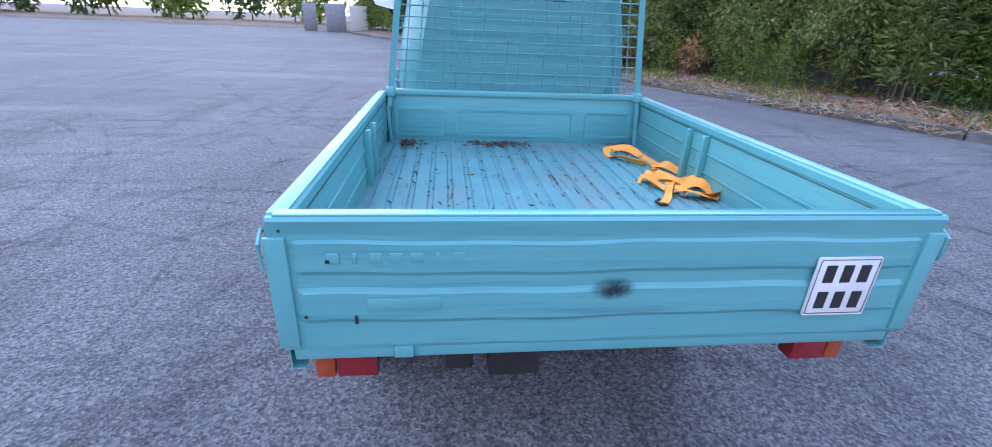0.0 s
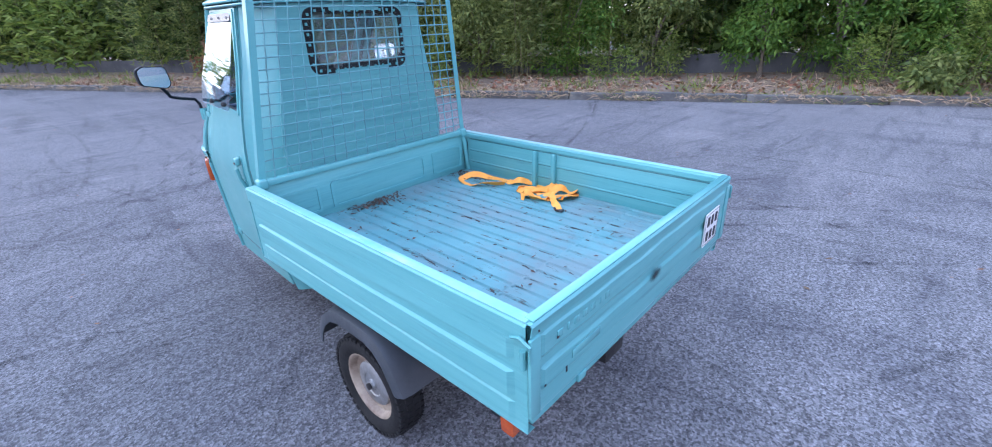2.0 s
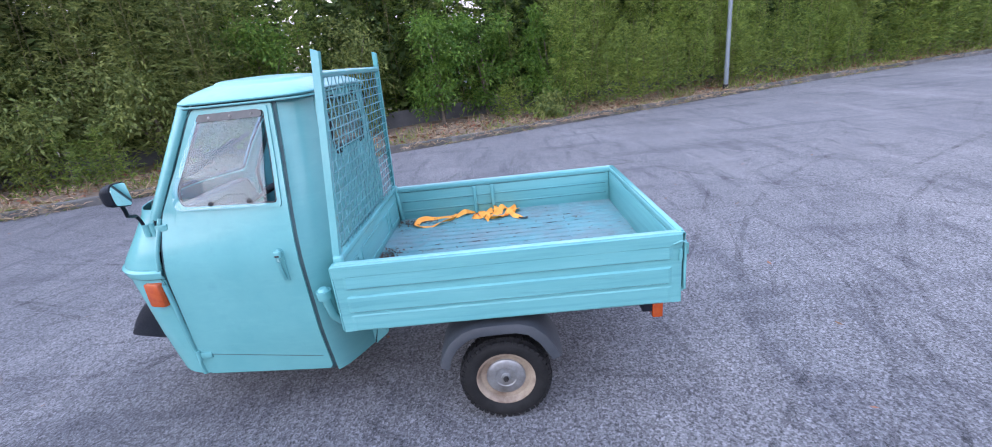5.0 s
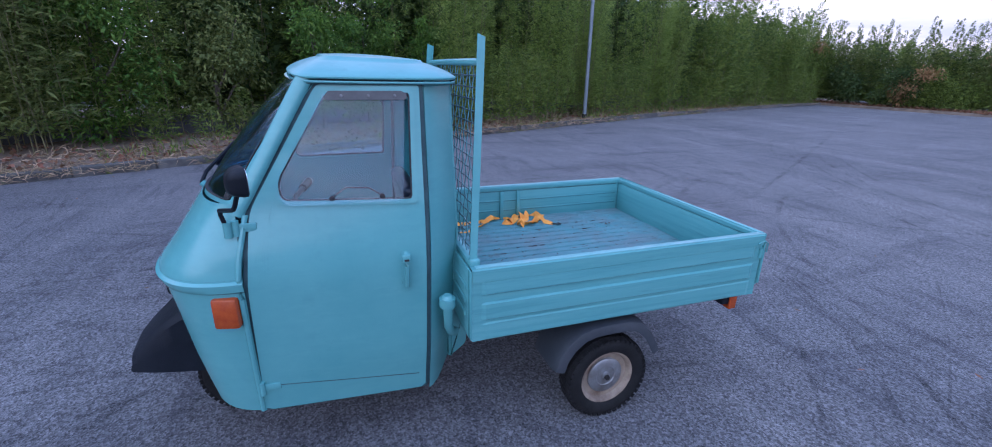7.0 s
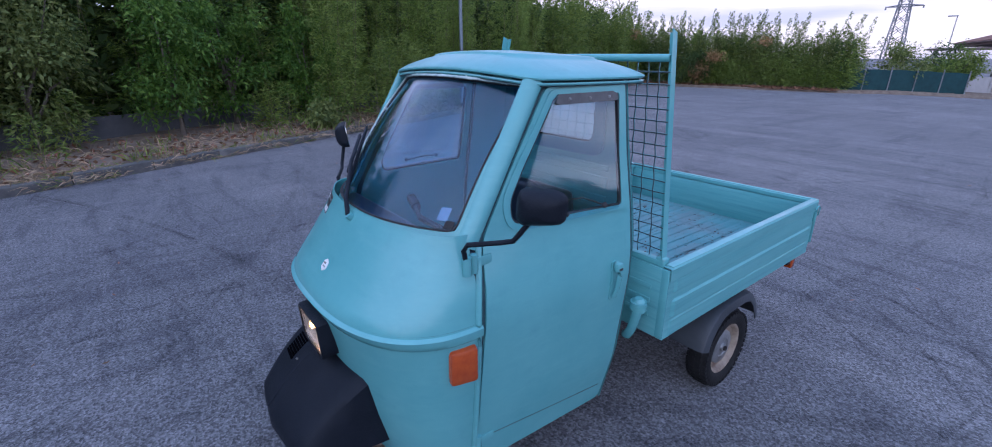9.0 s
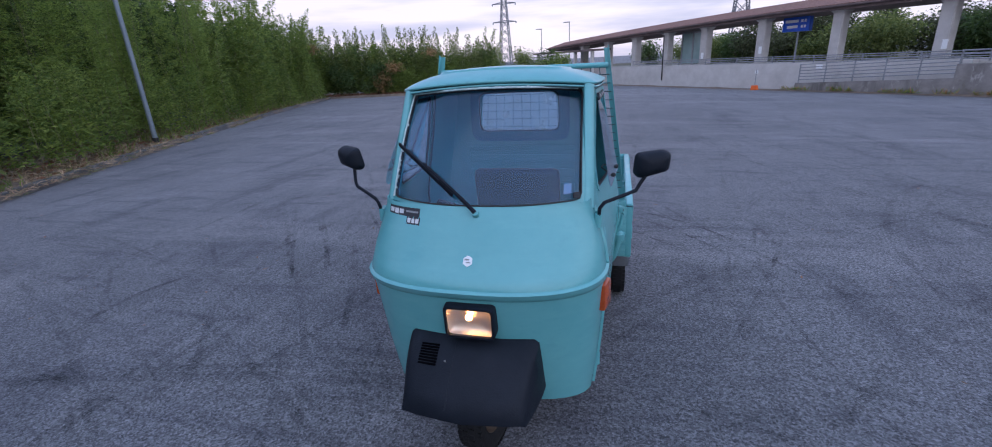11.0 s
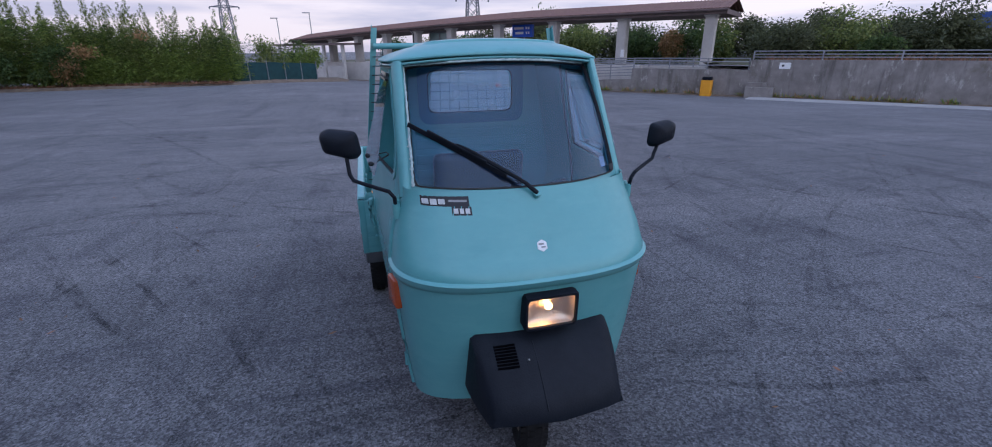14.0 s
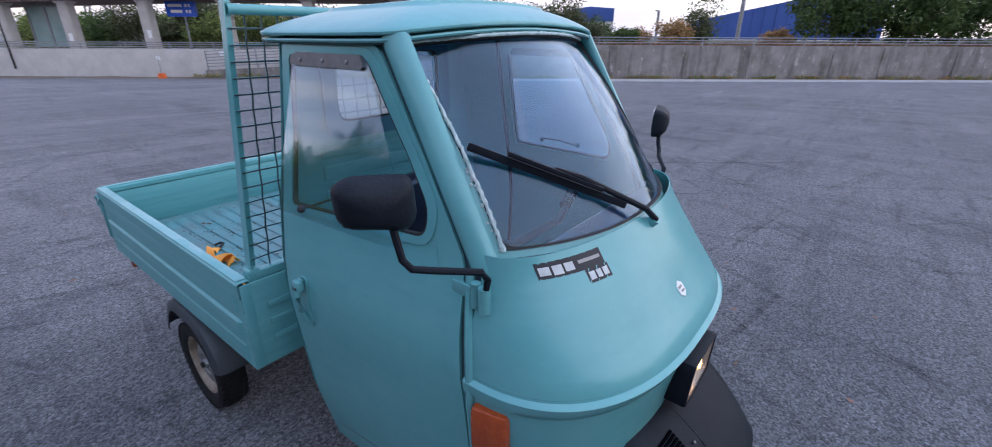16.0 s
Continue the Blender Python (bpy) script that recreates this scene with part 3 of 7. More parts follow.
# pressed lid outline on the hood
bm = bmesh.new()
line = [(0.39, 1.036), (0.375, 1.026), (0.37, 1.010)]
add_tube(bm, [Vector(nose(-u, z, 0.0012)) + Vector((0, 0, 0.0012)) for u, z in [(0.95 - 0.54 * k / 14, 1.046 - 0.004 * k / 14) for k in range(15)] + line], 0.0018, 5)
part("hood_crease", bm, CREASE, truck)
bm = bmesh.new()
add_tube(bm, [Vector(nose(u, 1.062 - 0.03 * (1 - u), 0.0012)) + Vector((0, 0, 0.0012)) for u in np.linspace(0.95, 0.5, 14)], 0.0014, 5)
part("hood_crease", bm, CREASE, truck)

# windshield
WB = lambda u: (-0.405 * u, 2.408 - 0.145 * abs(u) ** 2.4, 1.128 - 0.004 * u * u)
WT = lambda u: (-0.386 * u, 2.050 - 0.085 * abs(u) ** 2.3, 1.556 - 0.022 * u * u)


def ws(u, v):
    a, b = Vector(WB(u)), Vector(WT(u))
    return a.lerp(b, v) + Vector((0, 0.015 * math.sin(math.pi * v), 0.01 * math.sin(math.pi * v)))


ws_in = rounded([(-0.965, 0.025), (0.965, 0.025), (0.965, 0.965), (-0.965, 0.965)], [0.05, 0.05, 0.03, 0.03])
pane = part("windshield", patch(ws_in, None, ws, 0.004, 96, 8, -0.004), WSGLASS, truck, "slightly dusty glass")
pane.visible_shadow = False
part("windshield_seal", patch(rounded([(-0.978, 0.012), (0.978, 0.012), (0.978, 0.978), (-0.978, 0.978)], 0.05), rounded([(-0.971, 0.021), (0.969, 0.021), (0.969, 0.971), (-0.971, 0.971)], 0.05), ws, 0.016, 120, 3, 0.004), RUBBER, pane)
part("windshield_frame", patch([(-1.06, -0.02), (1.06, -0.02), (1.07, 1.05), (-1.07, 1.05)], rounded([(-0.98, 0.01), (0.98, 0.01), (0.98, 0.98), (-0.98, 0.98)], 0.04), ws, 0.02, 120, 3, 0.0), PAINT, truck)
# lumpy pale sealant along the right-hand edge and the top
rs = random.Random(4)
bm = bmesh.new()
for w_, r_ in ((0.0, 0.0042), (0.004, 0.003), (-0.003, 0.0032)):
    add_tube(bm, [ws(-0.979 + w_ + rs.gauss(0, 0.003), v) + Vector((0, 0.005, 0.005)) for v in np.linspace(0.005, 0.985, 70)], r_ * 0.85, 6)
    add_tube(bm, [ws(-0.97 + 1.9 * t_, 0.972 + w_ * 0.5 + rs.gauss(0, 0.0016)) + Vector((0, 0.006, 0.004)) for t_ in np.linspace(0, 1, 80)], r_, 6)
for k in range(90):
    p = ws(-0.981 + rs.gauss(0, 0.006), rs.random()) if k < 60 else ws(-0.97 + 1.9 * rs.random(), 0.972 + rs.gauss(0, 0.003)) + Vector((0, 0.006, 0.004))
    r = bmesh.ops.create_icosphere(bm, subdivisions=1, radius=rs.uniform(0.002, 0.0052))
    bmesh.ops.translate(bm, vec=p, verts=r["verts"])
SEALANT = mat("old_sealant", (0.58, 0.66, 0.64), 0.8, col2=(0.24, 0.36, 0.36), scale=60)
tagged(part("sealant_bead", bm, SEALANT, pane, "lumpy pale old sealant"), kind="stuff")
part("inspection_sticker", patch([(0.825, 0.075), (0.895, 0.075), (0.895, 0.155), (0.825, 0.155)], None, ws, 0.001, 24, 3, -0.009), PAPER, pane, "small white paper sticker", smooth=False)
part("corner_bracket", patch([(0.90, 0.03), (0.955, 0.03), (0.955, 0.075), (0.90, 0.075)], None, ws, 0.004, 24, 3, 0.006), RUBBER, pane)

def tuck(z):
    """How far the rear corner draws in: more below the waist."""
    return 1.0 + 0.6 * max(0.0, min(1.0, (0.95 - z) / 0.15)) + 0.7 * max(0.0, min(1.0, (0.56 - z) / 0.2))


# pillars
for s in (-1, 1):
    bm = bmesh.new()
    lo, hi = Vector((s * 0.424, 2.252, 1.09)), Vector((s * 0.402, 1.983, 1.545))
    rows = []
    for t in np.linspace(0, 1, 8):
        c = lo.lerp(hi, t)
        rows.append([c + Vector((s * 0.012 * math.cos(a) - s * 0.01 * math.sin(a), 0.025 * math.sin(a), 0.012 * math.sin(a))) + Vector((s * 0.008 * math.cos(a), 0, 0)) for a in (2 * math.pi * k / 14 for k in range(14))])
    loft(bm, rows)
    part("windshield_pillar", bm, PAINT, truck)
    # rear corner of the cab
    bm = bmesh.new()
    rows = []
    for z in np.linspace(0.245, 1.540, 15):
        X = half(1.6, z)
        k = 0.012 * max(0.0, 0.5 - z)
        yr = 1.610 - 0.019 * (z - 0.26) / 1.27 - 0.006
        g = tuck(z)
        out_ = [(half(yr, z), yr), (X - 0.005 * g, 1.587), (X - 0.021 * g, 1.558), (X - 0.046 * g, 1.526), (X - 0.074 * g, 1.496), (X - 0.10 * g, 1.470 - k)]
        in_ = [(X - 0.095 * g, 1.478), (X - 0.079 * g, 1.502), (X - 0.051 * g, 1.532), (X - 0.027 * g, 1.562), (X - 0.012 * g, 1.590), (half(yr, z) - 0.008, yr)]
        rows.append([(s * x_, y_, z) for x_, y_ in out_ + in_])
    loft(bm, rows)
    bmesh.ops.recalc_face_normals(bm, faces=bm.faces[:])
    part("rear_corner", bm, PAINT, truck)


def backwall(x, z):
    return (x * (half(1.6, z) - 0.10 * tuck(z)) / 0.4, 1.470 - 0.004 * math.cos(x * 3.5), z)


rw = rounded([(0.235, 1.265), (-0.235, 1.265), (-0.235, 1.50), (0.235, 1.50)], 0.045)
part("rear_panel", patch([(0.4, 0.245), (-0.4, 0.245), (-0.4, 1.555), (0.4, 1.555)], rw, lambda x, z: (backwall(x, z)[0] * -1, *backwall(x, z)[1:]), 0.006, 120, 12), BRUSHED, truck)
flat = lambda x, z: (-x, 1.4665, z)
part("rear_window_seal", patch(rounded([(0.25, 1.25), (-0.25, 1.25), (-0.25, 1.515), (0.25, 1.515)], 0.055), rounded([(0.214, 1.287), (-0.222, 1.287), (-0.222, 1.487), (0.214, 1.487)], 0.04), flat, 0.016, 96, 3, 0.010), SEALBLACK, truck, "black rubber seal with worn paint dabs")
rwp = part("rear_window", patch(rounded([(0.23, 1.27), (-0.23, 1.27), (-0.23, 1.495), (0.23, 1.495)], 0.045), None, flat, 0.004, 64, 4, -0.004), MILKPLEXI, truck, "milky scratched plexiglass")
rwp.visible_shadow = False
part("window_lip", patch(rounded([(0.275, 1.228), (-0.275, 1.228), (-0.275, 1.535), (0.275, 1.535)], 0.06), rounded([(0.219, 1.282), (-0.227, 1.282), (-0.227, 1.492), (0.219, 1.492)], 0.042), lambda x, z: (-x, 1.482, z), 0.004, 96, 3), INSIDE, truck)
bm = bmesh.new()
for k in range(34):
    p = resample(rounded([(0.236, 1.264), (-0.236, 1.264), (-0.236, 1.501), (0.236, 1.501)], 0.05), 34)[k]
    add_box(bm, (p[0], 1.4575, p[1]), (0.011, 0.002, 0.011))
tagged(part("seal_paint_dab", bm, PAINT, truck), kind="stuff")
# pressed horizontal swages of the back panel
for z, h in ((1.185, 0.026), (1.125, 0.05), (1.045, 0.05), (0.965, 0.05)):
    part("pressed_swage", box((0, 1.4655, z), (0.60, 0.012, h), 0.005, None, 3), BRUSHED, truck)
bm = bmesh.new()
ring = [(0.20, 1.47), (0.40, 1.57), (0.42, 2.20), (0.38, 2.30), (-0.38, 2.30), (-0.42, 2.20), (-0.40, 1.57), (-0.20, 1.47)]
loft(bm, [[(x, y, 0.292) for x, y in ring], [(x, y, 0.272) for x, y in ring]])
bmesh.ops.recalc_face_normals(bm, faces=bm.faces[:])
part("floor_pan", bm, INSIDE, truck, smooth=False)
part("rear_skirt", prism(rounded([(1.47, 0.245), (1.385, 0.31), (1.37, 0.55), (1.47, 0.55)], 0.02), "x", -0.27, 0.27, 0.012), PAINT, truck)


# roof
def roof_ring(k, dz):
    pts = []
    hp = [(0.0, 1.447), (0.20, 1.447), (0.34, 1.449), (0.40, 1.462), (0.435, 1.492), (0.450, 1.54), (0.452, 1.62), (0.446, 1.76), (0.440, 1.88), (0.432, 1.95)]
    hp += [(0.43 * math.cos(a) ** 0.75, 1.955 + 0.098 * math.sin(a) ** 0.75) for a in np.linspace(0.12, math.pi / 2, 10)]
    for s in (1, -1):
        seq = hp if s == 1 else hp[-2:0:-1]
        for x, y in seq:
            xx, yy = s * x * k, 1.74 + (y - 1.74) * k
            pts.append((xx, yy, 1.544 + dz + 0.028 * (1 - (xx / 0.45) ** 2) * (0.4 + 0.6 * max(0, min(1, (yy - 1.5) / 0.4)))))
    return pts


bm = bmesh.new()
loft(bm, [roof_ring(k, dz) for k, dz in ((0.0, 0.0), (0.5, 0.0), (0.95, -0.004), (0.995, -0.005), (1.008, -0.002), (1.010, 0.003), (1.004, 0.006), (0.985, 0.010), (0.955, 0.016), (0.91, 0.023), (0.84, 0.032), (0.74, 0.042), (0.66, 0.048), (0.645, 0.055), (0.6, 0.057), (0.4, 0.061), (0.2, 0.064), (0.0, 0.065))], True, False)
bmesh.ops.remove_doubles(bm, verts=bm.verts[:], dist=1e-5)
bmesh.ops.recalc_face_normals(bm, faces=bm.faces[:])
part("roof", bm, ROOFPAINT, truck, "rounded teal roof with dents")
bm = bmesh.new()
rr = roof_ring(0.997, -0.014)
add_tube(bm, rr + rr[:1], 0.0045, 6)
part("roof_gutter", bm, PAINT, truck)
bm = bmesh.new()
rr = roof_ring(0.992, -0.019)
add_tube(bm, rr + rr[:1], 0.0032, 6)
part("roof_seam", bm, SEAM, truck, "dark joint under the roof gutter")

# doors
door_out = [(1.622, 0.262), (2.252, 0.285), (2.238, 0.83), (2.205, 1.10), (1.945, 1.530), (1.603, 1.530)]
door_out = rounded(door_out, [0.02, 0.015, 0.05, 0.04, 0.03, 0.02])
win = rounded([(1.645, 1.118), (2.105, 1.125), (2.115, 1.20), (1.925, 1.505), (1.632, 1.505)], [0.012, 0.07, 0.06, 0.02, 0.012])
win_seal = rounded([(1.634, 1.107), (2.115, 1.112), (2.132, 1.205), (1.932, 1.517), (1.621, 1.517)], [0.012, 0.075, 0.065, 0.02, 0.012])
for s in (-1, 1):
    side = (lambda y, z, s=s: (s * half(y, z), y, z)) if s == 1 else (lambda y, z: (-half(y, z), y, z))
    fl = (lambda pts: pts) if s == 1 else (lambda pts: pts[::-1])
    sgn = 1 if s == 1 else -1
    door = part("door", patch(door_out, win, side, sgn * 0.012, 120, 14, sgn * 0.004), PAINT, truck)
    part("door_edge_seal", patch(rounded([(1.606, 0.25), (2.264, 0.274), (2.252, 0.83), (2.222, 1.115), (1.957, 1.545), (1.588, 1.545)], 0.03), door_out, side, sgn * 0.012, 120, 3, sgn * -0.004), SEAM, truck)
    part("window_surround", patch(win_seal, rounded([(1.651, 1.124), (2.10, 1.131), (2.105, 1.20), (1.92, 1.497), (1.638, 1.497)], [0.012, 0.07, 0.06, 0.02, 0.012]), side, sgn * 0.012, 120, 3, sgn * 0.009), PAINT, door)
    # black gasket round the opening and a pressed line low on the door
    part("window_gasket", patch(rounded([(1.6508, 1.1238), (2.1002, 1.1308), (2.1052, 1.20), (1.9202, 1.4972), (1.6378, 1.4972)], [0.012, 0.07, 0.06, 0.02, 0.012]), rounded([(1.657, 1.130), (2.096, 1.137), (2.099, 1.20), (1.917, 1.490), (1.644, 1.490)], [0.010, 0.066, 0.056, 0.016, 0.010]), side, sgn * 0.012, 120, 3, sgn * 0.006), RUBBER, door)
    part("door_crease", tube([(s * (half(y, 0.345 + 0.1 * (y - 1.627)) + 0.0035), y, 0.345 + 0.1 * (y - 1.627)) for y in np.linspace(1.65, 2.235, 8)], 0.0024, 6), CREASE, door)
    # top-hung plexiglass flap, standing a little open at the foot
    out_ang = radians(6.0 if s == -1 else 9.5)
    zt = 1.50
    fo = rounded([(1.688 if s == -1 else 1.66, 1.125), (2.095, 1.128), (2.10, 1.20), (1.925, zt), (1.655 if s == -1 else 1.645, zt)], [0.01, 0.06, 0.05, 0.01, 0.01])

    def flap(y, z, s=s, a=out_ang):
        d = zt - z
        xa = half(1.8, zt) + 0.008 + d * math.tan(a) + (half(1.8, 1.12) - half(1.8, zt)) * d / 0.38 * 0.85
        return (s * (xa - 0.10 * (y - 1.8) * (0.3 + d)), y, z)
    pane = part("window_flap", patch(fo, None, flap, sgn * 0.003, 72, 6), PLEXI, door, "scuffed clear plexiglass flap")
    pane.visible_shadow = False
    part("flap_hinge", patch(rounded([(1.65, 1.472), (1.93, 1.472), (1.915, 1.502), (1.648, 1.502)], 0.004), None, flap, sgn * 0.010, 40, 3, sgn * 0.007), HINGESTRIP, door, "black rubber hinge strip with screws")
    for y in (1.69, 1.78, 1.87):
        r = bmesh.new()
        bmesh.ops.create_icosphere(r, subdivisions=1, radius=0.006)
        bmesh.ops.translate(r, vec=Vector(flap(y, 1.487)) + Vector((s * 0.007, 0, 0)), verts=r.verts[:])
        part("hinge_screw", r, STEEL, door)
    for y in (1.76, 1.93):
        r = bmesh.new()
        bmesh.ops.create_icosphere(r, subdivisions=2, radius=0.010)
        bmesh.ops.translate(r, vec=Vector(flap(y, 1.147)) + Vector((s * 0.002, 0, 0)), verts=r.verts[:])
        part("flap_knob", r, RUBBER, door)
    part("flap_stay", tube([Vector(flap(1.76, 1.147)) - Vector((s * 0.01, 0, 0)), (s * (half(1.8, 1.13) - 0.02), 1.80, 1.165), (s * (half(1.86, 1.13) - 0.02), 1.88, 1.17), Vector(flap(1.93, 1.147)) - Vector((s * 0.01, 0, 0))], 0.003, 6), DARKSTEEL, door)
    # handle: escutcheon with a pull lever
    hy, hz = 1.69, 0.905
    hx = s * (half(hy, hz) + 0.004)
    bm = patch(rounded([(hy - 0.016, 0.775), (hy + 0.016, 0.775), (hy + 0.019, 0.93), (hy - 0.019, 0.93)], 0.014), None, side, sgn * 0.006, 40, 3, sgn * 0.009)
    h = part("door_handle", bm, PAINT, door)
    bm = tube([(hx + s * 0.006, hy, 0.925), (hx + s * 0.022, hy, 0.915), (hx + s * 0.026, hy, 0.88), (hx + s * 0.020, hy, 0.83), (hx + s * 0.006, hy, 0.79)], 0.009, 8)
    add_box(bm, (hx + s * 0.018, hy, 0.91), (0.022, 0.034, 0.034), 0.008)
    part("door_handle", bm, PAINT, door)
    bm = bmesh.new()
    add_box(bm, (hx + s * 0.0295, hy, 0.905), (0.004, 0.018, 0.008), 0.001)
    part("keyhole", bm, INK, door)
    # hinges and the seam bar they sit on
    part("hinge_bar", tube([(s * (half(2.255, z) + 0.006), 2.262 - 0.045 * max(0, (z - 0.9) / 0.2), z) for z in np.linspace(0.29, 1.09, 12)], 0.010, 8), PAINT, truck)
    for z in (0.40, 1.05):
        bm = tube([(s * (half(2.25, z) + 0.012), 2.25, z - 0.028), (s * (half(2.25, z) + 0.012), 2.25, z + 0.028)], 0.011, 10)
        add_box(bm, (s * (half(2.22, z) + 0.007), 2.215, z), (0.008, 0.06, 0.03), 0.002)
        part("hinge", bm, PAINT, door)
    # front indicator
    bm = box((0, 0, 0), (0.046, 0.088, 0.118), 0.012)
    bmesh.ops.transform(bm, matrix=Matrix.Translation((s * 0.487, 2.315, 0.752)) @ Matrix.Rotation(s * radians(14), 4, "Z"), verts=bm.verts)
    ind = part("front_indicator", bm, AMBER, truck, "orange plastic lens")
    bm = box((0, 0, 0), (0.014, 0.094, 0.124), 0.005)
    bmesh.ops.transform(bm, matrix=Matrix.Translation((s * 0.470, 2.313, 0.752)) @ Matrix.Rotation(s * radians(14), 4, "Z"), verts=bm.verts)
    part("indicator_base", bm, BLACKPL, ind)

# wing mirrors on bent arms
for s in (-1, 1):
    c = Vector((0.635 if s == 1 else -0.658, 2.188, 1.275 if s == 1 else 1.248))
    yaw = Matrix.Rotation(radians(-24 if s == 1 else 16), 4, "Z") @ Matrix.Rotation(radians(-8 if s == 1 else -1), 4, "X")
    out = rounded([(-0.085, -0.035), (-0.06, -0.058), (0.078, -0.030), (0.086, 0.045), (0.05, 0.062), (-0.075, 0.052)], 0.022)
    out = [(x * s * 0.84, z * 0.9) for x, z in out]
    bm = bmesh.new()
    rows = []
    for y, k in ((-0.022, 0.95), (-0.020, 1.0), (-0.008, 1.0), (0.012, 0.88), (0.026, 0.62), (0.032, 0.2)):
        rows.append([c + yaw @ Vector((x * k, y, z * k)) for x, z in out])
    loft(bm, rows)
    bmesh.ops.recalc_face_normals(bm, faces=bm.faces[:])
    mir = part("wing_mirror", bm, BLACKPL, truck, "black plastic mirror housing")
    bm = bmesh.new()
    loft(bm, [[c + yaw @ Vector((x * 0.92, -0.0235, z * 0.92)) for x, z in out], [c + yaw @ Vector((x * 0.92, -0.0215, z * 0.92)) for x, z in out]])
    bmesh.ops.recalc_face_normals(bm, faces=bm.faces[:])
    part("mirror_glass", bm, MIRROR, mir, smooth=False)
    b0 = Vector((s * 0.462, 2.275, 1.045))
    path = [b0, b0 + Vector((s * 0.004, 0.012, 0.055)), b0 + Vector((s * 0.02, 0.01, 0.078)), Vector((s * 0.56, 2.235, 1.142)), Vector((s * 0.598, 2.22, 1.155)), Vector((s * 0.610, 2.21, 1.175)), c + Vector((-s * 0.02, 0.006, -0.03))]
    part("mirror_arm", tube(path, 0.0075, 8), BLACKPL, mir, "thin bent black steel arm")
    bm = tube([b0 - Vector((0, 0, 0.025)), b0 + Vector((0, 0, 0.03))], 0.014, 10)
    add_box(bm, b0 - Vector((s * 0.012, 0.01, 0)), (0.03, 0.035, 0.03), 0.004)
    part("mirror_clamp", bm, PAINT, mir)

# wiper: arm from the pivot, bridge and blade
piv = Vector((-0.012, 2.425, 1.105))
tip = Vector((0.392, 2.150, 1.312))
wip = part("wiper", tube([piv - Vector((0, 0.02, 0.02)), piv + Vector((0, 0.012, 0.016))], 0.014, 12), PAINT, truck)
arm = [piv + Vector((0, 0.012, 0.014)), piv.lerp(tip, 0.10) + Vector((0, 0.026, 0.03)), piv.lerp(tip, 0.5) + Vector((0, 0.042, 0.045)), piv.lerp(tip, 0.62) + Vector((0, 0.036, 0.042))]
part("wiper_arm", tube(arm, 0.0085, 8, 0.006), BLACKPL, wip)
bl0, bl1 = piv.lerp(tip, 0.22) + Vector((0.01, 0.012, 0.006)), tip + Vector((0, 0.006, 0.006))
bm = bmesh.new()
mid = bl0.lerp(bl1, 0.5)
rot = (bl1 - bl0).to_track_quat("X", "Z").to_matrix()
add_box(bm, mid + Vector((0, 0.018, 0.018)), ((bl1 - bl0).length, 0.008, 0.017), 0.002, rot)
add_box(bm, mid + Vector((0, 0.030, 0.032)), ((bl1 - bl0).length * 0.6, 0.012, 0.011), 0.003, rot)
part("wiper_blade", bm, BLACKPL, wip)

# round emblem and the badge, both as plain shapes
bm = bmesh.new()
e = Vector(nose(0.0, 0.957))
hexa = [(0.021 * math.cos(a), 0.024 * math.sin(a)) for a in (math.pi / 6 + k * math.pi / 3 for k in range(6))]
tilt = Matrix.Rotation(radians(40), 3, "X")
loft(bm, [[e + tilt @ Vector((x, -0.004, z)) for x, z in hexa], [e + tilt @ Vector((x * 0.92, 0.006, z * 0.92)) for x, z in hexa]])
bmesh.ops.recalc_face_normals(bm, faces=bm.faces[:])
emb = part("nose_emblem", bm, WHITEP, truck, "worn white six-sided emblem", smooth=False)
bm = bmesh.new()
add_box(bm, e + tilt @ Vector((0.003, 0.0065, 0.005)), (0.018, 0.002, 0.006), 0, tilt)
add_box(bm, e + tilt @ Vector((-0.003, 0.0065, -0.006)), (0.016, 0.002, 0.005), 0, tilt)
part("emblem_mark", bm, STEEL, emb, smooth=False)


def on_hood(x, z, off):
    """A place on the hood by its x and height."""
    w = float(np.interp(z, LZ, WF))
    lo_, hi_ = 0.0, 1.0
    for _ in range(30):
        m_ = (lo_ + hi_) / 2
        if abs(nose(m_, z)[0]) < abs(x):
            lo_ = m_
        else:
            hi_ = m_
    p = Vector(nose(-lo_ if x > 0 else lo_, z))
    q = Vector(nose(-lo_ + 0.02 if x > 0 else lo_ - 0.02, z)) - p
    r = Vector(nose(-lo_ if x > 0 else lo_, z + 0.02)) - p
    n_ = q.cross(r).normalized()
    if n_.y < 0:
        n_ = -n_
    return p + n_ * off


def strip_on_hood(x0, x1, z0, z1, o0, o1, n=8):
    bm = bmesh.new()
    rows = []
    for t in np.linspace(0, 1, n):
        x = x0 + (x1 - x0) * t
        rows.append([on_hood(x, z0, o0), on_hood(x, z1, o0), on_hood(x, z1, o1), on_hood(x, z0, o1)])
    loft(bm, rows)
    bmesh.ops.recalc_face_normals(bm, faces=bm.faces[:])
    return bm


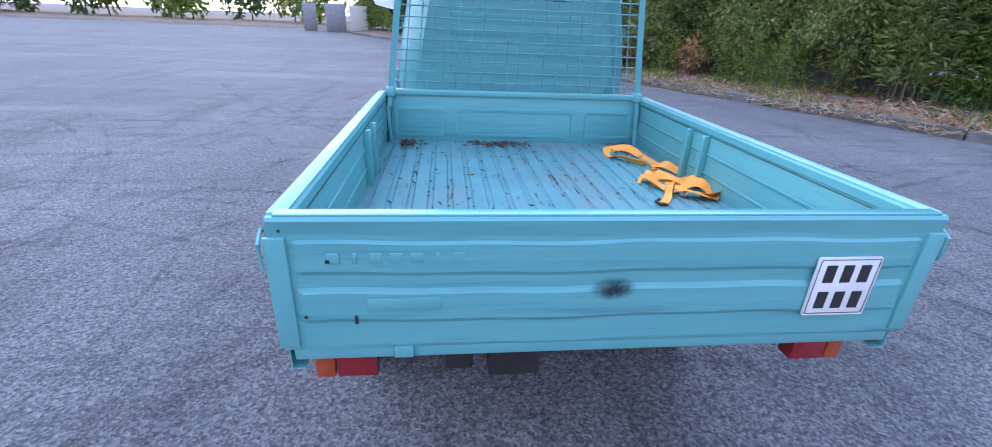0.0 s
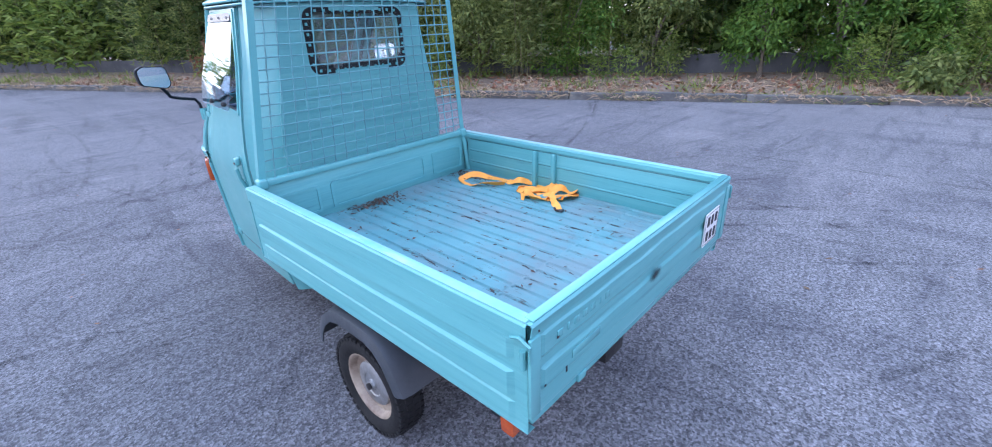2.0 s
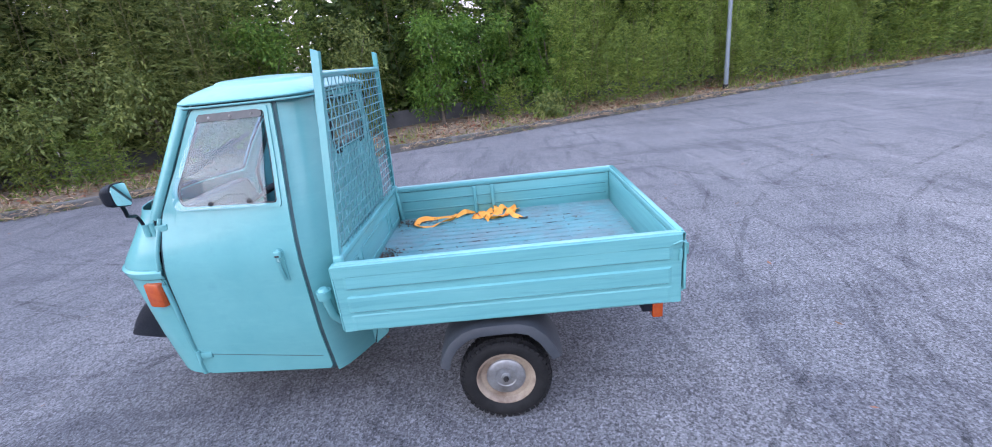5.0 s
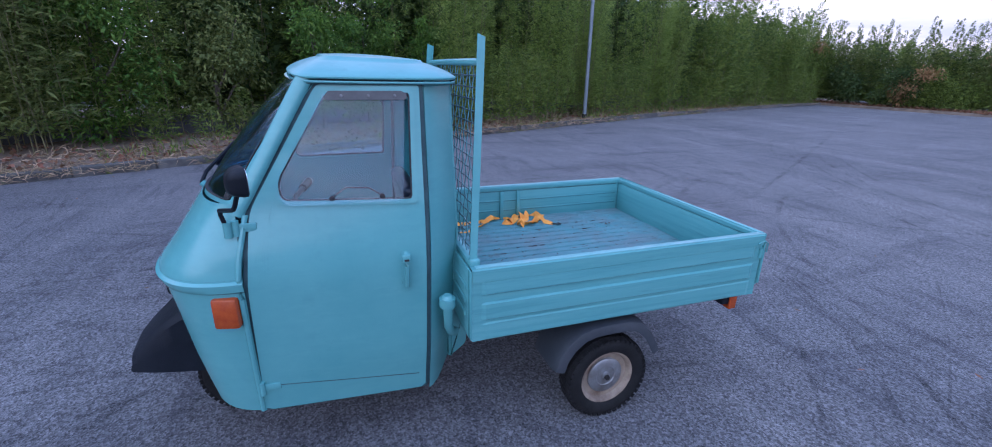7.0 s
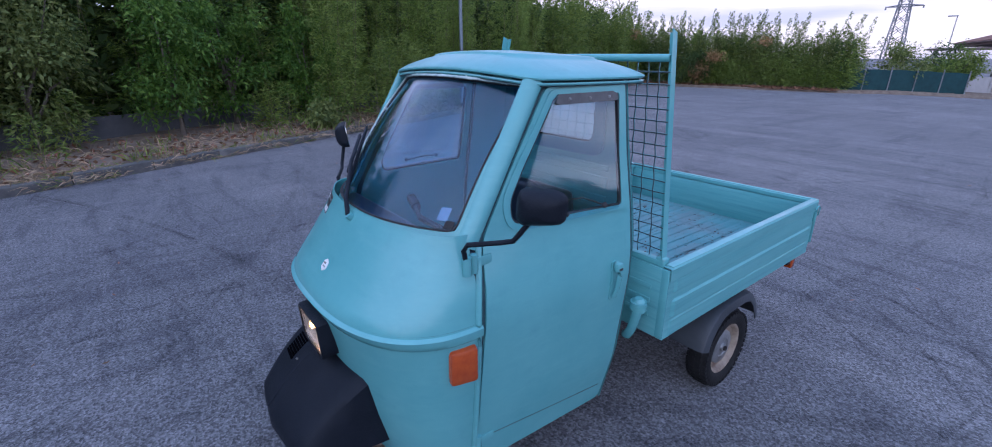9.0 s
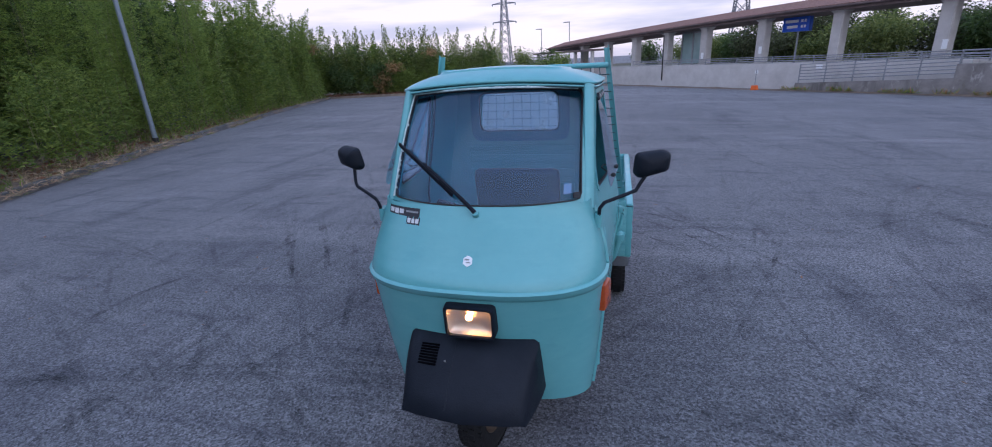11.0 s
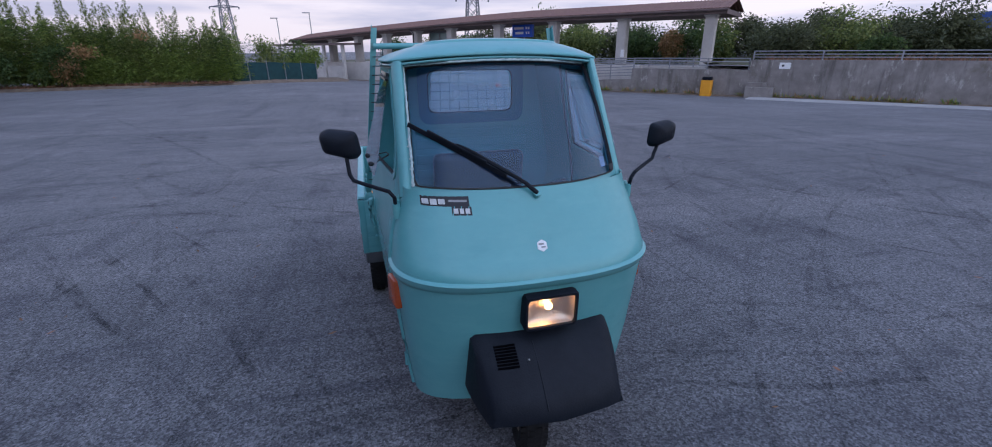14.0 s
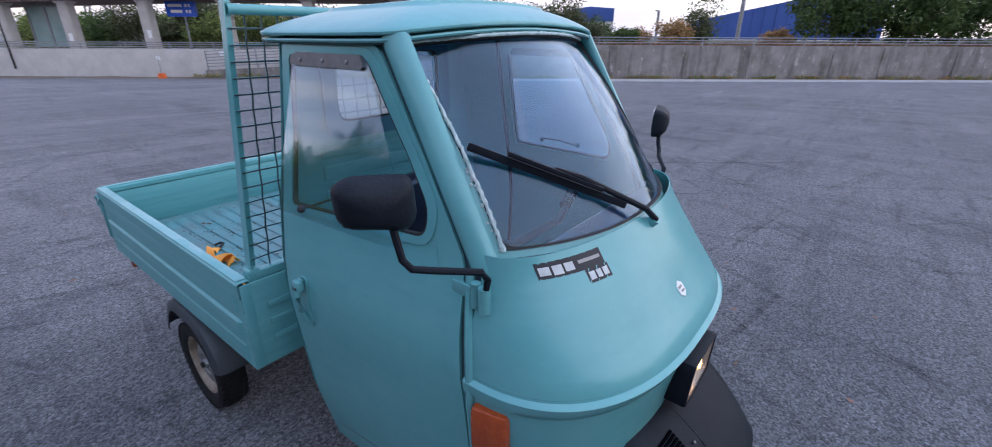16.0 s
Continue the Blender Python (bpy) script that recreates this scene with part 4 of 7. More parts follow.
bdg = part("badge", strip_on_hood(0.381, 0.224, 1.0840, 1.1160, 0.0, 0.004, 10), INK, truck, "black badge with worn white lettering bars")
part("badge", strip_on_hood(0.284, 0.219, 1.0580, 1.0840, 0.0, 0.004, 6), INK, bdg)
for a, b, z0, z1 in ((0.376, 0.355, 1.0905, 1.1065), (0.350, 0.329, 1.0885, 1.1065), (0.324, 0.303, 1.0905, 1.1065), (0.291, 0.231, 1.0980, 1.1045), (0.278, 0.263, 1.0635, 1.0785), (0.258, 0.245, 1.0635, 1.0785), (0.240, 0.225, 1.0635, 1.0785)):
    part("letter_bar", strip_on_hood(a, b, z0, z1, 0.0042, 0.005, 5), STEEL if z0 == 1.0980 else PAPER2, bdg, smooth=False)

# headlight: black bezel, ribbed glass, bulb in a reflector
HL = Vector((-0.012, 2.588, 0.745))
ho = rounded([(-0.098, -0.068), (0.098, -0.068), (0.098, 0.068), (-0.098, 0.068)], 0.016)
hi = rounded([(-0.087, -0.057), (0.087, -0.057), (0.087, 0.057), (-0.087, 0.057)], 0.014)
hl_tilt = Matrix.Rotation(radians(-3), 3, "X")


def hl(pts, y, k=1.0):
    return [HL + hl_tilt @ Vector((x * k, y, z * k)) for x, z in resample(pts, 40)]


bm = bmesh.new()
loft(bm, [hl(ho, -0.05), hl(ho, 0.016), hl(ho, 0.022, 0.97), hl(hi, 0.022), hl(hi, 0.004)], True, False)
bmesh.ops.recalc_face_normals(bm, faces=bm.faces[:])
head = part("headlight", bm, BLACKPL, truck, "lit rectangular headlight in a black bezel")
bm = bmesh.new()
loft(bm, [hl(hi, 0.010), hl(hi, -0.004, 0.92), hl(hi, -0.014, 0.7), hl(hi, -0.019, 0.3), hl(hi, -0.02, 0.01)], True, False)
part("reflector", bm, CHROME, head)
bm = bmesh.new()
bmesh.ops.create_icosphere(bm, subdivisions=2, radius=0.014)
bmesh.ops.translate(bm, vec=HL + Vector((0.005, -0.003, 0.012)), verts=bm.verts)
part("bulb", bm, BULB, head, "glowing warm bulb")
bm = bmesh.new()
nx = 27
rows = []
for j in range(9):
    z = -0.056 + 0.112 * j / 8
    rows.append([HL + hl_tilt @ Vector((-0.086 + 0.172 * i / (nx - 1), 0.015 + (0.003 if i % 2 else 0.0), z)) for i in range(nx)])
loft(bm, rows, False)
part("lens", solid(bm, 0.003), CLEAR, head, "ribbed clear glass")

# front mudguard and wheel
FW = Vector((0.0, 2.385, 0.21))
bm = bmesh.new()
top = [(0.248, 2.50, 0.655), (0.213, 2.715, 0.468)]
sec = []
for t in np.linspace(0, 1, 10):
    y = 2.46 + (2.735 - 2.46) * t ** 0.85
    zt_ = 0.668 - 0.20 * t ** 1.5
    w = 0.258 - 0.035 * t ** 1.5
    zb = 0.40 - 0.03 * t * 0 + 0.02 * t
    zb = min(zb, zt_ - 0.012)
    bow = lambda x, y=y, t=t, w=w: y + 0.03 * t * max(0.0, 1 - (x / w) ** 2)
    row = [(-w - 0.012, y, zb), (-w - 0.006, y, zb + (zt_ - zb) * 0.5), (-w, y, zt_ - 0.02), (-w + 0.015, y, zt_ - 0.004), (-w + 0.05, y, zt_), (0, y, zt_ + 0.004), (w - 0.05, y, zt_), (w - 0.015, y, zt_ - 0.004), (w, y, zt_ - 0.02), (w + 0.006, y, zb + (zt_ - zb) * 0.5), (w + 0.012, y, zb)]
    sec.append([(x_, bow(x_), z_) for x_, _, z_ in row])
last = sec[-1]
sec.append([(x * 0.985, y + 0.004, 0.432 + (0.438 - 0.432) * abs(x)) for x, y, z in last])
sec.append([(x * 0.93, y - 0.06, 0.425) for x, y, z in last])
loft(bm, sec, False)
fend = part("front_mudguard", solid(bm, 0.005), BLACKPL, truck, "wedge-shaped black plastic mudguard")


def guard(x, t, up=0.0):
    """A place on the mudguard's top, t from the shell to the tip."""
    y, z = 2.46 + 0.275 * t ** 0.85, 0.668 - 0.20 * t ** 1.5
    y2, z2 = 2.46 + 0.275 * (t + 0.02) ** 0.85, 0.668 - 0.20 * (t + 0.02) ** 1.5
    n_ = Vector((0, z - z2, y2 - y)).normalized()
    return Vector((x, y + 0.03 * t * max(0.0, 1 - (x / 0.235) ** 2), z + 0.004 * (1 - abs(x) / 0.25))) + n_ * (up + 0.001)


# grille holes drawn as near-black bars, their inner shade put into the colour
for k in range(8):
    t = 0.37 + 0.031 * k
    bm = bmesh.new()
    loft(bm, [[guard(x, t, 0.000), guard(x, t, 0.007), guard(x, t + 0.020, 0.007), guard(x, t + 0.020, 0.000)] for x in (0.118, 0.155, 0.192)])
    bmesh.ops.recalc_face_normals(bm, faces=bm.faces[:])
    part("grille_slat", bm, VOID, fend, smooth=False)
part("mudguard_crease", tube([guard(0.052, t, 0.001) for t in np.linspace(0.2, 1.0, 9)], 0.003, 5), BLACKPL, fend)
bm = bmesh.new()
bmesh.ops.create_icosphere(bm, subdivisions=1, radius=0.005)
bmesh.ops.translate(bm, vec=guard(0.082, 0.55, 0.006), verts=bm.verts)
part("bolt", bm, STEEL, fend)


def wheel(name, c, s, width=0.096, steer=0.0):
    w = width / 2
    prof = [(0.128, -w * 0.72), (0.150, -w * 0.95), (0.178, -w * 1.04), (0.196, -w * 0.92), (0.207, -w * 0.6), (0.21, 0), (0.207, w * 0.6), (0.196, w * 0.92), (0.178, w * 1.04), (0.150, w * 0.95), (0.128, w * 0.72)]
    root = part(name, revolve(prof, 48), TYRE, truck)
    root.location = c
    root.rotation_euler = (0, 0, steer)
    bm = bmesh.new()
    for k in range(44):
        a = 2 * math.pi * k / 44
        for xo, sh in ((-w * 0.80, 0), (-w * 0.28, 0.5), (w * 0.28, 0), (w * 0.80, 0.5)):
            aa = a + sh * 2 * math.pi / 44
            rr_ = 0.206 if abs(xo) < w * 0.5 else 0.198
            m = Matrix.Rotation(aa, 3, "X")
            add_box(bm, m @ Vector((xo, 0, rr_)), (w * 0.42, 0.019, 0.013), 0, m)
    part("tread_block", bm, TYRE, root, smooth=False)
    o = s * w
    prof = [(0.131, -o * 0.7), (0.131, o * 0.62), (0.139, o * 0.74), (0.139, o * 0.80), (0.132, o * 0.80), (0.124, o * 0.70), (0.116, o * 0.30), (0.085, o * 0.22), (0.0, o * 0.22)]
    part("rim", revolve(prof, 40), RIM, root, "rust-stained cream steel rim")
    prof = [(0.090, o * 0.22), (0.090, o * 0.42), (0.082, o * 0.52), (0.05, o * 0.55), (0.046, o * 0.48), (0.022, o * 0.48), (0.020, o * 0.66), (0.012, o * 0.70), (0.0, o * 0.70)]
    part("hub_cap", revolve(prof, 36), STEEL, root, "dull silver brake drum")
    bm = revolve([(0.013, o * 0.70), (0.013, o * 0.90), (0.0, o * 0.92)], 6)
    part("axle_nut", bm, DARKSTEEL, root)
    return root


wheel("front_wheel", FW, 1, 0.106, radians(-9))
for s in (-1, 1):
    wheel("rear_wheel", Vector((s * 0.552, 0.787, 0.21)), s, 0.104)
bm = tube([(0.06, 2.385, 0.21), (0.075, 2.37, 0.30), (0.05, 2.33, 0.50)], 0.022, 8)
add_tube(bm, [(-0.03, 2.385, 0.21), (0.07, 2.385, 0.21)], 0.018, 8)
part("fork", bm, DARKSTEEL, truck)

# rear mudguards
for s in (-1, 1):
    bm = bmesh.new()
    arc = [(1.075, 0.315), (1.058, 0.375), (1.02, 0.435), (0.96, 0.485), (0.90, 0.505), (0.80, 0.512), (0.70, 0.508), (0.64, 0.488), (0.585, 0.435), (0.550, 0.375), (0.525, 0.325)]
    rows = []
    for i, (y, z) in enumerate(arc):
        cy, cz = 0.80, 0.28
        d = Vector((0, y - cy, z - cz)).normalized()
        rows.append([Vector((s * 0.40, y, z)), Vector((s * 0.585, y, z)), Vector((s * 0.612, y, z)) - d * 0.008, Vector((s * 0.620, y, z)) - d * 0.03, Vector((s * 0.620, y, z)) - d * 0.045])
    loft(bm, rows, False)
    part("rear_mudguard", solid(bm, 0.004), GREYPL, truck, "faded grey plastic mudguard")
# underbody
part("chassis_rail", box((-0.30, 0.75, 0.51), (0.06, 1.35, 0.07), 0.006), DARKSTEEL, truck)
part("chassis_rail", box((0.30, 0.85, 0.51), (0.06, 1.15, 0.07), 0.006), DARKSTEEL, truck)
part("axle", tube([(-0.54, 0.787, 0.21), (-0.25, 0.787, 0.24), (0.25, 0.787, 0.24), (0.54, 0.787, 0.21)], 0.035, 10), DARKSTEEL, truck)
part("engine", box((0.05, 0.70, 0.36), (0.36, 0.42, 0.24), 0.04), DARKSTEEL, truck)
part("silencer", prism(rounded([(-0.36, 0.44), (-0.24, 0.44), (-0.22, 0.50), (-0.24, 0.545), (-0.36, 0.545), (-0.38, 0.50)], 0.03), "y", 0.32, 0.62, 0.012), DARKSTEEL, truck)
part("tow_bracket", box((-0.19, 0.05, 0.545), (0.105, 0.06, 0.085), 0.006), DARKSTEEL, truck)

# fuel filler by the cab's rear corner
bm = tube([(-0.475, 1.49, 0.52), (-0.50, 1.515, 0.54), (-0.525, 1.53, 0.585), (-0.545, 1.535, 0.66), (-0.548, 1.537, 0.70)], 0.019, 10)
ff = part("fuel_filler", bm, PAINT, truck)
bm = tube([(-0.548, 1.537, 0.690), (-0.549, 1.537, 0.694), (-0.550, 1.538, 0.718), (-0.550, 1.538, 0.722)], 0.033, 14)
add_tube(bm, [(-0.550, 1.538, 0.72), (-0.550, 1.538, 0.73), (-0.550, 1.538, 0.735)], 0.026, 14, 0.016)
part("filler_cap", bm, PAINT, ff)

# ---- load bed ----


def pressed(bands, edge, L0, L1, fade, n=24):
    """Rows of (z, offset) with the offset fading out at the two ends; returns function rows for a panel."""
    tt = sorted(set([L0, L0 + fade * 0.7, L0 + fade, L1 - fade, L1 - fade * 0.7, L1] + list(np.linspace(L0 + fade, L1 - fade, n))))
    rows = []
    for z, o in bands:
        rows.append([(t, z, o if L0 + fade * 0.9 <= t <= L1 - fade * 0.9 else 0.0) for t in tt])
    return rows


side_bands = [(0.803, 0), (0.800, 0.006), (0.752, 0.008), (0.747, 0.0), (0.712, 0.0), (0.706, 0.009), (0.643, 0.009), (0.637, 0.0), (0.622, 0.0), (0.616, 0.004), (0.553, 0.004)]
for s in (-1, 1):
    rows = pressed(side_bands, 0, 0.012, BY, 0.055)
    bm = bmesh.new()
    seq = [[(s * (BX - 0.036), t, BT - 0.022) for t, _, _ in rows[0]], [(s * (BX - 0.036), t, BT - 0.004) for t, _, _ in rows[0]], [(s * (BX - 0.032), t, BT) for t, _, _ in rows[0]], [(s * (BX - 0.004), t, BT) for t, _, _ in rows[0]], [(s * BX, t, BT - 0.004) for t, _, _ in rows[0]], [(s * BX, t, 0.806) for t, _, _ in rows[0]]]
    seq += [[(s * (BX - 0.007 + o), t, z) for t, z, o in r] for r in rows]
    seq += [[(s * (BX - 0.006), t, BB) for t, _, _ in rows[0]], [(s * (BX - 0.03), t, BB) for t, _, _ in rows[0]]]
    loft(bm, seq, False)
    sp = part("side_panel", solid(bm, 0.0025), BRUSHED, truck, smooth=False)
    bm = bmesh.new()
    add_box(bm, (s * (BX - 0.018), BY / 2, BT + 0.004), (0.031, BY - 0.03, 0.006), 0.0015)
    part("top_edge", bm, EDGEPAINT, sp, "teal top edge paled for sky glare")
    bm = box((s * (BX - 0.030), BY / 2 + 0.01, (BF + BT - 0.03) / 2), (0.008, BY - 0.06, BT - BF - 0.02), 0.002)
    part("inner_skin", bm, BRUSHED, sp)
    for z in (0.70, 0.765):
        part("inner_swage", box((s * (BX - 0.035), BY / 2 + 0.01, z), (0.006, BY - 0.12, 0.008), 0.002), BRUSHED, sp)
    for y in (0.915, 0.80):
        bm = box((s * (BX - 0.045), y, (BF + BT) / 2 - 0.012), (0.026, 0.022, BT - BF - 0.03), 0.004)
        part("stiffener", bm, PAINT, sp)
    # thin dark lines along the pressings, for dirt and painted shade
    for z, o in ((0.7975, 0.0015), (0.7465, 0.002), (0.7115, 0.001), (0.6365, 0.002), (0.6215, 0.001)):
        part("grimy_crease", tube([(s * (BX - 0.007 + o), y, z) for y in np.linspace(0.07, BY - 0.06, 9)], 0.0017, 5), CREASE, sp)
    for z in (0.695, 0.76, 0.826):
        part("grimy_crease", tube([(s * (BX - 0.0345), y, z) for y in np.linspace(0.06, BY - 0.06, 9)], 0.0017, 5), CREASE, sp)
    part("end_flange", box((s * (BX - 0.018), BY + 0.004, (BT + BB) / 2), (0.034, 0.008, BT - BB - 0.01), 0.003), PAINT, sp)

tg_bands = [(0.826, 0.0), (0.815, 0.0), (0.810, 0.005), (0.759, 0.005), (0.750, 0.0), (0.724, 0.0), (0.714, 0.006), (0.663, 0.006), (0.653, 0.0), (0.632, 0.0), (0.604, 0.0)]
rows = pressed(tg_bands, 0, -BX + 0.004, BX - 0.004, 0.045)
bm = bmesh.new()
wob = lambda t: 0.0009 * math.sin(t * 9.0) + 0.0006 * math.sin(t * 23.0 + 1)
seq = [[(t, 0.032, BT - 0.022) for t, _, _ in rows[0]], [(t, 0.032, BT - 0.003) for t, _, _ in rows[0]], [(t, 0.028, BT + 0.001) for t, _, _ in rows[0]], [(t, 0.003, BT + 0.001) for t, _, _ in rows[0]], [(t, 0.0, BT - 0.003) for t, _, _ in rows[0]]]
seq += [[(t, 0.004 - o + wob(t), z + wob(t) * 2) for t, z, o in r] for r in rows]
seq += [[(t, 0.006, 0.598) for t, _, _ in rows[0]], [(t, 0.03, 0.598) for t, _, _ in rows[0]]]
loft(bm, seq, False)
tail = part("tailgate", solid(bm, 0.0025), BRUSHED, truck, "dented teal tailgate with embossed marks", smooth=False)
part("top_edge", box((0, 0.016, BT + 0.005), (BX * 2 - 0.03, 0.026, 0.006), 0.0015), PAINT, tail)
part("inner_skin", box((0, 0.034, (BF + BT) / 2 - 0.012), (BX * 2 - 0.06, 0.008, BT - BF - 0.03), 0.002), BRUSHED, tail)
for s in (-1, 1):
    part("edge_flange", box((s * (BX - 0.014), 0.000, 0.715), (0.036, 0.010, 0.22), 0.003), PAINT, tail)
    bm = tube([(s * (BX + 0.006), 0.05, 0.815), (s * (BX + 0.012), 0.02, 0.83), (s * (BX + 0.010), -0.006, 0.815), (s * (BX + 0.008), -0.006, 0.77)], 0.004, 6)
    add_tube(bm, [(s * (BX + 0.002), 0.02, 0.74), (s * (BX + 0.002), 0.02, 0.79)], 0.008, 8)
    part("latch", bm, PAINT, tail)
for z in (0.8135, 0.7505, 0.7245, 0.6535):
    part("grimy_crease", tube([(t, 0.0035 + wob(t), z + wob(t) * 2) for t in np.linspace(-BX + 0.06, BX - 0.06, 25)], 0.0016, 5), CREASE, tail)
# embossed maker's mark as plain raised bars
for k in range(7):
    x = -0.515 + k * 0.035
    part("embossed_bar", box((x, -0.0030, 0.786), (0.022 if k not in (1, 5) else 0.008, 0.004, 0.020), 0.0018), PAINT, tail)
part("embossed_bar", box((-0.40, -0.0055, 0.695), (0.128, 0.003, 0.024), 0.0012), PAINT, tail)
for x, z, w_, h_ in ((-0.524, 0.781, 0.008, 0.007), (-0.571, 0.672, 0.006, 0.006), (-0.485, 0.664, 0.006, 0.018), (-0.595, 0.838, 0.005, 0.005)):
    part("bolt_hole", box((x, -0.0045, z), (w_, 0.002, h_), 0.0008), INK, tail)
DIRT = bpy.data.materials.new("black_scuff")
DIRT.use_nodes = True
_n, _l = DIRT.node_tree.nodes, DIRT.node_tree.links
_n["Principled BSDF"].inputs["Base Color"].default_value = (0.02, 0.03, 0.035, 1)
_n["Principled BSDF"].inputs["Roughness"].default_value = 0.8
_c = _n.new("ShaderNodeTexCoord")
_g = _n.new("ShaderNodeTexGradient")
_g.gradient_type = "SPHERICAL"
_mp = _n.new("ShaderNodeMapping")
_mp.inputs["Scale"].default_value = (22, 22, 38)
_t = _n.new("ShaderNodeTexNoise")
_t.inputs["Scale"].default_value = 60
_m = _n.new("ShaderNodeMath")
_m.operation = "MULTIPLY"
_tr = _n.new("ShaderNodeBsdfTransparent")
_mx = _n.new("ShaderNodeMixShader")
_l.new(_c.outputs["Object"], _mp.inputs["Vector"])
_l.new(_mp.outputs["Vector"], _g.inputs["Vector"])
_l.new(_c.outputs["Object"], _t.inputs["Vector"])
_l.new(_g.outputs["Fac"], _m.inputs[0])
_l.new(_t.outputs["Fac"], _m.inputs[1])
_m2 = _n.new("ShaderNodeMath")
_m2.operation = "MULTIPLY"
_m2.inputs[1].default_value = 2.2
_m2.use_clamp = True
_l.new(_m.outputs[0], _m2.inputs[0])
_l.new(_m2.outputs[0], _mx.inputs["Fac"])
_l.new(_tr.outputs["BSDF"], _mx.inputs[1])
_l.new(_n["Principled BSDF"].outputs["BSDF"], _mx.inputs[2])
_l.new(_mx.outputs["Shader"], _n["Material Output"].inputs["Surface"])
bm = bmesh.new()
loft(bm, [[(x, -0.001, z) for x in np.linspace(-0.06, 0.06, 5)] for z in (-0.04, 0.0, 0.04)], False)
sc = part("scuff_mark", bm, DIRT, tail, "black exhaust-like scuff")
sc.location = (-0.02, -0.0075, 0.72)
# number plate, characters as plain bars
plate = part("number_plate", box((0.438, -0.009, 0.716), (0.132, 0.004, 0.128), 0.004), WHITEP, tail, "square white plate with dark character bars")
part("plate_border", patch([(0.376, 0.656), (0.500, 0.656), (0.500, 0.776), (0.376, 0.776)], [(0.3775, 0.6575), (0.4985, 0.6575), (0.4985, 0.7745), (0.3775, 0.7745)], lambda x, z: (x, -0.0112, z), 0.001, 60, 3, 0.0005), INK, plate, smooth=False)
for zc in (0.745, 0.687):
    for k in range(3):
        part("character_bar", box((0.402 + k * 0.036, -0.0115, zc), (0.022, 0.002, 0.038), 0.001), INK, plate, smooth=False)

# rear sill and lamps
part("rear_sill", box((0, 0.022, 0.585), (BX * 2 - 0.03, 0.03, 0.032), 0.004), PAINT, truck)
part("sill_bracket", box((-0.405, 0.004, 0.586), (0.036, 0.012, 0.024), 0.002), PAINT, truck)
for s in (-1, 1):
    lampb = part("tail_lamp", box((s * 0.53, 0.139, 0.515), (0.115, 0.05, 0.05), 0.006), BLACKPL, truck, "black lamp body under the bed")
    part("amber_lens", box((s * 0.575, 0.100, 0.500), (0.040, 0.045, 0.074), 0.006), AMBER, lampb, "orange lens")
    part("red_lens", box((s * 0.511, 0.100, 0.500), (0.084, 0.045, 0.074), 0.006), RED, lampb, "red lens")
    part("reflector_strip", box((s * 0.492, 0.070, 0.5525), (0.090, 0.014, 0.030), 0.003), RED, lampb, "red reflector")
    part("lamp_bracket", box((s * 0.56, 0.154, 0.55), (0.04, 0.05, 0.04), 0.004), PAINT, lampb)

# ribbed floor
bm = bmesh.new()
GROOVES = [-0.561 + 0.0627 * k for k in range(19)]
prof = [(-0.588, 0.010)]
for g in GROOVES:
    prof += [(g - 0.013, 0.010), (g - 0.008, 0.003), (g + 0.008, 0.003), (g + 0.013, 0.010)]
prof.append((0.588, 0.010))
rows = []
for y, k in ((0.03, 1), (0.10, 1), (0.115, 1), (0.34, 1), (0.368, 1), (0.3725, 0.75), (0.3775, 0.75), (0.382, 1), (0.5, 1), (0.8, 1), (1.1, 1), (1.36, 1), (1.375, 1), (1.43, 1)):
    rows.append([(x, y, BF - 0.010 + (h if 0.38 < y < 1.37 else 0.001 + 0.9 * h if 0.11 < y < 0.37 else 0.010) * k + 0.002 * math.sin(x * 11 + y * 4)) for x, h in prof])
loft(bm, rows, False)
floor_ = part("bed_floor", solid(bm, 0.004), BEDPAINT, truck, "ribbed steel floor with worn paint and rust")
rs = random.Random(11)
# dashes on the rib edges: rusted wear together with the ribs' shade as colour
SCRAPE = mat("rust_and_rib_shade", (0.03, 0.042, 0.046), 0.85, col2=(0.085, 0.075, 0.065), scale=30, bump=0.3, bscale=80)
bm = bmesh.new()
for g in GROOVES:
    for xo in (-0.0115, 0.0115):
        x = g + xo
        if abs(x) > 0.575:
            continue
        for run in range(2):
            y = 0.12 + rs.uniform(0, 0.04)
            while y < 1.37:
                ln = rs.uniform(0.010, 0.075)
                wear = 0.22 + 0.38 * math.exp(-((x + 0.05) / 0.42) ** 2 - ((y - 0.75) / 0.55) ** 2)
                if rs.random() < wear:
                    add_box(bm, (x + rs.gauss(0, 0.0025), y + ln / 2, BF - 0.0035), (rs.uniform(0.001, 0.0042), ln, 0.0078), 0, Matrix.Rotation(rs.uniform(-0.12, 0.12), 3, "Z"))
                y += ln + rs.uniform(0.002, 0.03)
for k in range(260):
    x, y = rs.uniform(-0.55, 0.55), rs.uniform(0.15, 1.4)
    add_box(bm, (x, y, BF + 0.0005), (rs.uniform(0.002, 0.007), rs.uniform(0.004, 0.03), 0.002), 0, Matrix.Rotation(rs.gauss(0, 0.5), 3, "Z"))
tagged(part("rust_streak", bm, SCRAPE, floor_, "dark dashes along the ribs for rust and painted rib shade", smooth=False), kind="stuff")
part("floor_skirt", box((0, 0.74, 0.585), (1.16, 1.38, 0.06), 0.004), DARKSTEEL, truck)

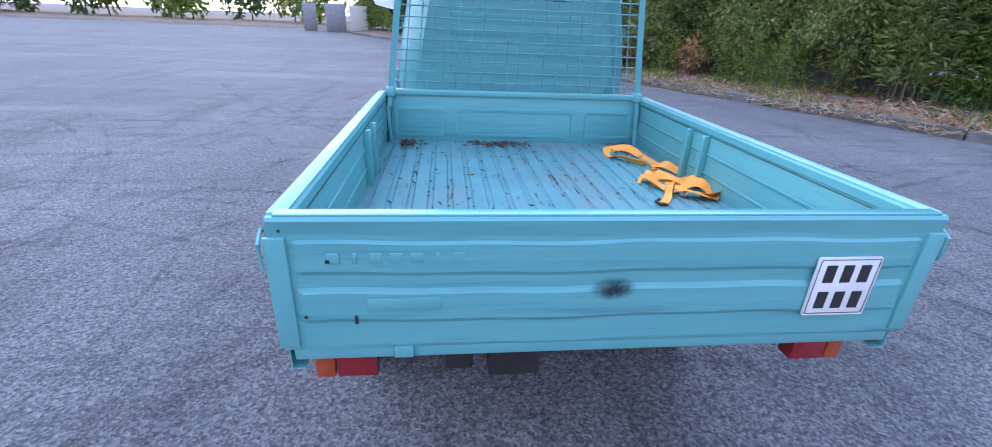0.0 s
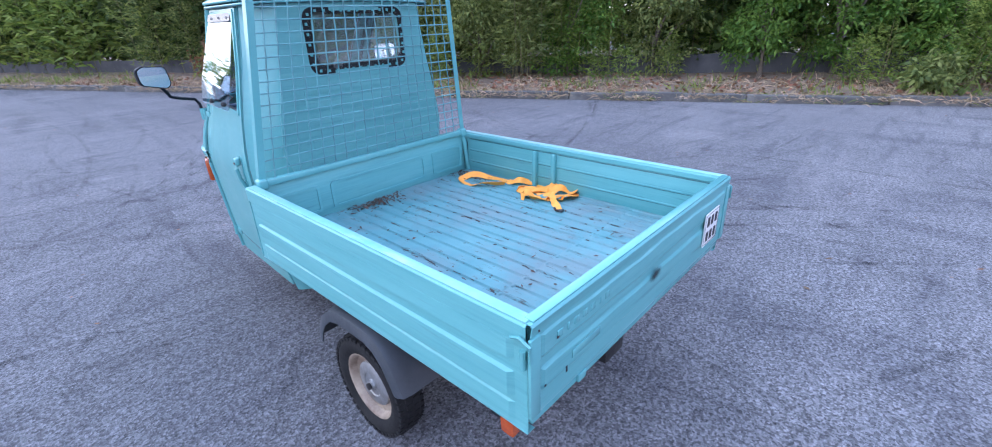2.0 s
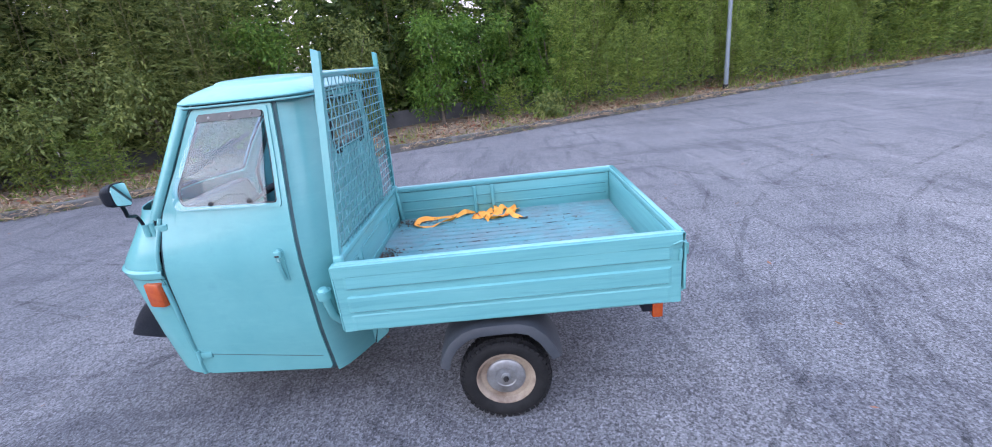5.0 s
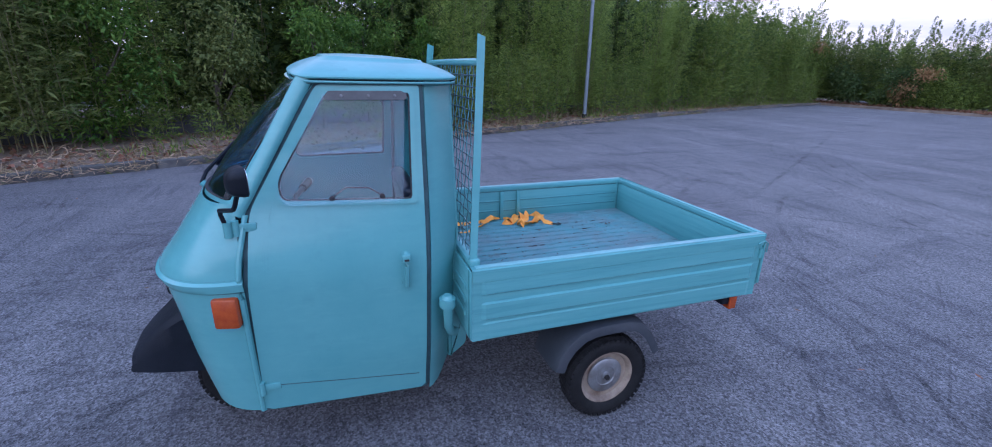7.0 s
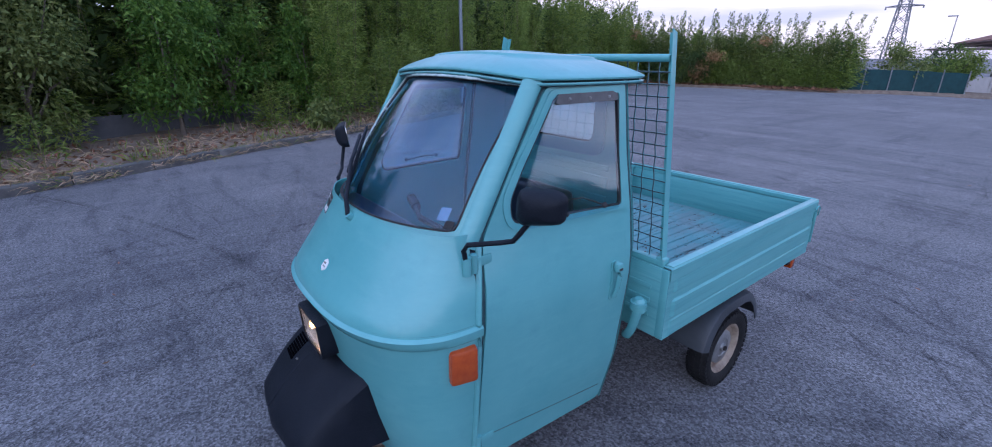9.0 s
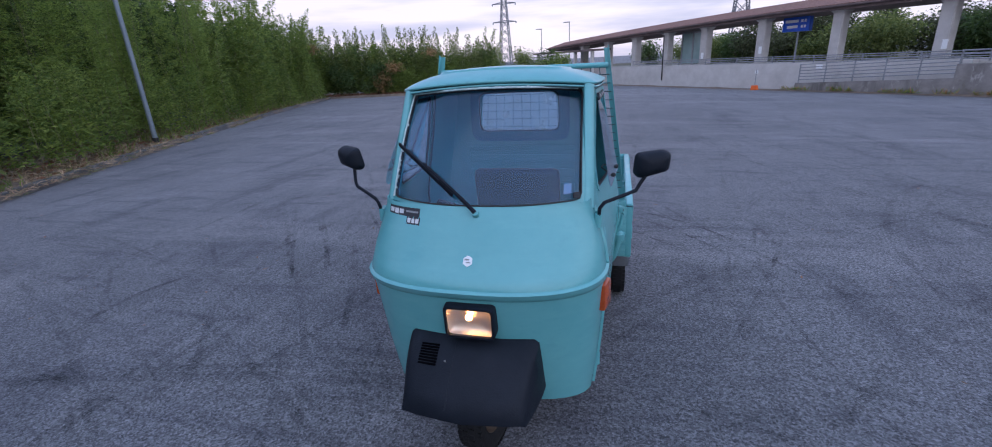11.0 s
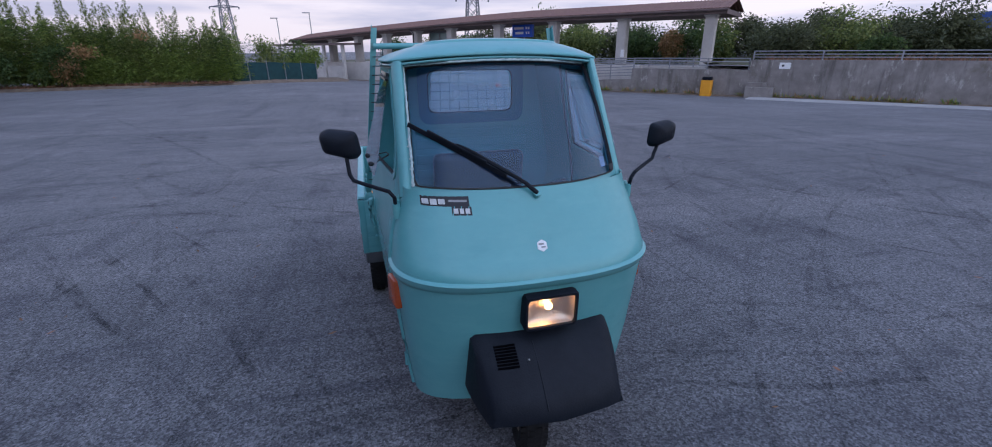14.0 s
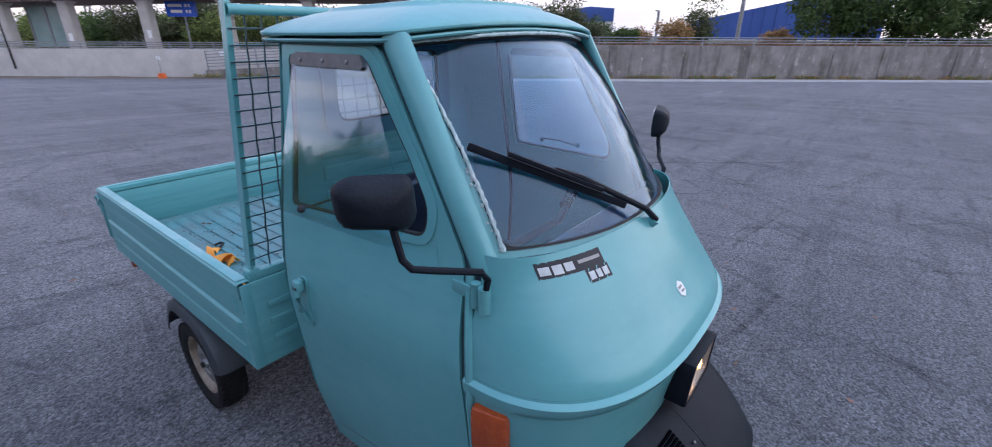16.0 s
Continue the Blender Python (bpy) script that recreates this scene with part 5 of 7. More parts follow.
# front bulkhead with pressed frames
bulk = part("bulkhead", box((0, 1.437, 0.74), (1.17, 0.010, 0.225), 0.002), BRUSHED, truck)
for x0, x1 in ((-0.55, -0.33), (-0.275, 0.275), (0.33, 0.55)):
    part("pressed_frame", patch(rounded([(x1, 0.668), (x0, 0.668), (x0, 0.795), (x1, 0.795)], 0.012), rounded([(x1 - 0.012, 0.68), (x0 + 0.012, 0.68), (x0 + 0.012, 0.783), (x1 - 0.012, 0.783)], 0.008), lambda x, z: (x, 1.432, z), 0.006, 60, 3, 0.005), BRUSHED, bulk)
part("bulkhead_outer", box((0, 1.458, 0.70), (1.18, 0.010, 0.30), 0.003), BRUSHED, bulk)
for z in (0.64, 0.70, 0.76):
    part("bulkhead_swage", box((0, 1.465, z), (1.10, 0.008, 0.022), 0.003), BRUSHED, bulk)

# headboard frame with wire mesh
rack = part("headboard_rail", box((0, 1.437, 0.862), (1.13, 0.034, 0.026), 0.005), PAINT, truck)
PT, PB = 1.69, 0.845
px = lambda z: 0.566 - (0.566 - 0.455) * (z - PB) / (PT - PB)
py = lambda z: 1.437 - (1.437 - 1.375) * (z - PB) / (PT - PB)
for s in (-1, 1):
    bm = bmesh.new()
    rows = []
    for z in (0.835, 0.95, 1.3, PT):
        cx, cy = s * (px(z) + 0.012), py(z) - 0.012
        rows.append([(cx + s * dx, cy + dy, z + (0.012 if z == PT and dy > 0.02 else 0)) for dx, dy in ((0, 0), (0, 0.029), (-0.0035, 0.029), (-0.0035, 0.0035), (-0.027, 0.0035), (-0.027, 0))])
    loft(bm, rows)
    bmesh.ops.recalc_face_normals(bm, faces=bm.faces[:])
    part("headboard_post", bm, PAINT, rack, "angle-iron post", smooth=False)
    part("post_collar", box((s * px(0.87), py(0.87) - 0.004, 0.862), (0.040, 0.042, 0.046), 0.010, None, 3), PAINT, rack)
    part("post_foot", tube([(s * 0.578, 1.415, 0.645), (s * 0.572, 1.42, 0.80), (s * px(0.86), py(0.86), 0.86)], 0.014, 10), PAINT, rack)
part("headboard_bar", tube([(-px(1.605), py(1.605), 1.605), (0, py(1.605), 1.607), (px(1.605), py(1.605), 1.605)], 0.0145, 10), PAINT, rack)
# welded mesh: teal wires, faces towards the cab coloured dark as their backlit side
def mesh_wire(pts):
    bm = tube(pts, 0.0027, 8)
    bmesh.ops.recalc_face_normals(bm, faces=bm.faces[:])
    ob = part("mesh_wire", bm, WIREP, rack)
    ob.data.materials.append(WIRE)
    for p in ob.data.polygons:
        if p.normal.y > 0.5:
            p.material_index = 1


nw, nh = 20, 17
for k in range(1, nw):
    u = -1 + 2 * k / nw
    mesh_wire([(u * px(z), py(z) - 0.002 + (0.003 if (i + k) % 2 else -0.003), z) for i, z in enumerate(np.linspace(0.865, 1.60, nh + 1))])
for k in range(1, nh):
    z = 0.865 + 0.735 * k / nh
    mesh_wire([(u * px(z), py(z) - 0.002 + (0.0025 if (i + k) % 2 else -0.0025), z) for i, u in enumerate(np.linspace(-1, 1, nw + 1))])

# cab inside
part("seat_back", box((0.0, 1.60, 0.978), (0.47, 0.07, 0.25), 0.03, Matrix.Rotation(radians(-8), 3, "X"), 3), VINYL, truck, "dark vinyl bench back")
part("seat_cushion", box((0.0, 1.76, 0.71), (0.56, 0.36, 0.11), 0.035, None, 3), VINYL, truck)
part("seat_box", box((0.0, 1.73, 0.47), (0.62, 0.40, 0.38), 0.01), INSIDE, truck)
part("dashboard", prism(rounded([(2.20, 0.95), (2.33, 0.93), (2.36, 1.07), (2.25, 1.08)], 0.02), "x", -0.38, 0.38, 0.01), VINYL, truck, "black dashboard shelf")
bm = tube([(0, 2.30, 0.30), (0, 2.15, 0.98)], 0.02, 10)
add_tube(bm, [(-0.27, 2.05, 1.03), (-0.12, 2.10, 1.0), (0.12, 2.10, 1.0), (0.27, 2.05, 1.03)], 0.013, 8)
part("handlebar", bm, DARKSTEEL, truck)
for s in (-1, 1):
    part("handlebar_grip", tube([(s * 0.20, 2.07, 1.02), (s * 0.29, 2.045, 1.034)], 0.02, 10), RUBBER, truck)

# ---- ratchet strap lying on the bed floor ----
strap = thing("ratchet_strap", "bright orange webbing strap lying tangled on the bed floor", "strap", (0, 0, BF))


def ribbon(pts, w=0.026, wave=0.012, lift=0.012, seed=1):
    r = random.Random(seed)
    P = [Vector((x, y, 0)) for x, y in resample(pts, len(pts) * 9, False)]
    # smooth the corners
    for _ in range(6):
        P = [P[0]] + [(P[i - 1] + P[i] * 2 + P[i + 1]) / 4 for i in range(1, len(P) - 1)] + [P[-1]]
    bm = bmesh.new()
    rows = []
    ph, ph2 = r.uniform(0, 6), r.uniform(0, 6)
    for i, p in enumerate(P):
        t = (P[min(i + 1, len(P) - 1)] - P[max(i - 1, 0)]).normalized()
        s_ = Vector((-t.y, t.x, 0))
        a = 0.45 + 0.40 * math.sin(i * 0.17 + ph)
        side_ = s_ * math.cos(a) + Vector((0, 0, 1)) * math.sin(a)
        if side_.z < 0:
            side_ = -side_
        z = 0.0035 + lift * max(0, math.sin(i * 0.21 + ph2)) * (1 if 2 < i < len(P) - 3 else 0)
        q = p + Vector((0, 0, z))
        rows.append([q, q + side_ * w * 0.5 + Vector((0, 0, 0.001)), q + side_ * w])
    loft(bm, rows, False)
    return solid(bm, 0.0018)


LOOPS = (
    ([(0.50, 1.06), (0.44, 1.10), (0.40, 1.20), (0.41, 1.285), (0.465, 1.275), (0.50, 1.21), (0.535, 1.13), (0.51, 1.04)], 0.034),
    ([(0.51, 1.05), (0.53, 0.98), (0.575, 0.95), (0.57, 0.885), (0.51, 0.905), (0.46, 0.955), (0.44, 0.90), (0.47, 0.84), (0.54, 0.80)], 0.034),
    ([(0.45, 0.88), (0.50, 0.835), (0.56, 0.80), (0.59, 0.74), (0.575, 0.68), (0.52, 0.69), (0.46, 0.745), (0.41, 0.80), (0.43, 0.86)], 0.040),
    ([(0.37, 0.84), (0.42, 0.79), (0.47, 0.76), (0.54, 0.735), (0.585, 0.70)], 0.036),
    ([(0.46, 0.81), (0.52, 0.765), (0.585, 0.775), (0.59, 0.70), (0.53, 0.66), (0.47, 0.70)], 0.034),
    ([(0.44, 0.77), (0.42, 0.71), (0.39, 0.665), (0.365, 0.64)], 0.032),
)
for k, (line, w_) in enumerate(LOOPS):
    part("webbing_loop", ribbon(line, w_, lift=0.010 + 0.004 * k, seed=k + 1), STRAP, strap)
part("hook", tube([(0.37, 0.645, 0.012), (0.345, 0.62, 0.014), (0.35, 0.595, 0.012), (0.375, 0.60, 0.010)], 0.005, 6), DARKSTEEL, strap, "dark steel hook")

# dry leaves and dirt blown into the bed's front corners
rs = np.random.RandomState(3)
V, F = [], []
for k in range(620):
    m_ = rs.rand()
    if m_ < 0.35:
        x, y = -0.08 + rs.randn() * 0.08, 1.375 + rs.randn() * 0.03
    elif m_ < 0.6:
        x, y = -0.52 + abs(rs.randn()) * 0.05, 1.36 + rs.randn() * 0.04
    elif m_ < 0.85:
        x, y = 0.53 - abs(rs.randn()) * 0.06, 1.33 + rs.randn() * 0.07
    else:
        x, y = rs.uniform(-0.55, 0.55), rs.uniform(0.1, 1.4)
    x, y = min(max(x, -0.57), 0.57), min(max(y, 0.06), 1.415)
    a, L = rs.uniform(0, 6.28), rs.uniform(0.004, 0.015)
    c_, s_ = math.cos(a) * L, math.sin(a) * L
    i = len(V)
    z = BF + 0.004 + rs.rand() * 0.006
    V += [(x - c_, y - s_, z), (x + s_ * 0.35, y - c_ * 0.35, z + rs.rand() * 0.006), (x + c_, y + s_, z + rs.rand() * 0.008), (x - s_ * 0.35, y + c_ * 0.35, z)]
    F.append((i, i + 1, i + 2, i + 3))
tagged(new("leaf_litter", raw("leaf_litter", V, F, CRUMB)), "dark brown dry leaf crumbs on the bed floor", "leaves", kind="stuff")

# ---- the lot ----
E0 = Vector((0.3, 3.9, 1.58))
P0, WD, WN = Vector((-1.5, -26.5, 0)), Vector((-0.6388, 0.7694, 0)), Vector((-0.7694, -0.6388, 0))
KF = 1.4


def W(s, z, off=0.0):
    """A place by the far wall: s along it, z up, off behind its face."""
    p = P0 + WD * s + WN * off + Vector((0, 0, z))
    return E0 + (p - E0) * KF


def ground_z(x, y):
    """The lot falls gently towards the far wall."""
    u = -0.7694 * x - 0.6388 * y
    t = max(0.0, min(1.0, (u - 3.5) / 23.0))
    v = max(0.0, min(1.2, (-y - 5.0) / 25.0))
    return -max(t * t * 0.35 + t * 0.65, 0.4 * v * v * (1.6 - 0.6 * v))


def kerb_x(y):
    return 8.35 - 0.43 * y


xs = sorted(set([-900, -400, -200, -120, -80, -60] + list(np.linspace(-50, 50, 61)) + [60, 80, 120, 200, 400, 900]))
ys = sorted(set([-900, -400, -200, -120, -80, -60] + list(np.linspace(-50, 50, 61)) + [60, 80, 120, 200, 400, 900]))
V = [(x, y, ground_z(x, y)) for y in ys for x in xs]
n = len(xs)
F = [(j * n + i, j * n + i + 1, (j + 1) * n + i + 1, (j + 1) * n + i) for j in range(len(ys) - 1) for i in range(n - 1)]
tagged(new("ground", raw("ground", V, F, ASPHALT, True)), "worn grey asphalt lot with tyre marks", "asphalt", kind="structure")

# curved tyre marks
rs = random.Random(21)


def skid(cx, cy, r, a0, a1, w):
    bm = bmesh.new()
    rows = []
    k = max(10, int(abs(a1 - a0) * r / 0.4))
    for t in np.linspace(a0, a1, k):
        rows.append([(cx + math.cos(t) * q, cy + math.sin(t) * q, ground_z(cx + math.cos(t) * q, cy + math.sin(t) * q) + 0.004) for q in (r - w / 2, r + w / 2)])
    loft(bm, rows, False)
    tagged(obj("tyre_mark", bm, SKID), "dark curved tyre mark on the asphalt", "tyre mark", group="tyre marks on the lot", kind="structure")


for cx, cy, r, a0, a1, n_ in ((-2.5, -6.5, 5.4, 0.1, 1.8, 5), (8, -9, 7.3, 1.6, 3.0, 4), (-9, 8, 9.0, -1.4, 0.15, 6), (-12, -2, 8.0, -0.5, 1.0, 4), (6, 9, 6.4, 3.3, 4.9, 5),
                           (-7, 1, 4.9, -0.9, 1.0, 4), (-20, 14, 18, -0.95, -0.1, 6), (2.5, 14, 9.0, 3.9, 5.4, 5), (12, 3, 9.5, 2.6, 4.0, 5), (-4, -16, 12, 0.6, 1.9, 5), (9, 14, 12.5, 3.6, 4.6, 5), (-14, 9, 12, -0.7, 0.3, 4), (14, 2, 11.5, 2.5, 3.5, 6), (10, 8, 8.5, 2.9, 4.3, 6), (-6, 10, 6.5, -1.3, 0.2, 6), (-1, 16, 13, 4.2, 5.6, 5), (22, -4, 20, 2.4, 3.2, 6), (-16, -8, 13, 0.0, 0.9, 6)):
    for k in range(n_):
        j0, j1 = rs.uniform(0, 0.5), rs.uniform(0, 0.5)
        skid(cx + rs.uniform(-0.6, 0.6), cy + rs.uniform(-0.6, 0.6), r + k * rs.uniform(0.15, 0.7), a0 + j0 * (a1 - a0), a1 - j1 * (a1 - a0), rs.uniform(0.02, 0.065))


rf = random.Random(77)
for _ in range(22):
    r_ = rf.uniform(5, 22)
    a_ = rf.uniform(0, 6.283)
    q_ = Vector((rf.uniform(-6, 7), rf.uniform(-7, 7), 0))
    span = rf.uniform(2.0, 6.0) / r_
    skid(q_.x - math.cos(a_) * r_, q_.y - math.sin(a_) * r_, r_, a_ - span, a_ + span, rf.uniform(0.012, 0.03))


def skid_line(pts, w):
    """A tyre mark along a smooth line through a few places."""
    P = [Vector((x, y, 0)) for x, y in resample(pts, 40, False)]
    for _ in range(40):
        P = [P[0]] + [(P[i - 1] + P[i] * 2 + P[i + 1]) / 4 for i in range(1, len(P) - 1)] + [P[-1]]
    bm = bmesh.new()
    rows = []
    for i, p in enumerate(P):
        d_ = (P[min(i + 1, len(P) - 1)] - P[max(i - 1, 0)]).normalized()
        n_ = Vector((-d_.y, d_.x, 0)) * w * 0.3 * (0.6 + 0.4 * math.sin(math.pi * i / len(P)))
        rows.append([(q.x, q.y, ground_z(q.x, q.y) + 0.0045) for q in (p - n_, p + n_)])
    loft(bm, rows, False)
    tagged(obj("tyre_mark", bm, SKIDDARK), "dark curved tyre mark on the asphalt", "tyre mark", group="tyre marks on the lot", kind="structure")


for pts, w in (
        (((0.60, -1.60), (0.11, -1.43), (-0.27, -1.19), (-0.66, -0.97), (-0.98, -0.70), (-1.25, -0.35), (-1.45, 0.0)), 0.07),
        (((0.30, -1.52), (-0.15, -1.41), (-0.68, -1.18), (-1.13, -0.86), (-1.39, -0.59), (-1.6, -0.3)), 0.06),
        (((0.25, -1.2), (-0.05, -1.0), (-0.49, -0.65), (-0.84, -0.33), (-1.155, 0.01)), 0.05),
        (((2.6, -1.5), (2.1, -1.25), (1.44, -0.93), (0.72, -0.50)), 0.08),
        (((1.9, -1.45), (1.5, -1.54), (1.02, -1.60), (0.6, -1.52), (0.27, -1.38)), 0.06),
        (((3.22, -0.39), (2.59, 0.40), (2.12, 0.99)), 0.10), (((2.82, -0.52), (2.25, 0.26), (1.85, 0.89)), 0.09),
        (((1.98, 0.20), (1.54, 0.96), (1.23, 1.64)), 0.10), (((5.23, -2.3), (4.8, -3.4), (4.19, -5.1)), 0.10),
        (((-0.6, 1.95), (-0.77, 1.99), (-1.43, 2.20), (-2.07, 2.38)), 0.08), (((-0.66, 2.2), (-1.38, 2.48), (-2.18, 2.62)), 0.07),
        (((-1.43, 1.61), (-2.16, 1.88), (-2.76, 2.19)), 0.09), (((-2.14, -0.72), (-1.61, 0.58), (-1.28, 1.28)), 0.06),
        (((4.18, 1.37), (4.17, 0.23), (4.14, -1.84)), 0.09), (((3.48, -0.93), (2.9, -0.1), (2.22, 0.86)), 0.07),
        (((3.03, -0.69), (2.4, 0.1), (1.93, 0.71)), 0.06), (((2.67, -1.24), (2.2, -0.6), (1.82, -0.10)), 0.06),
        (((3.23, 2.09), (3.27, 1.41), (2.98, 0.79)), 0.09), (((7.2, -11.2), (4.0, -6.0), (2.3, -3.1)), 0.12),
        (((1.87, 4.26), (1.91, 3.81), (1.97, 3.35)), 0.07), (((1.02, 3.83), (1.22, 3.61), (1.42, 3.26)), 0.06)):
    skid_line(pts, w)
bm = bmesh.new()
bmesh.ops.create_circle(bm, cap_ends=True, segments=24, radius=0.17)
bmesh.ops.translate(bm, vec=(1.95, -0.1, 0.004), verts=bm.verts)
tagged(obj("oil_spot", bm, SKID), "dark oil spot on the asphalt", "stain", kind="structure")
# twigs, leaves and pebbles scattered over the asphalt
rn = np.random.RandomState(5)
V, F = [], []
for k in range(420):
    x, y = rn.uniform(-9, 9), rn.uniform(-10, 12)
    a, L = rn.uniform(0, 6.28), rn.uniform(0.008, 0.03)
    c_, s_ = math.cos(a) * L, math.sin(a) * L
    z = ground_z(x, y) + 0.004
    i = len(V)
    V += [(x - c_, y - s_, z), (x + s_ * 0.4, y - c_ * 0.4, z + 0.004), (x + c_, y + s_, z + 0.008), (x - s_ * 0.4, y + c_ * 0.4, z + 0.003)]
    F.append((i, i + 1, i + 2, i + 3))
tagged(new("leaf_litter", raw("leaf_litter", V, F, DEADLEAF)), "scattered dry leaves on the asphalt", "leaves", kind="stuff")

# kerb of single stones
HD = Vector((-0.43, 1, 0)).normalized()
HN = Vector((HD.y, -HD.x, 0))
kerb = thing("kerb", "worn grey kerb stones along the hedge", "kerb", (0, 0, 0), kind="structure")
stone = box((0, 0, 0.06), (0.985, 0.15, 0.30), 0.014)
km = bpy.data.meshes.new("kerb_stone")
stone.to_mesh(km)
stone.free()
km.materials.append(KERB)
yaw = math.atan2(HD.y, HD.x)
rk = random.Random(2)
K0 = Vector((kerb_x(0), 0, 0))
for k in range(-34, 40):
    p = K0 + HD * (k + 0.5)
    shared("kerb_stone", km, kerb, (p.x + rk.uniform(-0.012, 0.012), p.y, ground_z(p.x, p.y) - 0.075 + rk.uniform(-0.012, 0.012)), (rk.uniform(-0.02, 0.02), rk.uniform(-0.015, 0.015), yaw + rk.uniform(-0.012, 0.012)))

# verge behind the kerb
rows_ = []
for k in range(-40, 46):
    b = K0 + HD * k
    row = []
    for o, h in ((0.07, 0.10), (0.4, 0.13), (0.9, 0.17), (1.5, 0.22), (2.4, 0.26), (5, 0.3), (9, 0.3)):
        p = b + HN * o
        row.append((p.x, p.y, ground_z(p.x, p.y) + h + noise.noise(Vector((p.x, p.y, 0)) * 1.3) * 0.05 - (0.03 if o < 0.1 else 0)))
    rows_.append(row)
bm = bmesh.new()
loft(bm, rows_, False)
tagged(obj("verge", bm, DRYSOIL, smooth=True), "dry earth verge littered with straw and leaves", "verge", kind="structure")

# ---- plants ----


def blades(name, base, d, length, width, material, label, category, rnd, droop=0.25):
    """Many leaves, each a folded four-cornered blade."""
    n_ = len(base)
    side = np.cross(d, rnd.randn(n_, 3))
    side /= np.linalg.norm(side, axis=1, keepdims=True) + 1e-9
    L, Wd = length[:, None], width[:, None]
    tip = base + d * L
    tip[:, 2] -= length * droop
    mid = base + d * L * 0.45
    V_ = np.stack([base, mid + side * Wd * 0.5, tip, mid - side * Wd * 0.5], 1).reshape(-1, 3)
    F_ = np.arange(n_ * 4).reshape(-1, 4)
    return raw(name, V_, F_, material)


def unit(a):
    return a / (np.linalg.norm(a, axis=1, keepdims=True) + 1e-9)


def plume_leaves(rnd, roots, heights, count, radius, ll, lw, up=0.55, low=0.06):
    """Leaves round upright stems that bow over and end in points."""
    B, D, LL, LW = [], [], [], []
    for (x, y, z), h in zip(roots, heights):
        c = int(count * h / 4.0)
        lean = rnd.randn(2) * 0.10
        t = low + (1 - low) * rnd.rand(c) ** 0.85
        az = rnd.rand(c) * 6.283
        # tufts: leaves gather at side twigs
        taz = np.round(t * 26) * 2.4 + rnd.rand() * 6.283 + rnd.randn(c) * 0.5
        az = np.where(rnd.rand(c) < 0.7, taz, az)
        rad = radius * (1.02 - t) ** 0.6 * rnd.rand(c) ** 0.6
        px_ = x + lean[0] * h * t ** 2 + np.cos(az) * rad
        py_ = y + lean[1] * h * t ** 2 + np.sin(az) * rad
        pz_ = z + h * t + rad * 0.35
        B.append(np.stack([px_, py_, pz_], 1))
        D.append(unit(np.stack([np.cos(az), np.sin(az), up + rnd.randn(c) * 0.35], 1) + rnd.randn(c, 3) * 0.35))
        s_ = (0.6 + 0.8 * rnd.rand(c)) * (1.1 - 0.5 * t)
        LL.append(ll * s_)
        LW.append(lw * s_)
    return np.concatenate(B), np.concatenate(D), np.concatenate(LL), np.concatenate(LW)


def stems(name, roots, heights, rnd, r0, material):
    V_, F_ = [], []
    for (x, y, z), h in zip(roots, heights):
        lean = rnd.randn(2) * 0.06
        i = len(V_)
        for k, t in enumerate((0, 0.4, 0.8)):
            r = r0 * (1 - t * 0.8)
            for a in (0, 2.1, 4.2):
                V_.append((x + lean[0] * h * t + math.cos(a) * r, y + lean[1] * h * t + math.sin(a) * r, z + h * t))
        for k in range(2):
            for a in range(3):
                F_.append((i + k * 3 + a, i + k * 3 + (a + 1) % 3, i + k * 3 + 3 + (a + 1) % 3, i + k * 3 + 3 + a))
    return raw(name, V_, F_, material)


rnd = np.random.RandomState(8)


def hedge(name, k0, k1, per_m, count, ll, lw, o0, o1, h0, h1, material, label, radius=0.42, clump=0.0):
    nst = int((k1 - k0) * per_m)
    roots, hs = [], []
    for _ in range(nst):
        k, o = rnd.uniform(k0, k1), rnd.uniform(o0, o1)
        lift = 1.0
        if clump:
            c = math.floor(k / clump)
            k = (c + 0.5 + 0.25 * math.sin(c * 12.9)) * clump + rnd.randn() * clump * 0.20
            o = o * 0.45 + (o0 + (o1 - o0) * (0.5 + 0.5 * math.sin(c * 7.3))) * 0.55
            lift = 1.0 + 0.10 * math.sin(c * 4.7)
        if abs(k + 6.1) < 0.12 and o < 0.6:
            continue
        p = K0 + HD * k + HN * o
        roots.append((p.x, p.y, ground_z(p.x, p.y) + 0.12))
        wave = 0.5 + 0.5 * noise.noise(Vector((k * 0.35, 3.3, 0)))
        hs.append((h0 + (h1 - h0) * wave) * rnd.uniform(0.78, 1.08) * lift)
    e = thing(name, label, "hedge", kind="stuff")
    ob = new("leaves", blades("leaves", *plume_leaves(rnd, roots, hs, count, radius, ll, lw), material, "", "", rnd))
    ob.parent = e
    ob = new("stems", stems("stems", roots, hs, rnd, 0.010, STEM))
    ob.parent = e


GREEN = "tall dense feathery green hedge behind the kerb"
hedge("bamboo_hedge", -6, 6, 7.5, 1600, 0.11, 0.018, 1.5, 3.0, 4.4, 5.2, BAMBOO, GREEN, 0.36, 0.95)
hedge("bamboo_hedge", -14, -1, 7.0, 1800, 0.105, 0.018, 0.4, 2.0, 4.2, 5.0, BAMBOOL, GREEN, 0.36, 0.85)
hedge("bamboo_hedge", -33, -13, 6.0, 700, 0.18, 0.038, 0.12, 1.9, 4.3, 5.2, BAMBOO, GREEN, 0.48, 1.2)
hedge("bamboo_hedge", 5, 18, 6.5, 1000, 0.15, 0.028, 1.0, 2.8, 5.0, 6.2, OLIVE, GREEN, 0.42, 1.1)
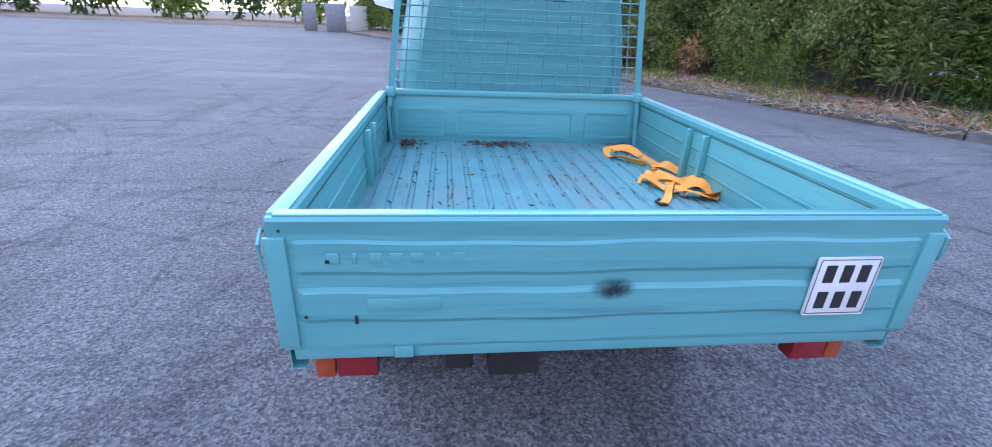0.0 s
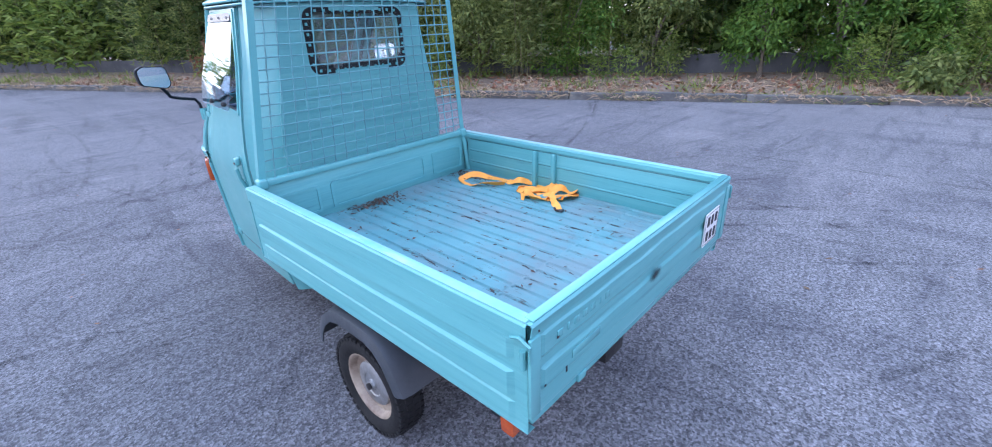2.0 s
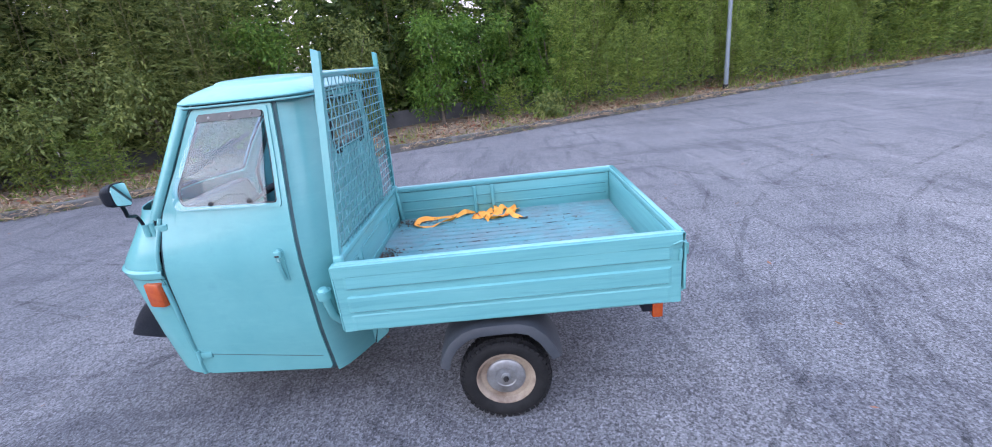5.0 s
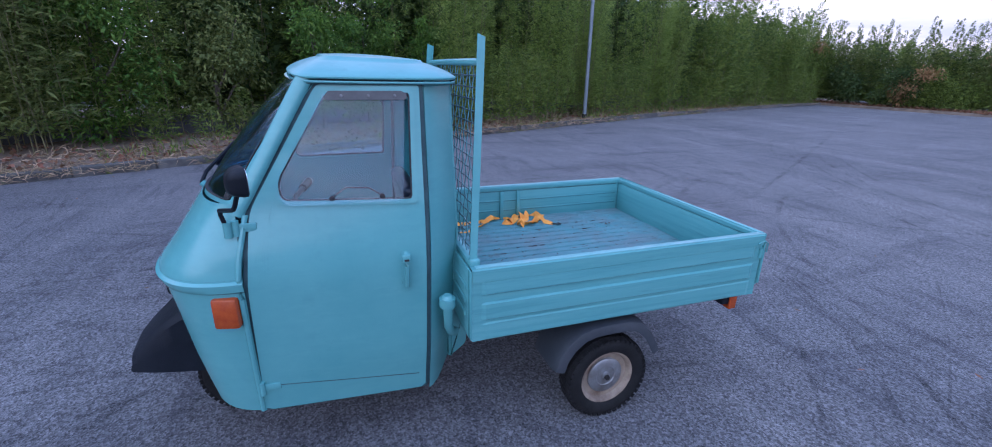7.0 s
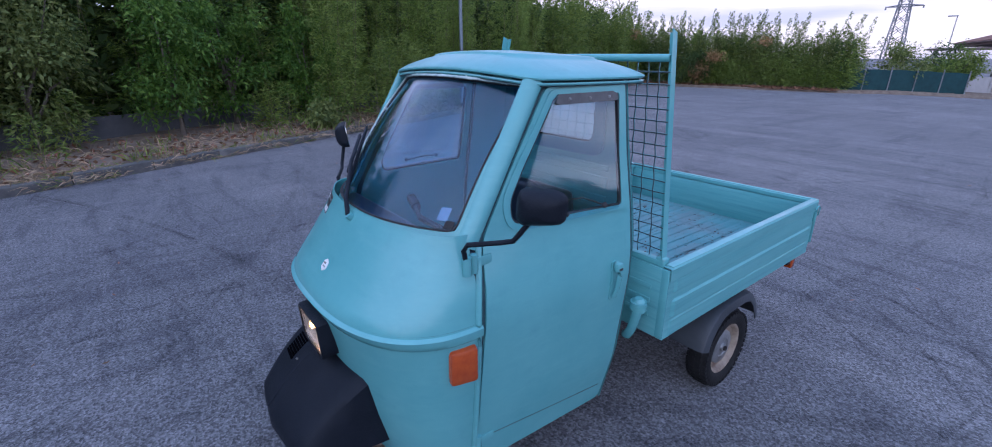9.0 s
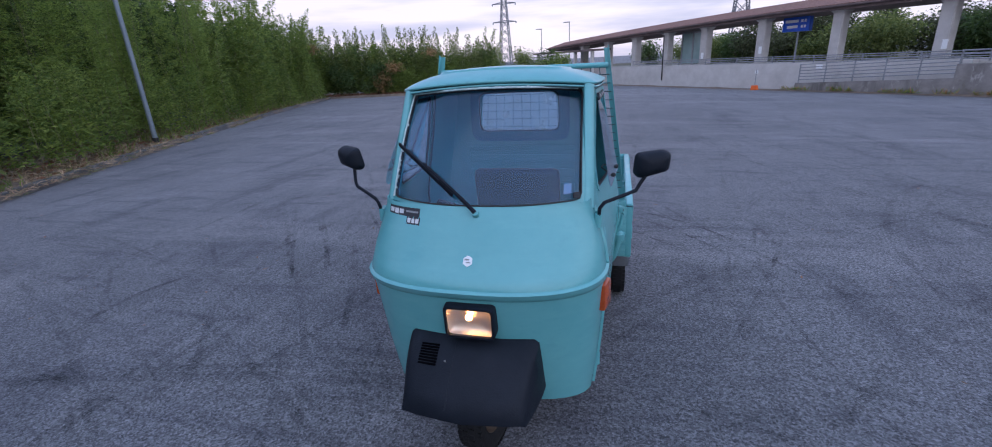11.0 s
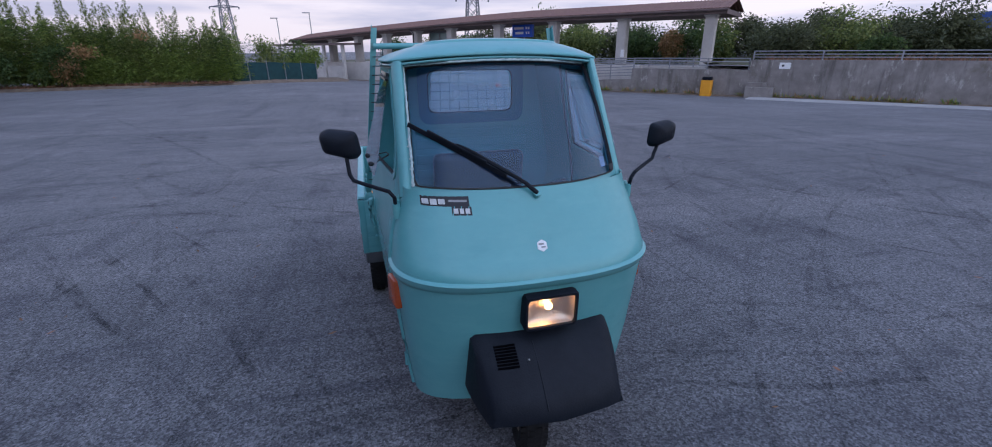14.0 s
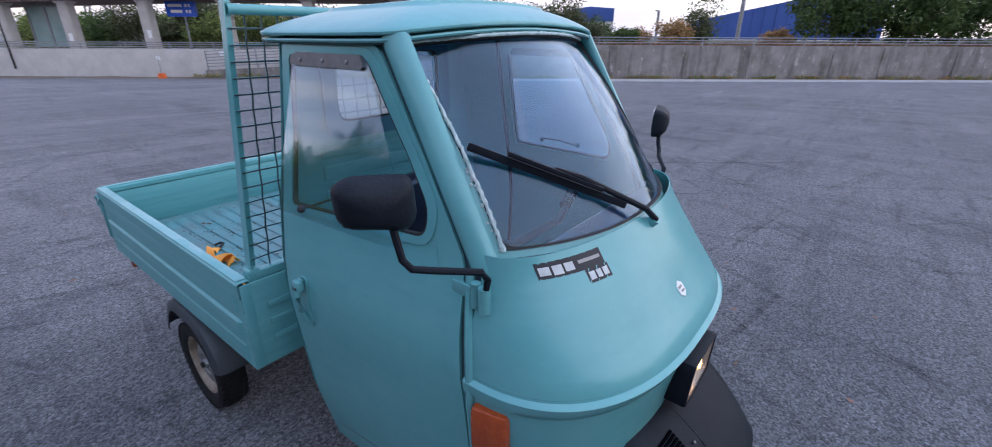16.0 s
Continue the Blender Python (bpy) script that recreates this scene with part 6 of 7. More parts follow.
hedge("bamboo_hedge", 18, 44, 3.0, 320, 0.30, 0.08, 1.4, 3.0, 4.2, 5.4, BAMBOO, GREEN, 0.6)
hedge("low_growth", -30, -1.2, 3.5, 1300, 0.12, 0.024, 0.12, 0.75, 1.2, 2.3, BAMBOO, "low green growth leaning over the kerb", 0.4)
hedge("verge_growth", -1.2, 16, 1.8, 1500, 0.11, 0.02, 0.3, 1.7, 0.5, 1.5, BAMBOO, "tall green weeds growing on the verge", 0.3)
# inner foliage takes the dark leaf colour to stand for shade in the gaps
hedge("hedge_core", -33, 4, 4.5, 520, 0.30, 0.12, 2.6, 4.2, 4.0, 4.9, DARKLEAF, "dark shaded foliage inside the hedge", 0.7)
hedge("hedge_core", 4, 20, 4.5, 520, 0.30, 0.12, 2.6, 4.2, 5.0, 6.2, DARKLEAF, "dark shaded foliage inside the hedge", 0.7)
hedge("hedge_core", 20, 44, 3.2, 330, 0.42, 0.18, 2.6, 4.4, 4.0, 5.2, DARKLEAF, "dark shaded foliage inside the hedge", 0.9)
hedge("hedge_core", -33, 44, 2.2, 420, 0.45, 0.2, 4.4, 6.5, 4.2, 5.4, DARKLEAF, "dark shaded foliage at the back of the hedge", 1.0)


def shrub(c, rx, rz, count, ll, lw, material, name, label, seed, trunk=True, n_limb=6):
    """A bush or tree: trunk, limbs and a crown of leaf clumps with an uneven outline."""
    r = np.random.RandomState(seed)
    gz = ground_z(c[0], c[1]) + (c[2] if len(c) > 2 else 0.1)
    e = thing(name, label, "tree" if rz > 1.6 else "bush", (c[0], c[1], gz))
    nc = 16 + n_limb * 3
    cen = unit(r.randn(nc, 3)) * (r.rand(nc, 1) ** 0.4)
    cen = cen * np.array([rx, rx, rz]) + np.array([0, 0, rz * 1.05 + 0.15 * rz])
    bm = tube([(0, 0, 0), (r.randn() * 0.05, r.randn() * 0.05, rz * 0.6), (r.randn() * 0.1, r.randn() * 0.1, rz * 1.5)], 0.03 + 0.025 * rz, 7, 0.012)
    for k in range(n_limb):
        q = cen[k]
        add_tube(bm, [(0, 0, rz * (0.3 + 0.08 * k)), (q[0] * 0.5, q[1] * 0.5, rz * 0.45 + q[2] * 0.4), tuple(q)], 0.02 + 0.008 * rz, 5, 0.006)
    part("trunk", bm, BARK, e)
    per = count // nc
    idx = np.repeat(np.arange(nc), per)
    size = (0.28 + 0.25 * r.rand(nc))[idx] * rx
    off = unit(r.randn(len(idx), 3)) * (r.rand(len(idx), 1) ** 0.5)
    b = cen[idx] + off * size[:, None] * np.array([1, 1, 0.8])
    b[:, 2] = np.maximum(b[:, 2], 0.05)
    d = unit(off + r.randn(len(idx), 3) * 0.6)
    s_ = 0.6 + 0.8 * r.rand(len(idx))
    ob = new("crown", blades("crown", b, d, ll * s_, lw * s_, material, "", "", r))
    ob.parent = e
    return e


BL = "broad-leaved green shrub growing through the hedge"
for i, (k, o, rx, rz, m) in enumerate(((3.6, 1.9, 0.9, 1.2, OLIVE), (1.6, 1.6, 0.8, 1.5, BROADLEAF), (5.4, 1.8, 1.0, 1.4, BROADLEAF), (7.4, 1.7, 0.9, 1.2, OLIVE), (-1.2, 1.3, 0.7, 1.2, BROADLEAF), (9.5, 1.7, 1.0, 1.1, OLIVE), (0.3, 1.9, 0.8, 1.6, BROADLEAF))):
    p = K0 + HD * k + HN * o
    shrub((p.x, p.y), rx, rz, 6000, 0.085, 0.036, m, "hedge_shrub", BL if m == BROADLEAF else "dark green shrub growing in the hedge" if m == DARKLEAF else "olive green shrub at the hedge foot", 40 + i)
for i, (k, o, rx, rz, m, lab) in enumerate(((11.8, 0.85, 0.50, 0.55, REDLEAF, "low shrub with reddish autumn leaves"), (12.6, 1.0, 0.45, 0.42, REDLEAF, "low shrub with reddish autumn leaves"), (14.6, 0.8, 0.5, 0.5, REDLEAF, "low shrub with reddish autumn leaves"), (10.4, 1.0, 0.35, 0.45, TANLEAF, "dry shrub with tan leaves at the hedge foot"), (11.6, 1.0, 0.6, 0.7, OLIVE, "olive green shrub at the hedge foot"), (-0.6, 0.30, 0.40, 0.30, OLIVE, "low yellow-green weed over the kerb"), (13.4, 1.1, 0.8, 0.8, OLIVE, "olive green shrub at the hedge foot"))):
    p = K0 + HD * k + HN * o
    shrub((p.x, p.y), rx, rz, 1400 if m == OLIVE else 520, 0.10, 0.045, m, "hedge_foot_shrub", lab, 60 + i)

# dark low plastic edging behind the verge
bm = bmesh.new()
loft(bm, [[(K0 + HD * k + HN * (2.15 + 0.04 * math.sin(k)) + Vector((0, 0, h + ground_z((K0 + HD * k).x, k)))) for k in np.linspace(-13, 30, 60)] for h in (0.15, 0.40, 0.62)], False)
tagged(obj("low_edging", solid(bm, 0.05), mat("dark_edging_board", (0.055, 0.056, 0.062), 0.85, col2=(0.10, 0.10, 0.105), scale=2, bump=0.2)), "low dark edging board at the hedge foot", "edging", kind="structure")

# straw and weeds on the verge
nb = 26000
k = rnd.uniform(-30, 24, nb)
o = np.abs(rnd.randn(nb)) * 0.75 - 0.22
b = np.array([K0.x, K0.y, 0]) + k[:, None] * np.array(HD) + o[:, None] * np.array(HN)
b[:, 2] = [ground_z(x, y) + 0.08 for x, y in b[:, :2]]
b[:, 2] += np.clip(o, -0.2, 1) * 0.1
patchy = np.array([noise.noise(Vector((kk * 0.8, oo * 1.5, 1.0))) for kk, oo in zip(k, o)])
keep = (patchy > -0.15) & ((k > -7) | (rnd.rand(nb) < 0.25))
b = b[keep]
d = unit(np.stack([rnd.randn(len(b)), rnd.randn(len(b)), 0.15 + np.abs(rnd.randn(len(b))) * 0.5], 1))
tagged(new("dry_straw", blades("dry_straw", b, d, 0.10 + 0.25 * rnd.rand(len(b)), 0.006 + 0.012 * rnd.rand(len(b)), STRAW, "", "", rnd)), "dry yellow straw lying on the verge", "grass", kind="stuff")
# grass tufts and straw hanging over the kerb
nb = 9000
k = rnd.uniform(-14, 14, nb)
o = rnd.rand(nb) * 0.32 - 0.12
patchy = np.array([noise.noise(Vector((kk * 0.9, 4.0, 7.0))) for kk in k])
k, o = k[patchy > 0.0], o[patchy > 0.0]
b = np.array([K0.x, K0.y, 0]) + k[:, None] * np.array(HD) + o[:, None] * np.array(HN)
b[:, 2] = [ground_z(x, y) for x, y in b[:, :2]]
b[:, 2] += np.where(o > 0, 0.10, 0.01)
d = unit(np.stack([rnd.randn(len(b)) * 0.8 - 0.5, rnd.randn(len(b)) * 0.8, 0.2 + 0.6 * rnd.rand(len(b))], 1))
cut = len(b) * 3 // 5
for q, m, lab in ((slice(0, cut), STRAW, "dry grass hanging over the kerb"), (slice(cut, len(b)), BAMBOO, "green grass tufts hanging over the kerb")):
    tagged(new("kerb_grass", blades("kerb_grass", b[q], d[q], 0.08 + 0.18 * rnd.rand(len(b[q])), 0.006 + 0.009 * rnd.rand(len(b[q])), m, "", "", rnd)), lab, "grass", kind="stuff")
nb = 16000
k = rnd.uniform(-30, 24, nb)
o = rnd.rand(nb) * 2.4 - 0.02
b = np.array([K0.x, K0.y, 0]) + k[:, None] * np.array(HD) + o[:, None] * np.array(HN)
patchy = np.array([noise.noise(Vector((kk * 0.6, oo, 5.0))) for kk, oo in zip(k, o)])
b = b[(patchy > 0.12) | ((k < -6) & (rnd.rand(nb) < 0.8))]
b[:, 2] = [ground_z(x, y) + 0.10 for x, y in b[:, :2]]
d = unit(np.stack([rnd.randn(len(b)) * 0.5, rnd.randn(len(b)) * 0.5, 0.8 + rnd.rand(len(b))], 1))
tagged(new("weeds", blades("weeds", b, d, 0.12 + 0.3 * rnd.rand(len(b)), 0.01 + 0.012 * rnd.rand(len(b)), BAMBOO, "", "", rnd, 0.15)), "green weeds along the kerb", "grass", kind="stuff")
nb = 5000
k = rnd.uniform(-20, 20, nb)
o = rnd.rand(nb) * 2.2
b = np.array([K0.x, K0.y, 0]) + k[:, None] * np.array(HD) + o[:, None] * np.array(HN)
b[:, 2] = [ground_z(x, y) + 0.16 for x, y in b[:, :2]]
b[:, 2] += o * 0.04
d = unit(np.stack([rnd.randn(nb), rnd.randn(nb), rnd.randn(nb) * 0.3], 1))
tagged(new("fallen_leaves", blades("fallen_leaves", b, d, 0.05 + 0.08 * rnd.rand(nb), 0.03 + 0.04 * rnd.rand(nb), DEADLEAF, "", "", rnd, 0.0)), "brown fallen leaves under the hedge", "leaves", kind="stuff")

# lamp post standing in the hedge
lp = thing("lamp_post", "tall grey galvanised lamp post in the hedge", "lamp post", (11.0, -5.52, ground_z(11.0, -5.52) + 0.1))
part("post", tube([(0, 0, 0), (0, 0, 3), (0, 0, 8)], 0.058, 12, 0.045), mat("grey_blue_post", (0.23, 0.27, 0.30), 0.5, 0.2, col2=(0.17, 0.20, 0.23), scale=2), lp)
part("base_sleeve", tube([(0, 0, 0), (0, 0, 0.16)], 0.075, 12), DARKSTEEL, lp)

# ---- the back of the lot: hedge, net fence ----
BH = [Vector((24, -28.0, 0)), Vector((15.5, -29.5, 0)), Vector((8.6, -31.5, 0))]
bl_roots, bl_h = [], []
for _ in range(400):
    t = rnd.rand() * 2
    p = BH[int(t)].lerp(BH[int(t) + 1], t % 1) + Vector((rnd.randn() * 0.2, -rnd.rand() * 2.4, 0))
    bl_roots.append((p.x, p.y, ground_z(p.x, p.y)))
    bl_h.append(rnd.uniform(2.5, 3.5) + 0.5 * (1 - t / 2) + 0.5 * noise.noise(Vector((p.x * 0.45, 1.7, 0))))
e = thing("back_hedge", "wild green hedge closing the far end of the lot", "hedge", kind="stuff")
for _ in range(90):
    t = 0.75 + rnd.rand() * 1.25
    p = BH[int(t)].lerp(BH[int(t) + 1], t % 1) + Vector((rnd.randn() * 0.2, 0.3 - rnd.rand() * 0.8, 0))
    bl_roots.append((p.x, p.y, ground_z(p.x, p.y)))
    bl_h.append(rnd.uniform(1.2, 2.4))
spires, sp_h = [], []
for k in range(90):
    t = rnd.rand() * 2
    p = BH[int(t)].lerp(BH[int(t) + 1], t % 1) + Vector((rnd.randn() * 0.2, -0.6 - rnd.rand() * 1.8, 0))
    spires.append((p.x, p.y, ground_z(p.x, p.y)))
    sp_h.append(rnd.uniform(3.6, 4.6) + 0.9 * (1 - t / 2))
ob = new("leaves", blades("leaves", *plume_leaves(rnd, spires, sp_h, 900, 0.27, 0.15, 0.022, 0.75, 0.45), OLIVE, "", "", rnd))
ob.parent = e
for nm, sl, m in (("leaves", slice(0, 230), OLIVE), ("leaves", slice(230, 350), BAMBOO), ("leaves", slice(350, 400), DARKLEAF), ("leaves", slice(400, 490), BAMBOOL)):
    ob = new(nm, blades(nm, *plume_leaves(rnd, bl_roots[sl], bl_h[sl], 560, 0.65, 0.19, 0.045), m, "", "", rnd))
    ob.parent = e
for i, (x, y, rx, rz, m, lab) in enumerate(((19.5, -29.0, 1.3, 1.1, DARKLEAF, "rounded dark green bush at the lot's far end"), (16.9, -29.0, 1.1, 1.0, DARKLEAF, "rounded dark green bush at the lot's far end"), (16.6, -29.0, 0.5, 0.8, TANLEAF, "bush with orange-brown autumn leaves"), (7.0, -35.6, 1.3, 1.3, OLIVE, "green bush rising behind the net fence"), (4.9, -38.2, 1.3, 1.2, BAMBOO, "green bush rising behind the net fence"), (6.0, -40.0, 1.6, 1.4, DARKLEAF, "green bush rising behind the net fence"))):
    shrub((x, y), rx, rz, 3600 if m != TANLEAF else 700, 0.16, 0.065, m, "far_bush", lab, 80 + i)
# autumn-coloured boughs and dry undergrowth in the hedge
bb, bd_ = [], []
for c, sx, sz, n in (((21.3, -27.6, 3.15), 0.55, 0.30, 420), ((15.2, -28.5, 1.62), 0.5, 0.28, 420), ((16.3, -28.6, 0.75), 0.6, 0.35, 380), ((12.6, -29.4, 2.5), 0.35, 0.25, 120)):
    q = np.array(c) + rnd.randn(n, 3) * np.array([sx, 0.25, sz]) * 0.6
    bb.append(q)
    bd_.append(unit(rnd.randn(n, 3) + np.array([0, 0.5, 0.2])))
ob = new("autumn_leaves", blades("autumn_leaves", np.concatenate(bb), np.concatenate(bd_), 0.10 + 0.12 * rnd.rand(sum(map(len, bb))), 0.05 + 0.05 * rnd.rand(sum(map(len, bb))), TANLEAF, "", "", rnd))
ob.parent = e
nb = 5200
t = rnd.rand(nb) ** 1.3
b = np.stack([21.0 - 12.5 * t, -27.75 - 2.4 * t - rnd.rand(nb) * 0.9, np.zeros(nb)], 1)
b[:, 2] = [ground_z(x, y) + 0.12 for x, y in b[:, :2]]
d = unit(np.stack([rnd.randn(nb), rnd.randn(nb), 0.1 + np.abs(rnd.randn(nb)) * 0.7], 1))
tagged(new("hedge_litter", blades("hedge_litter", b, d, 0.08 + 0.22 * rnd.rand(nb), 0.03 + 0.04 * rnd.rand(nb), DEADLEAF, "", "", rnd, 0.1)), "brown dry litter and twigs at the far hedge foot", "leaves", kind="stuff")
nf = thing("net_fence", "dark green windbreak net fence on posts", "fence", kind="structure")
fa, fb = Vector((8.9, -31.6, 0)), Vector((3.9, -37.0, 0))
bm = bmesh.new()
loft(bm, [[fa.lerp(fb, t) + Vector((0, 0, h + ground_z(*fa.lerp(fb, t).xy) + 0.02 * math.sin(t * 30))) for t in np.linspace(0, 1, 20)] for h in (0.18, 0.7, 1.35)], False)
part("net", solid(bm, 0.02), GREENSCREEN, nf)
for t in np.linspace(0, 1, 6):
    p = fa.lerp(fb, t)
    g = ground_z(p.x, p.y)
    part("fence_post", tube([(p.x, p.y + 0.05, g), (p.x, p.y + 0.05, g + 1.5)], 0.03, 8), RAIL, nf)
bm = bmesh.new()
rows_ = []
line = [Vector((22, -27.5, 0)), Vector((19, -27.6, 0)), Vector((15.5, -28.2, 0)), Vector((8.4, -30.4, 0)), Vector((3.2, -36.2, 0)), Vector((1.5, -38.5, 0))]
for a, b in zip(line, line[1:]):
    for t in np.linspace(0, 0.95, 8):
        p = a.lerp(b, t)
        q = p + Vector((0.25, -1, 0)).normalized() * 4
        w = noise.noise(p * 0.9) * 0.25
        rows_.append([(p.x, p.y + w, ground_z(p.x, p.y) - 0.02), (p.x, p.y + w - 0.4, ground_z(p.x, p.y) + 0.14), (q.x, q.y, ground_z(q.x, q.y) + 0.25)])
loft(bm, rows_, False)
tagged(obj("far_verge", bm, DRYSOIL, smooth=True), "dry earth verge at the lot's far end", "verge", kind="structure")

# ---- far wall, ramp and covered walkway ----


def slab(pts, h0, h1, o0, o1):
    """A wall run along s: list of s, bottom and top heights as functions of s."""
    bm = bmesh.new()
    rows = []
    for s in pts:
        a, b = (h0(s) if callable(h0) else h0), (h1(s) if callable(h1) else h1)
        rows.append([W(s, a, o0), W(s, b, o0), W(s, b, o1), W(s, a, o1)])
    loft(bm, rows)
    bmesh.ops.recalc_face_normals(bm, faces=bm.faces[:])
    return bm


GB = -0.55
tagged(obj("wall_low_platform", slab(np.linspace(-8, 14.8, 20), GB, lambda s: 0.86, 0.9, 1.3), PALECON), "pale plastered platform wall under the walkway", "wall", kind="structure")
tagged(obj("wall_platform_pier", slab(np.linspace(14.75, 19.35, 8), GB, lambda s: 0.76, 0.02, 0.35), CONCRETE), "grey stained concrete ramp wall", "wall", kind="structure")
tagged(obj("wall_retaining", slab(np.linspace(19.35, 64, 40), GB, 1.13, 0.05, 0.4), CONCRETE), "long dark-stained concrete retaining wall", "wall", kind="structure")
tagged(obj("platform", slab(np.linspace(-8, 20, 10), 0.5, 0.80, 1.3, 4.5), PALECON), "raised platform behind the wall", "platform", kind="structure")
tagged(obj("ramp_kerb", slab(np.linspace(9.5, 14.8, 8), GB, lambda s: 0.08 + (s - 9.5) * 0.045, 0.0, 0.12), CONCRETE), "low rough concrete foot of the ramp", "wall", kind="structure")
# shallow piers at uneven steps
rp = random.Random(9)
s = 21.3
while s < 62:
    w_ = rp.uniform(0.05, 0.11)
    tagged(obj("wall_pier", slab([s - w_, s + w_], GB, rp.uniform(0.86, 1.08), 0.015, 0.06), CONCRETE), "shallow stained concrete pier on the retaining wall", "pier", group="piers of the retaining wall", kind="structure")
    s += rp.uniform(1.9, 4.2)
# pale edge line and gutter at the wall's foot
bm = bmesh.new()
loft(bm, [[W(s, 0.0, o) for o in (-1.8, -1.75, -1.0, -0.18)] for s in np.linspace(19.6, 64, 44)], False)
for i, v in enumerate(bm.verts):
    v.co.z = ground_z(v.co.x, v.co.y) + (-0.03, 0.05, 0.06, 0.07)[i % 4]
tagged(obj("gutter", bm, mat("pale_gutter_concrete", (0.38, 0.37, 0.365), 0.85, col2=(0.27, 0.26, 0.255), scale=1.5, bump=0.2)), "pale concrete gutter strip along the wall", "gutter", kind="structure")
bm = bmesh.new()
loft(bm, [[W(s, 0.0, o) for o in (-0.25, -0.05, 0.08)] for s in np.linspace(-8, 64, 60)], False)
for i, v in enumerate(bm.verts):
    v.co.z = ground_z(v.co.x, v.co.y) + (0.03, 0.10, 0.16)[i % 3] * (0.7 + 0.5 * noise.noise(v.co * 0.7))
tagged(obj("wall_foot_dirt", bm, DRYSOIL), "strip of dirt and weeds at the wall foot", "verge", kind="structure")
# weeds growing at the wall foot
nb = 5200
s_ = rnd.uniform(9, 62, nb)
tuft = np.array([noise.noise(Vector((v * 1.1, 2.0, 0))) for v in s_])
s_ = s_[tuft > -0.05]
nb = len(s_)
b = np.array([W(v, 0.0, -0.02 - 0.18 * q) for v, q in zip(s_, rnd.rand(nb))])
b[:, 2] = [ground_z(x, y) + 0.08 for x, y in b[:, :2]]
d = unit(np.stack([rnd.randn(nb) * 0.6, rnd.randn(nb) * 0.6, 0.5 + rnd.rand(nb)], 1))
for nm, q, m, lab in (("wall_weeds", slice(0, nb // 2), TANLEAF, "brown weeds at the foot of the concrete wall"), ("wall_weeds", slice(nb // 2, nb), BAMBOO, "green weeds at the foot of the concrete wall")):
    tagged(new(nm, blades(nm, b[q], d[q], 0.12 + 0.28 * rnd.rand(len(b[q])), 0.02 + 0.03 * rnd.rand(len(b[q])), m, "", "", rnd, 0.1)), lab, "weeds", kind="stuff")
# broken concrete steps beside the ramp wall
st = thing("broken_steps", "broken concrete steps beside the ramp wall", "steps", kind="structure")
for k in range(3):
    part("step", slab([19.35, 20.3 - 0.25 * k], GB, 0.16 + 0.16 * k, -0.35 + 0.18 * k, 0.06), CONCRETE, st, smooth=False)

# railings


def railing(s0, s1, off, z0, rails, step, post_h, label):
    e = thing("railing", label, "railing", kind="structure")
    zf = z0 if callable(z0) else (lambda s: z0)
    ss = np.arange(s0, s1 + 0.01, step)
    for s in ss:
        part("rail_post", tube([W(s, zf(s) - 0.06, off), W(s, zf(s) + post_h, off)], 0.035, 6), RAIL, e)
    for r in rails:
        part("rail", tube([W(s, zf(s) + r, off) for s in ss], 0.028, 6), RAIL, e)


RL = "grey galvanised tube railing on the wall"
railing(19.4, 64, 0.2, 1.13, (0.10, 0.20, 0.31), 2.2, 0.31, RL)
railing(-2, 17.2, 1.2, 0.86, (0.10, 0.20, 0.28), 1.9, 0.28, RL)
railing(9.6, 14.8, 0.06, lambda s: 0.10 + (s - 9.6) * 0.05, (0.12, 0.24, 0.36, 0.48, 0.60, 0.72), 1.04, 0.75, "grey ramp railing with six bars")
railing(14.8, 19.3, 0.12, 0.76, (0.16, 0.30, 0.42), 1.5, 0.44, RL)

# covered walkway: columns, beam and tiled roof, falling gently towards the far end
fall = lambda s: 0.02 * max(0.0, 8 - s) + 0.0008 * max(0.0, 8 - s) ** 2
cw = thing("covered_walkway", "long open walkway with concrete columns and a brown tiled roof", "walkway")
COLS = [17.4, 13.6, 10.0, 6.6, 3.25, 0.5, -2.2, -5.0, -7.8]
for s in COLS:
    bm = bmesh.new()
    rows = []
    for z, k in ((0.4, 1), (0.86, 1), (2.75 - fall(s), 1), (2.92 - fall(s), 1.5)):
        rows.append([W(s + a * 0.21 * k, z, 1.62 + b * 0.24 * k) for a, b in ((-1, -1), (1, -1), (1, 1), (-1, 1))])
    loft(bm, rows)
    bmesh.ops.recalc_face_normals(bm, faces=bm.faces[:])
    bmesh.ops.bevel(bm, geom=[e_ for e_ in bm.edges if abs(e_.verts[0].co.z - e_.verts[1].co.z) > 0.5], offset=0.05, segments=2, affect="EDGES")
    part("column", bm, PALECON, cw)
part("roof_beam", slab(np.linspace(-12, 18.05, 25), lambda s: 2.86 - fall(s), lambda s: 3.04 - fall(s), 1.1, 4.4), BROWNBEAM, cw)
part("gutter_pipe", tube([W(s, 3.02 - fall(s), 0.98) for s in np.linspace(-12, 18.1, 20)], 0.07, 8), BROWNBEAM, cw)
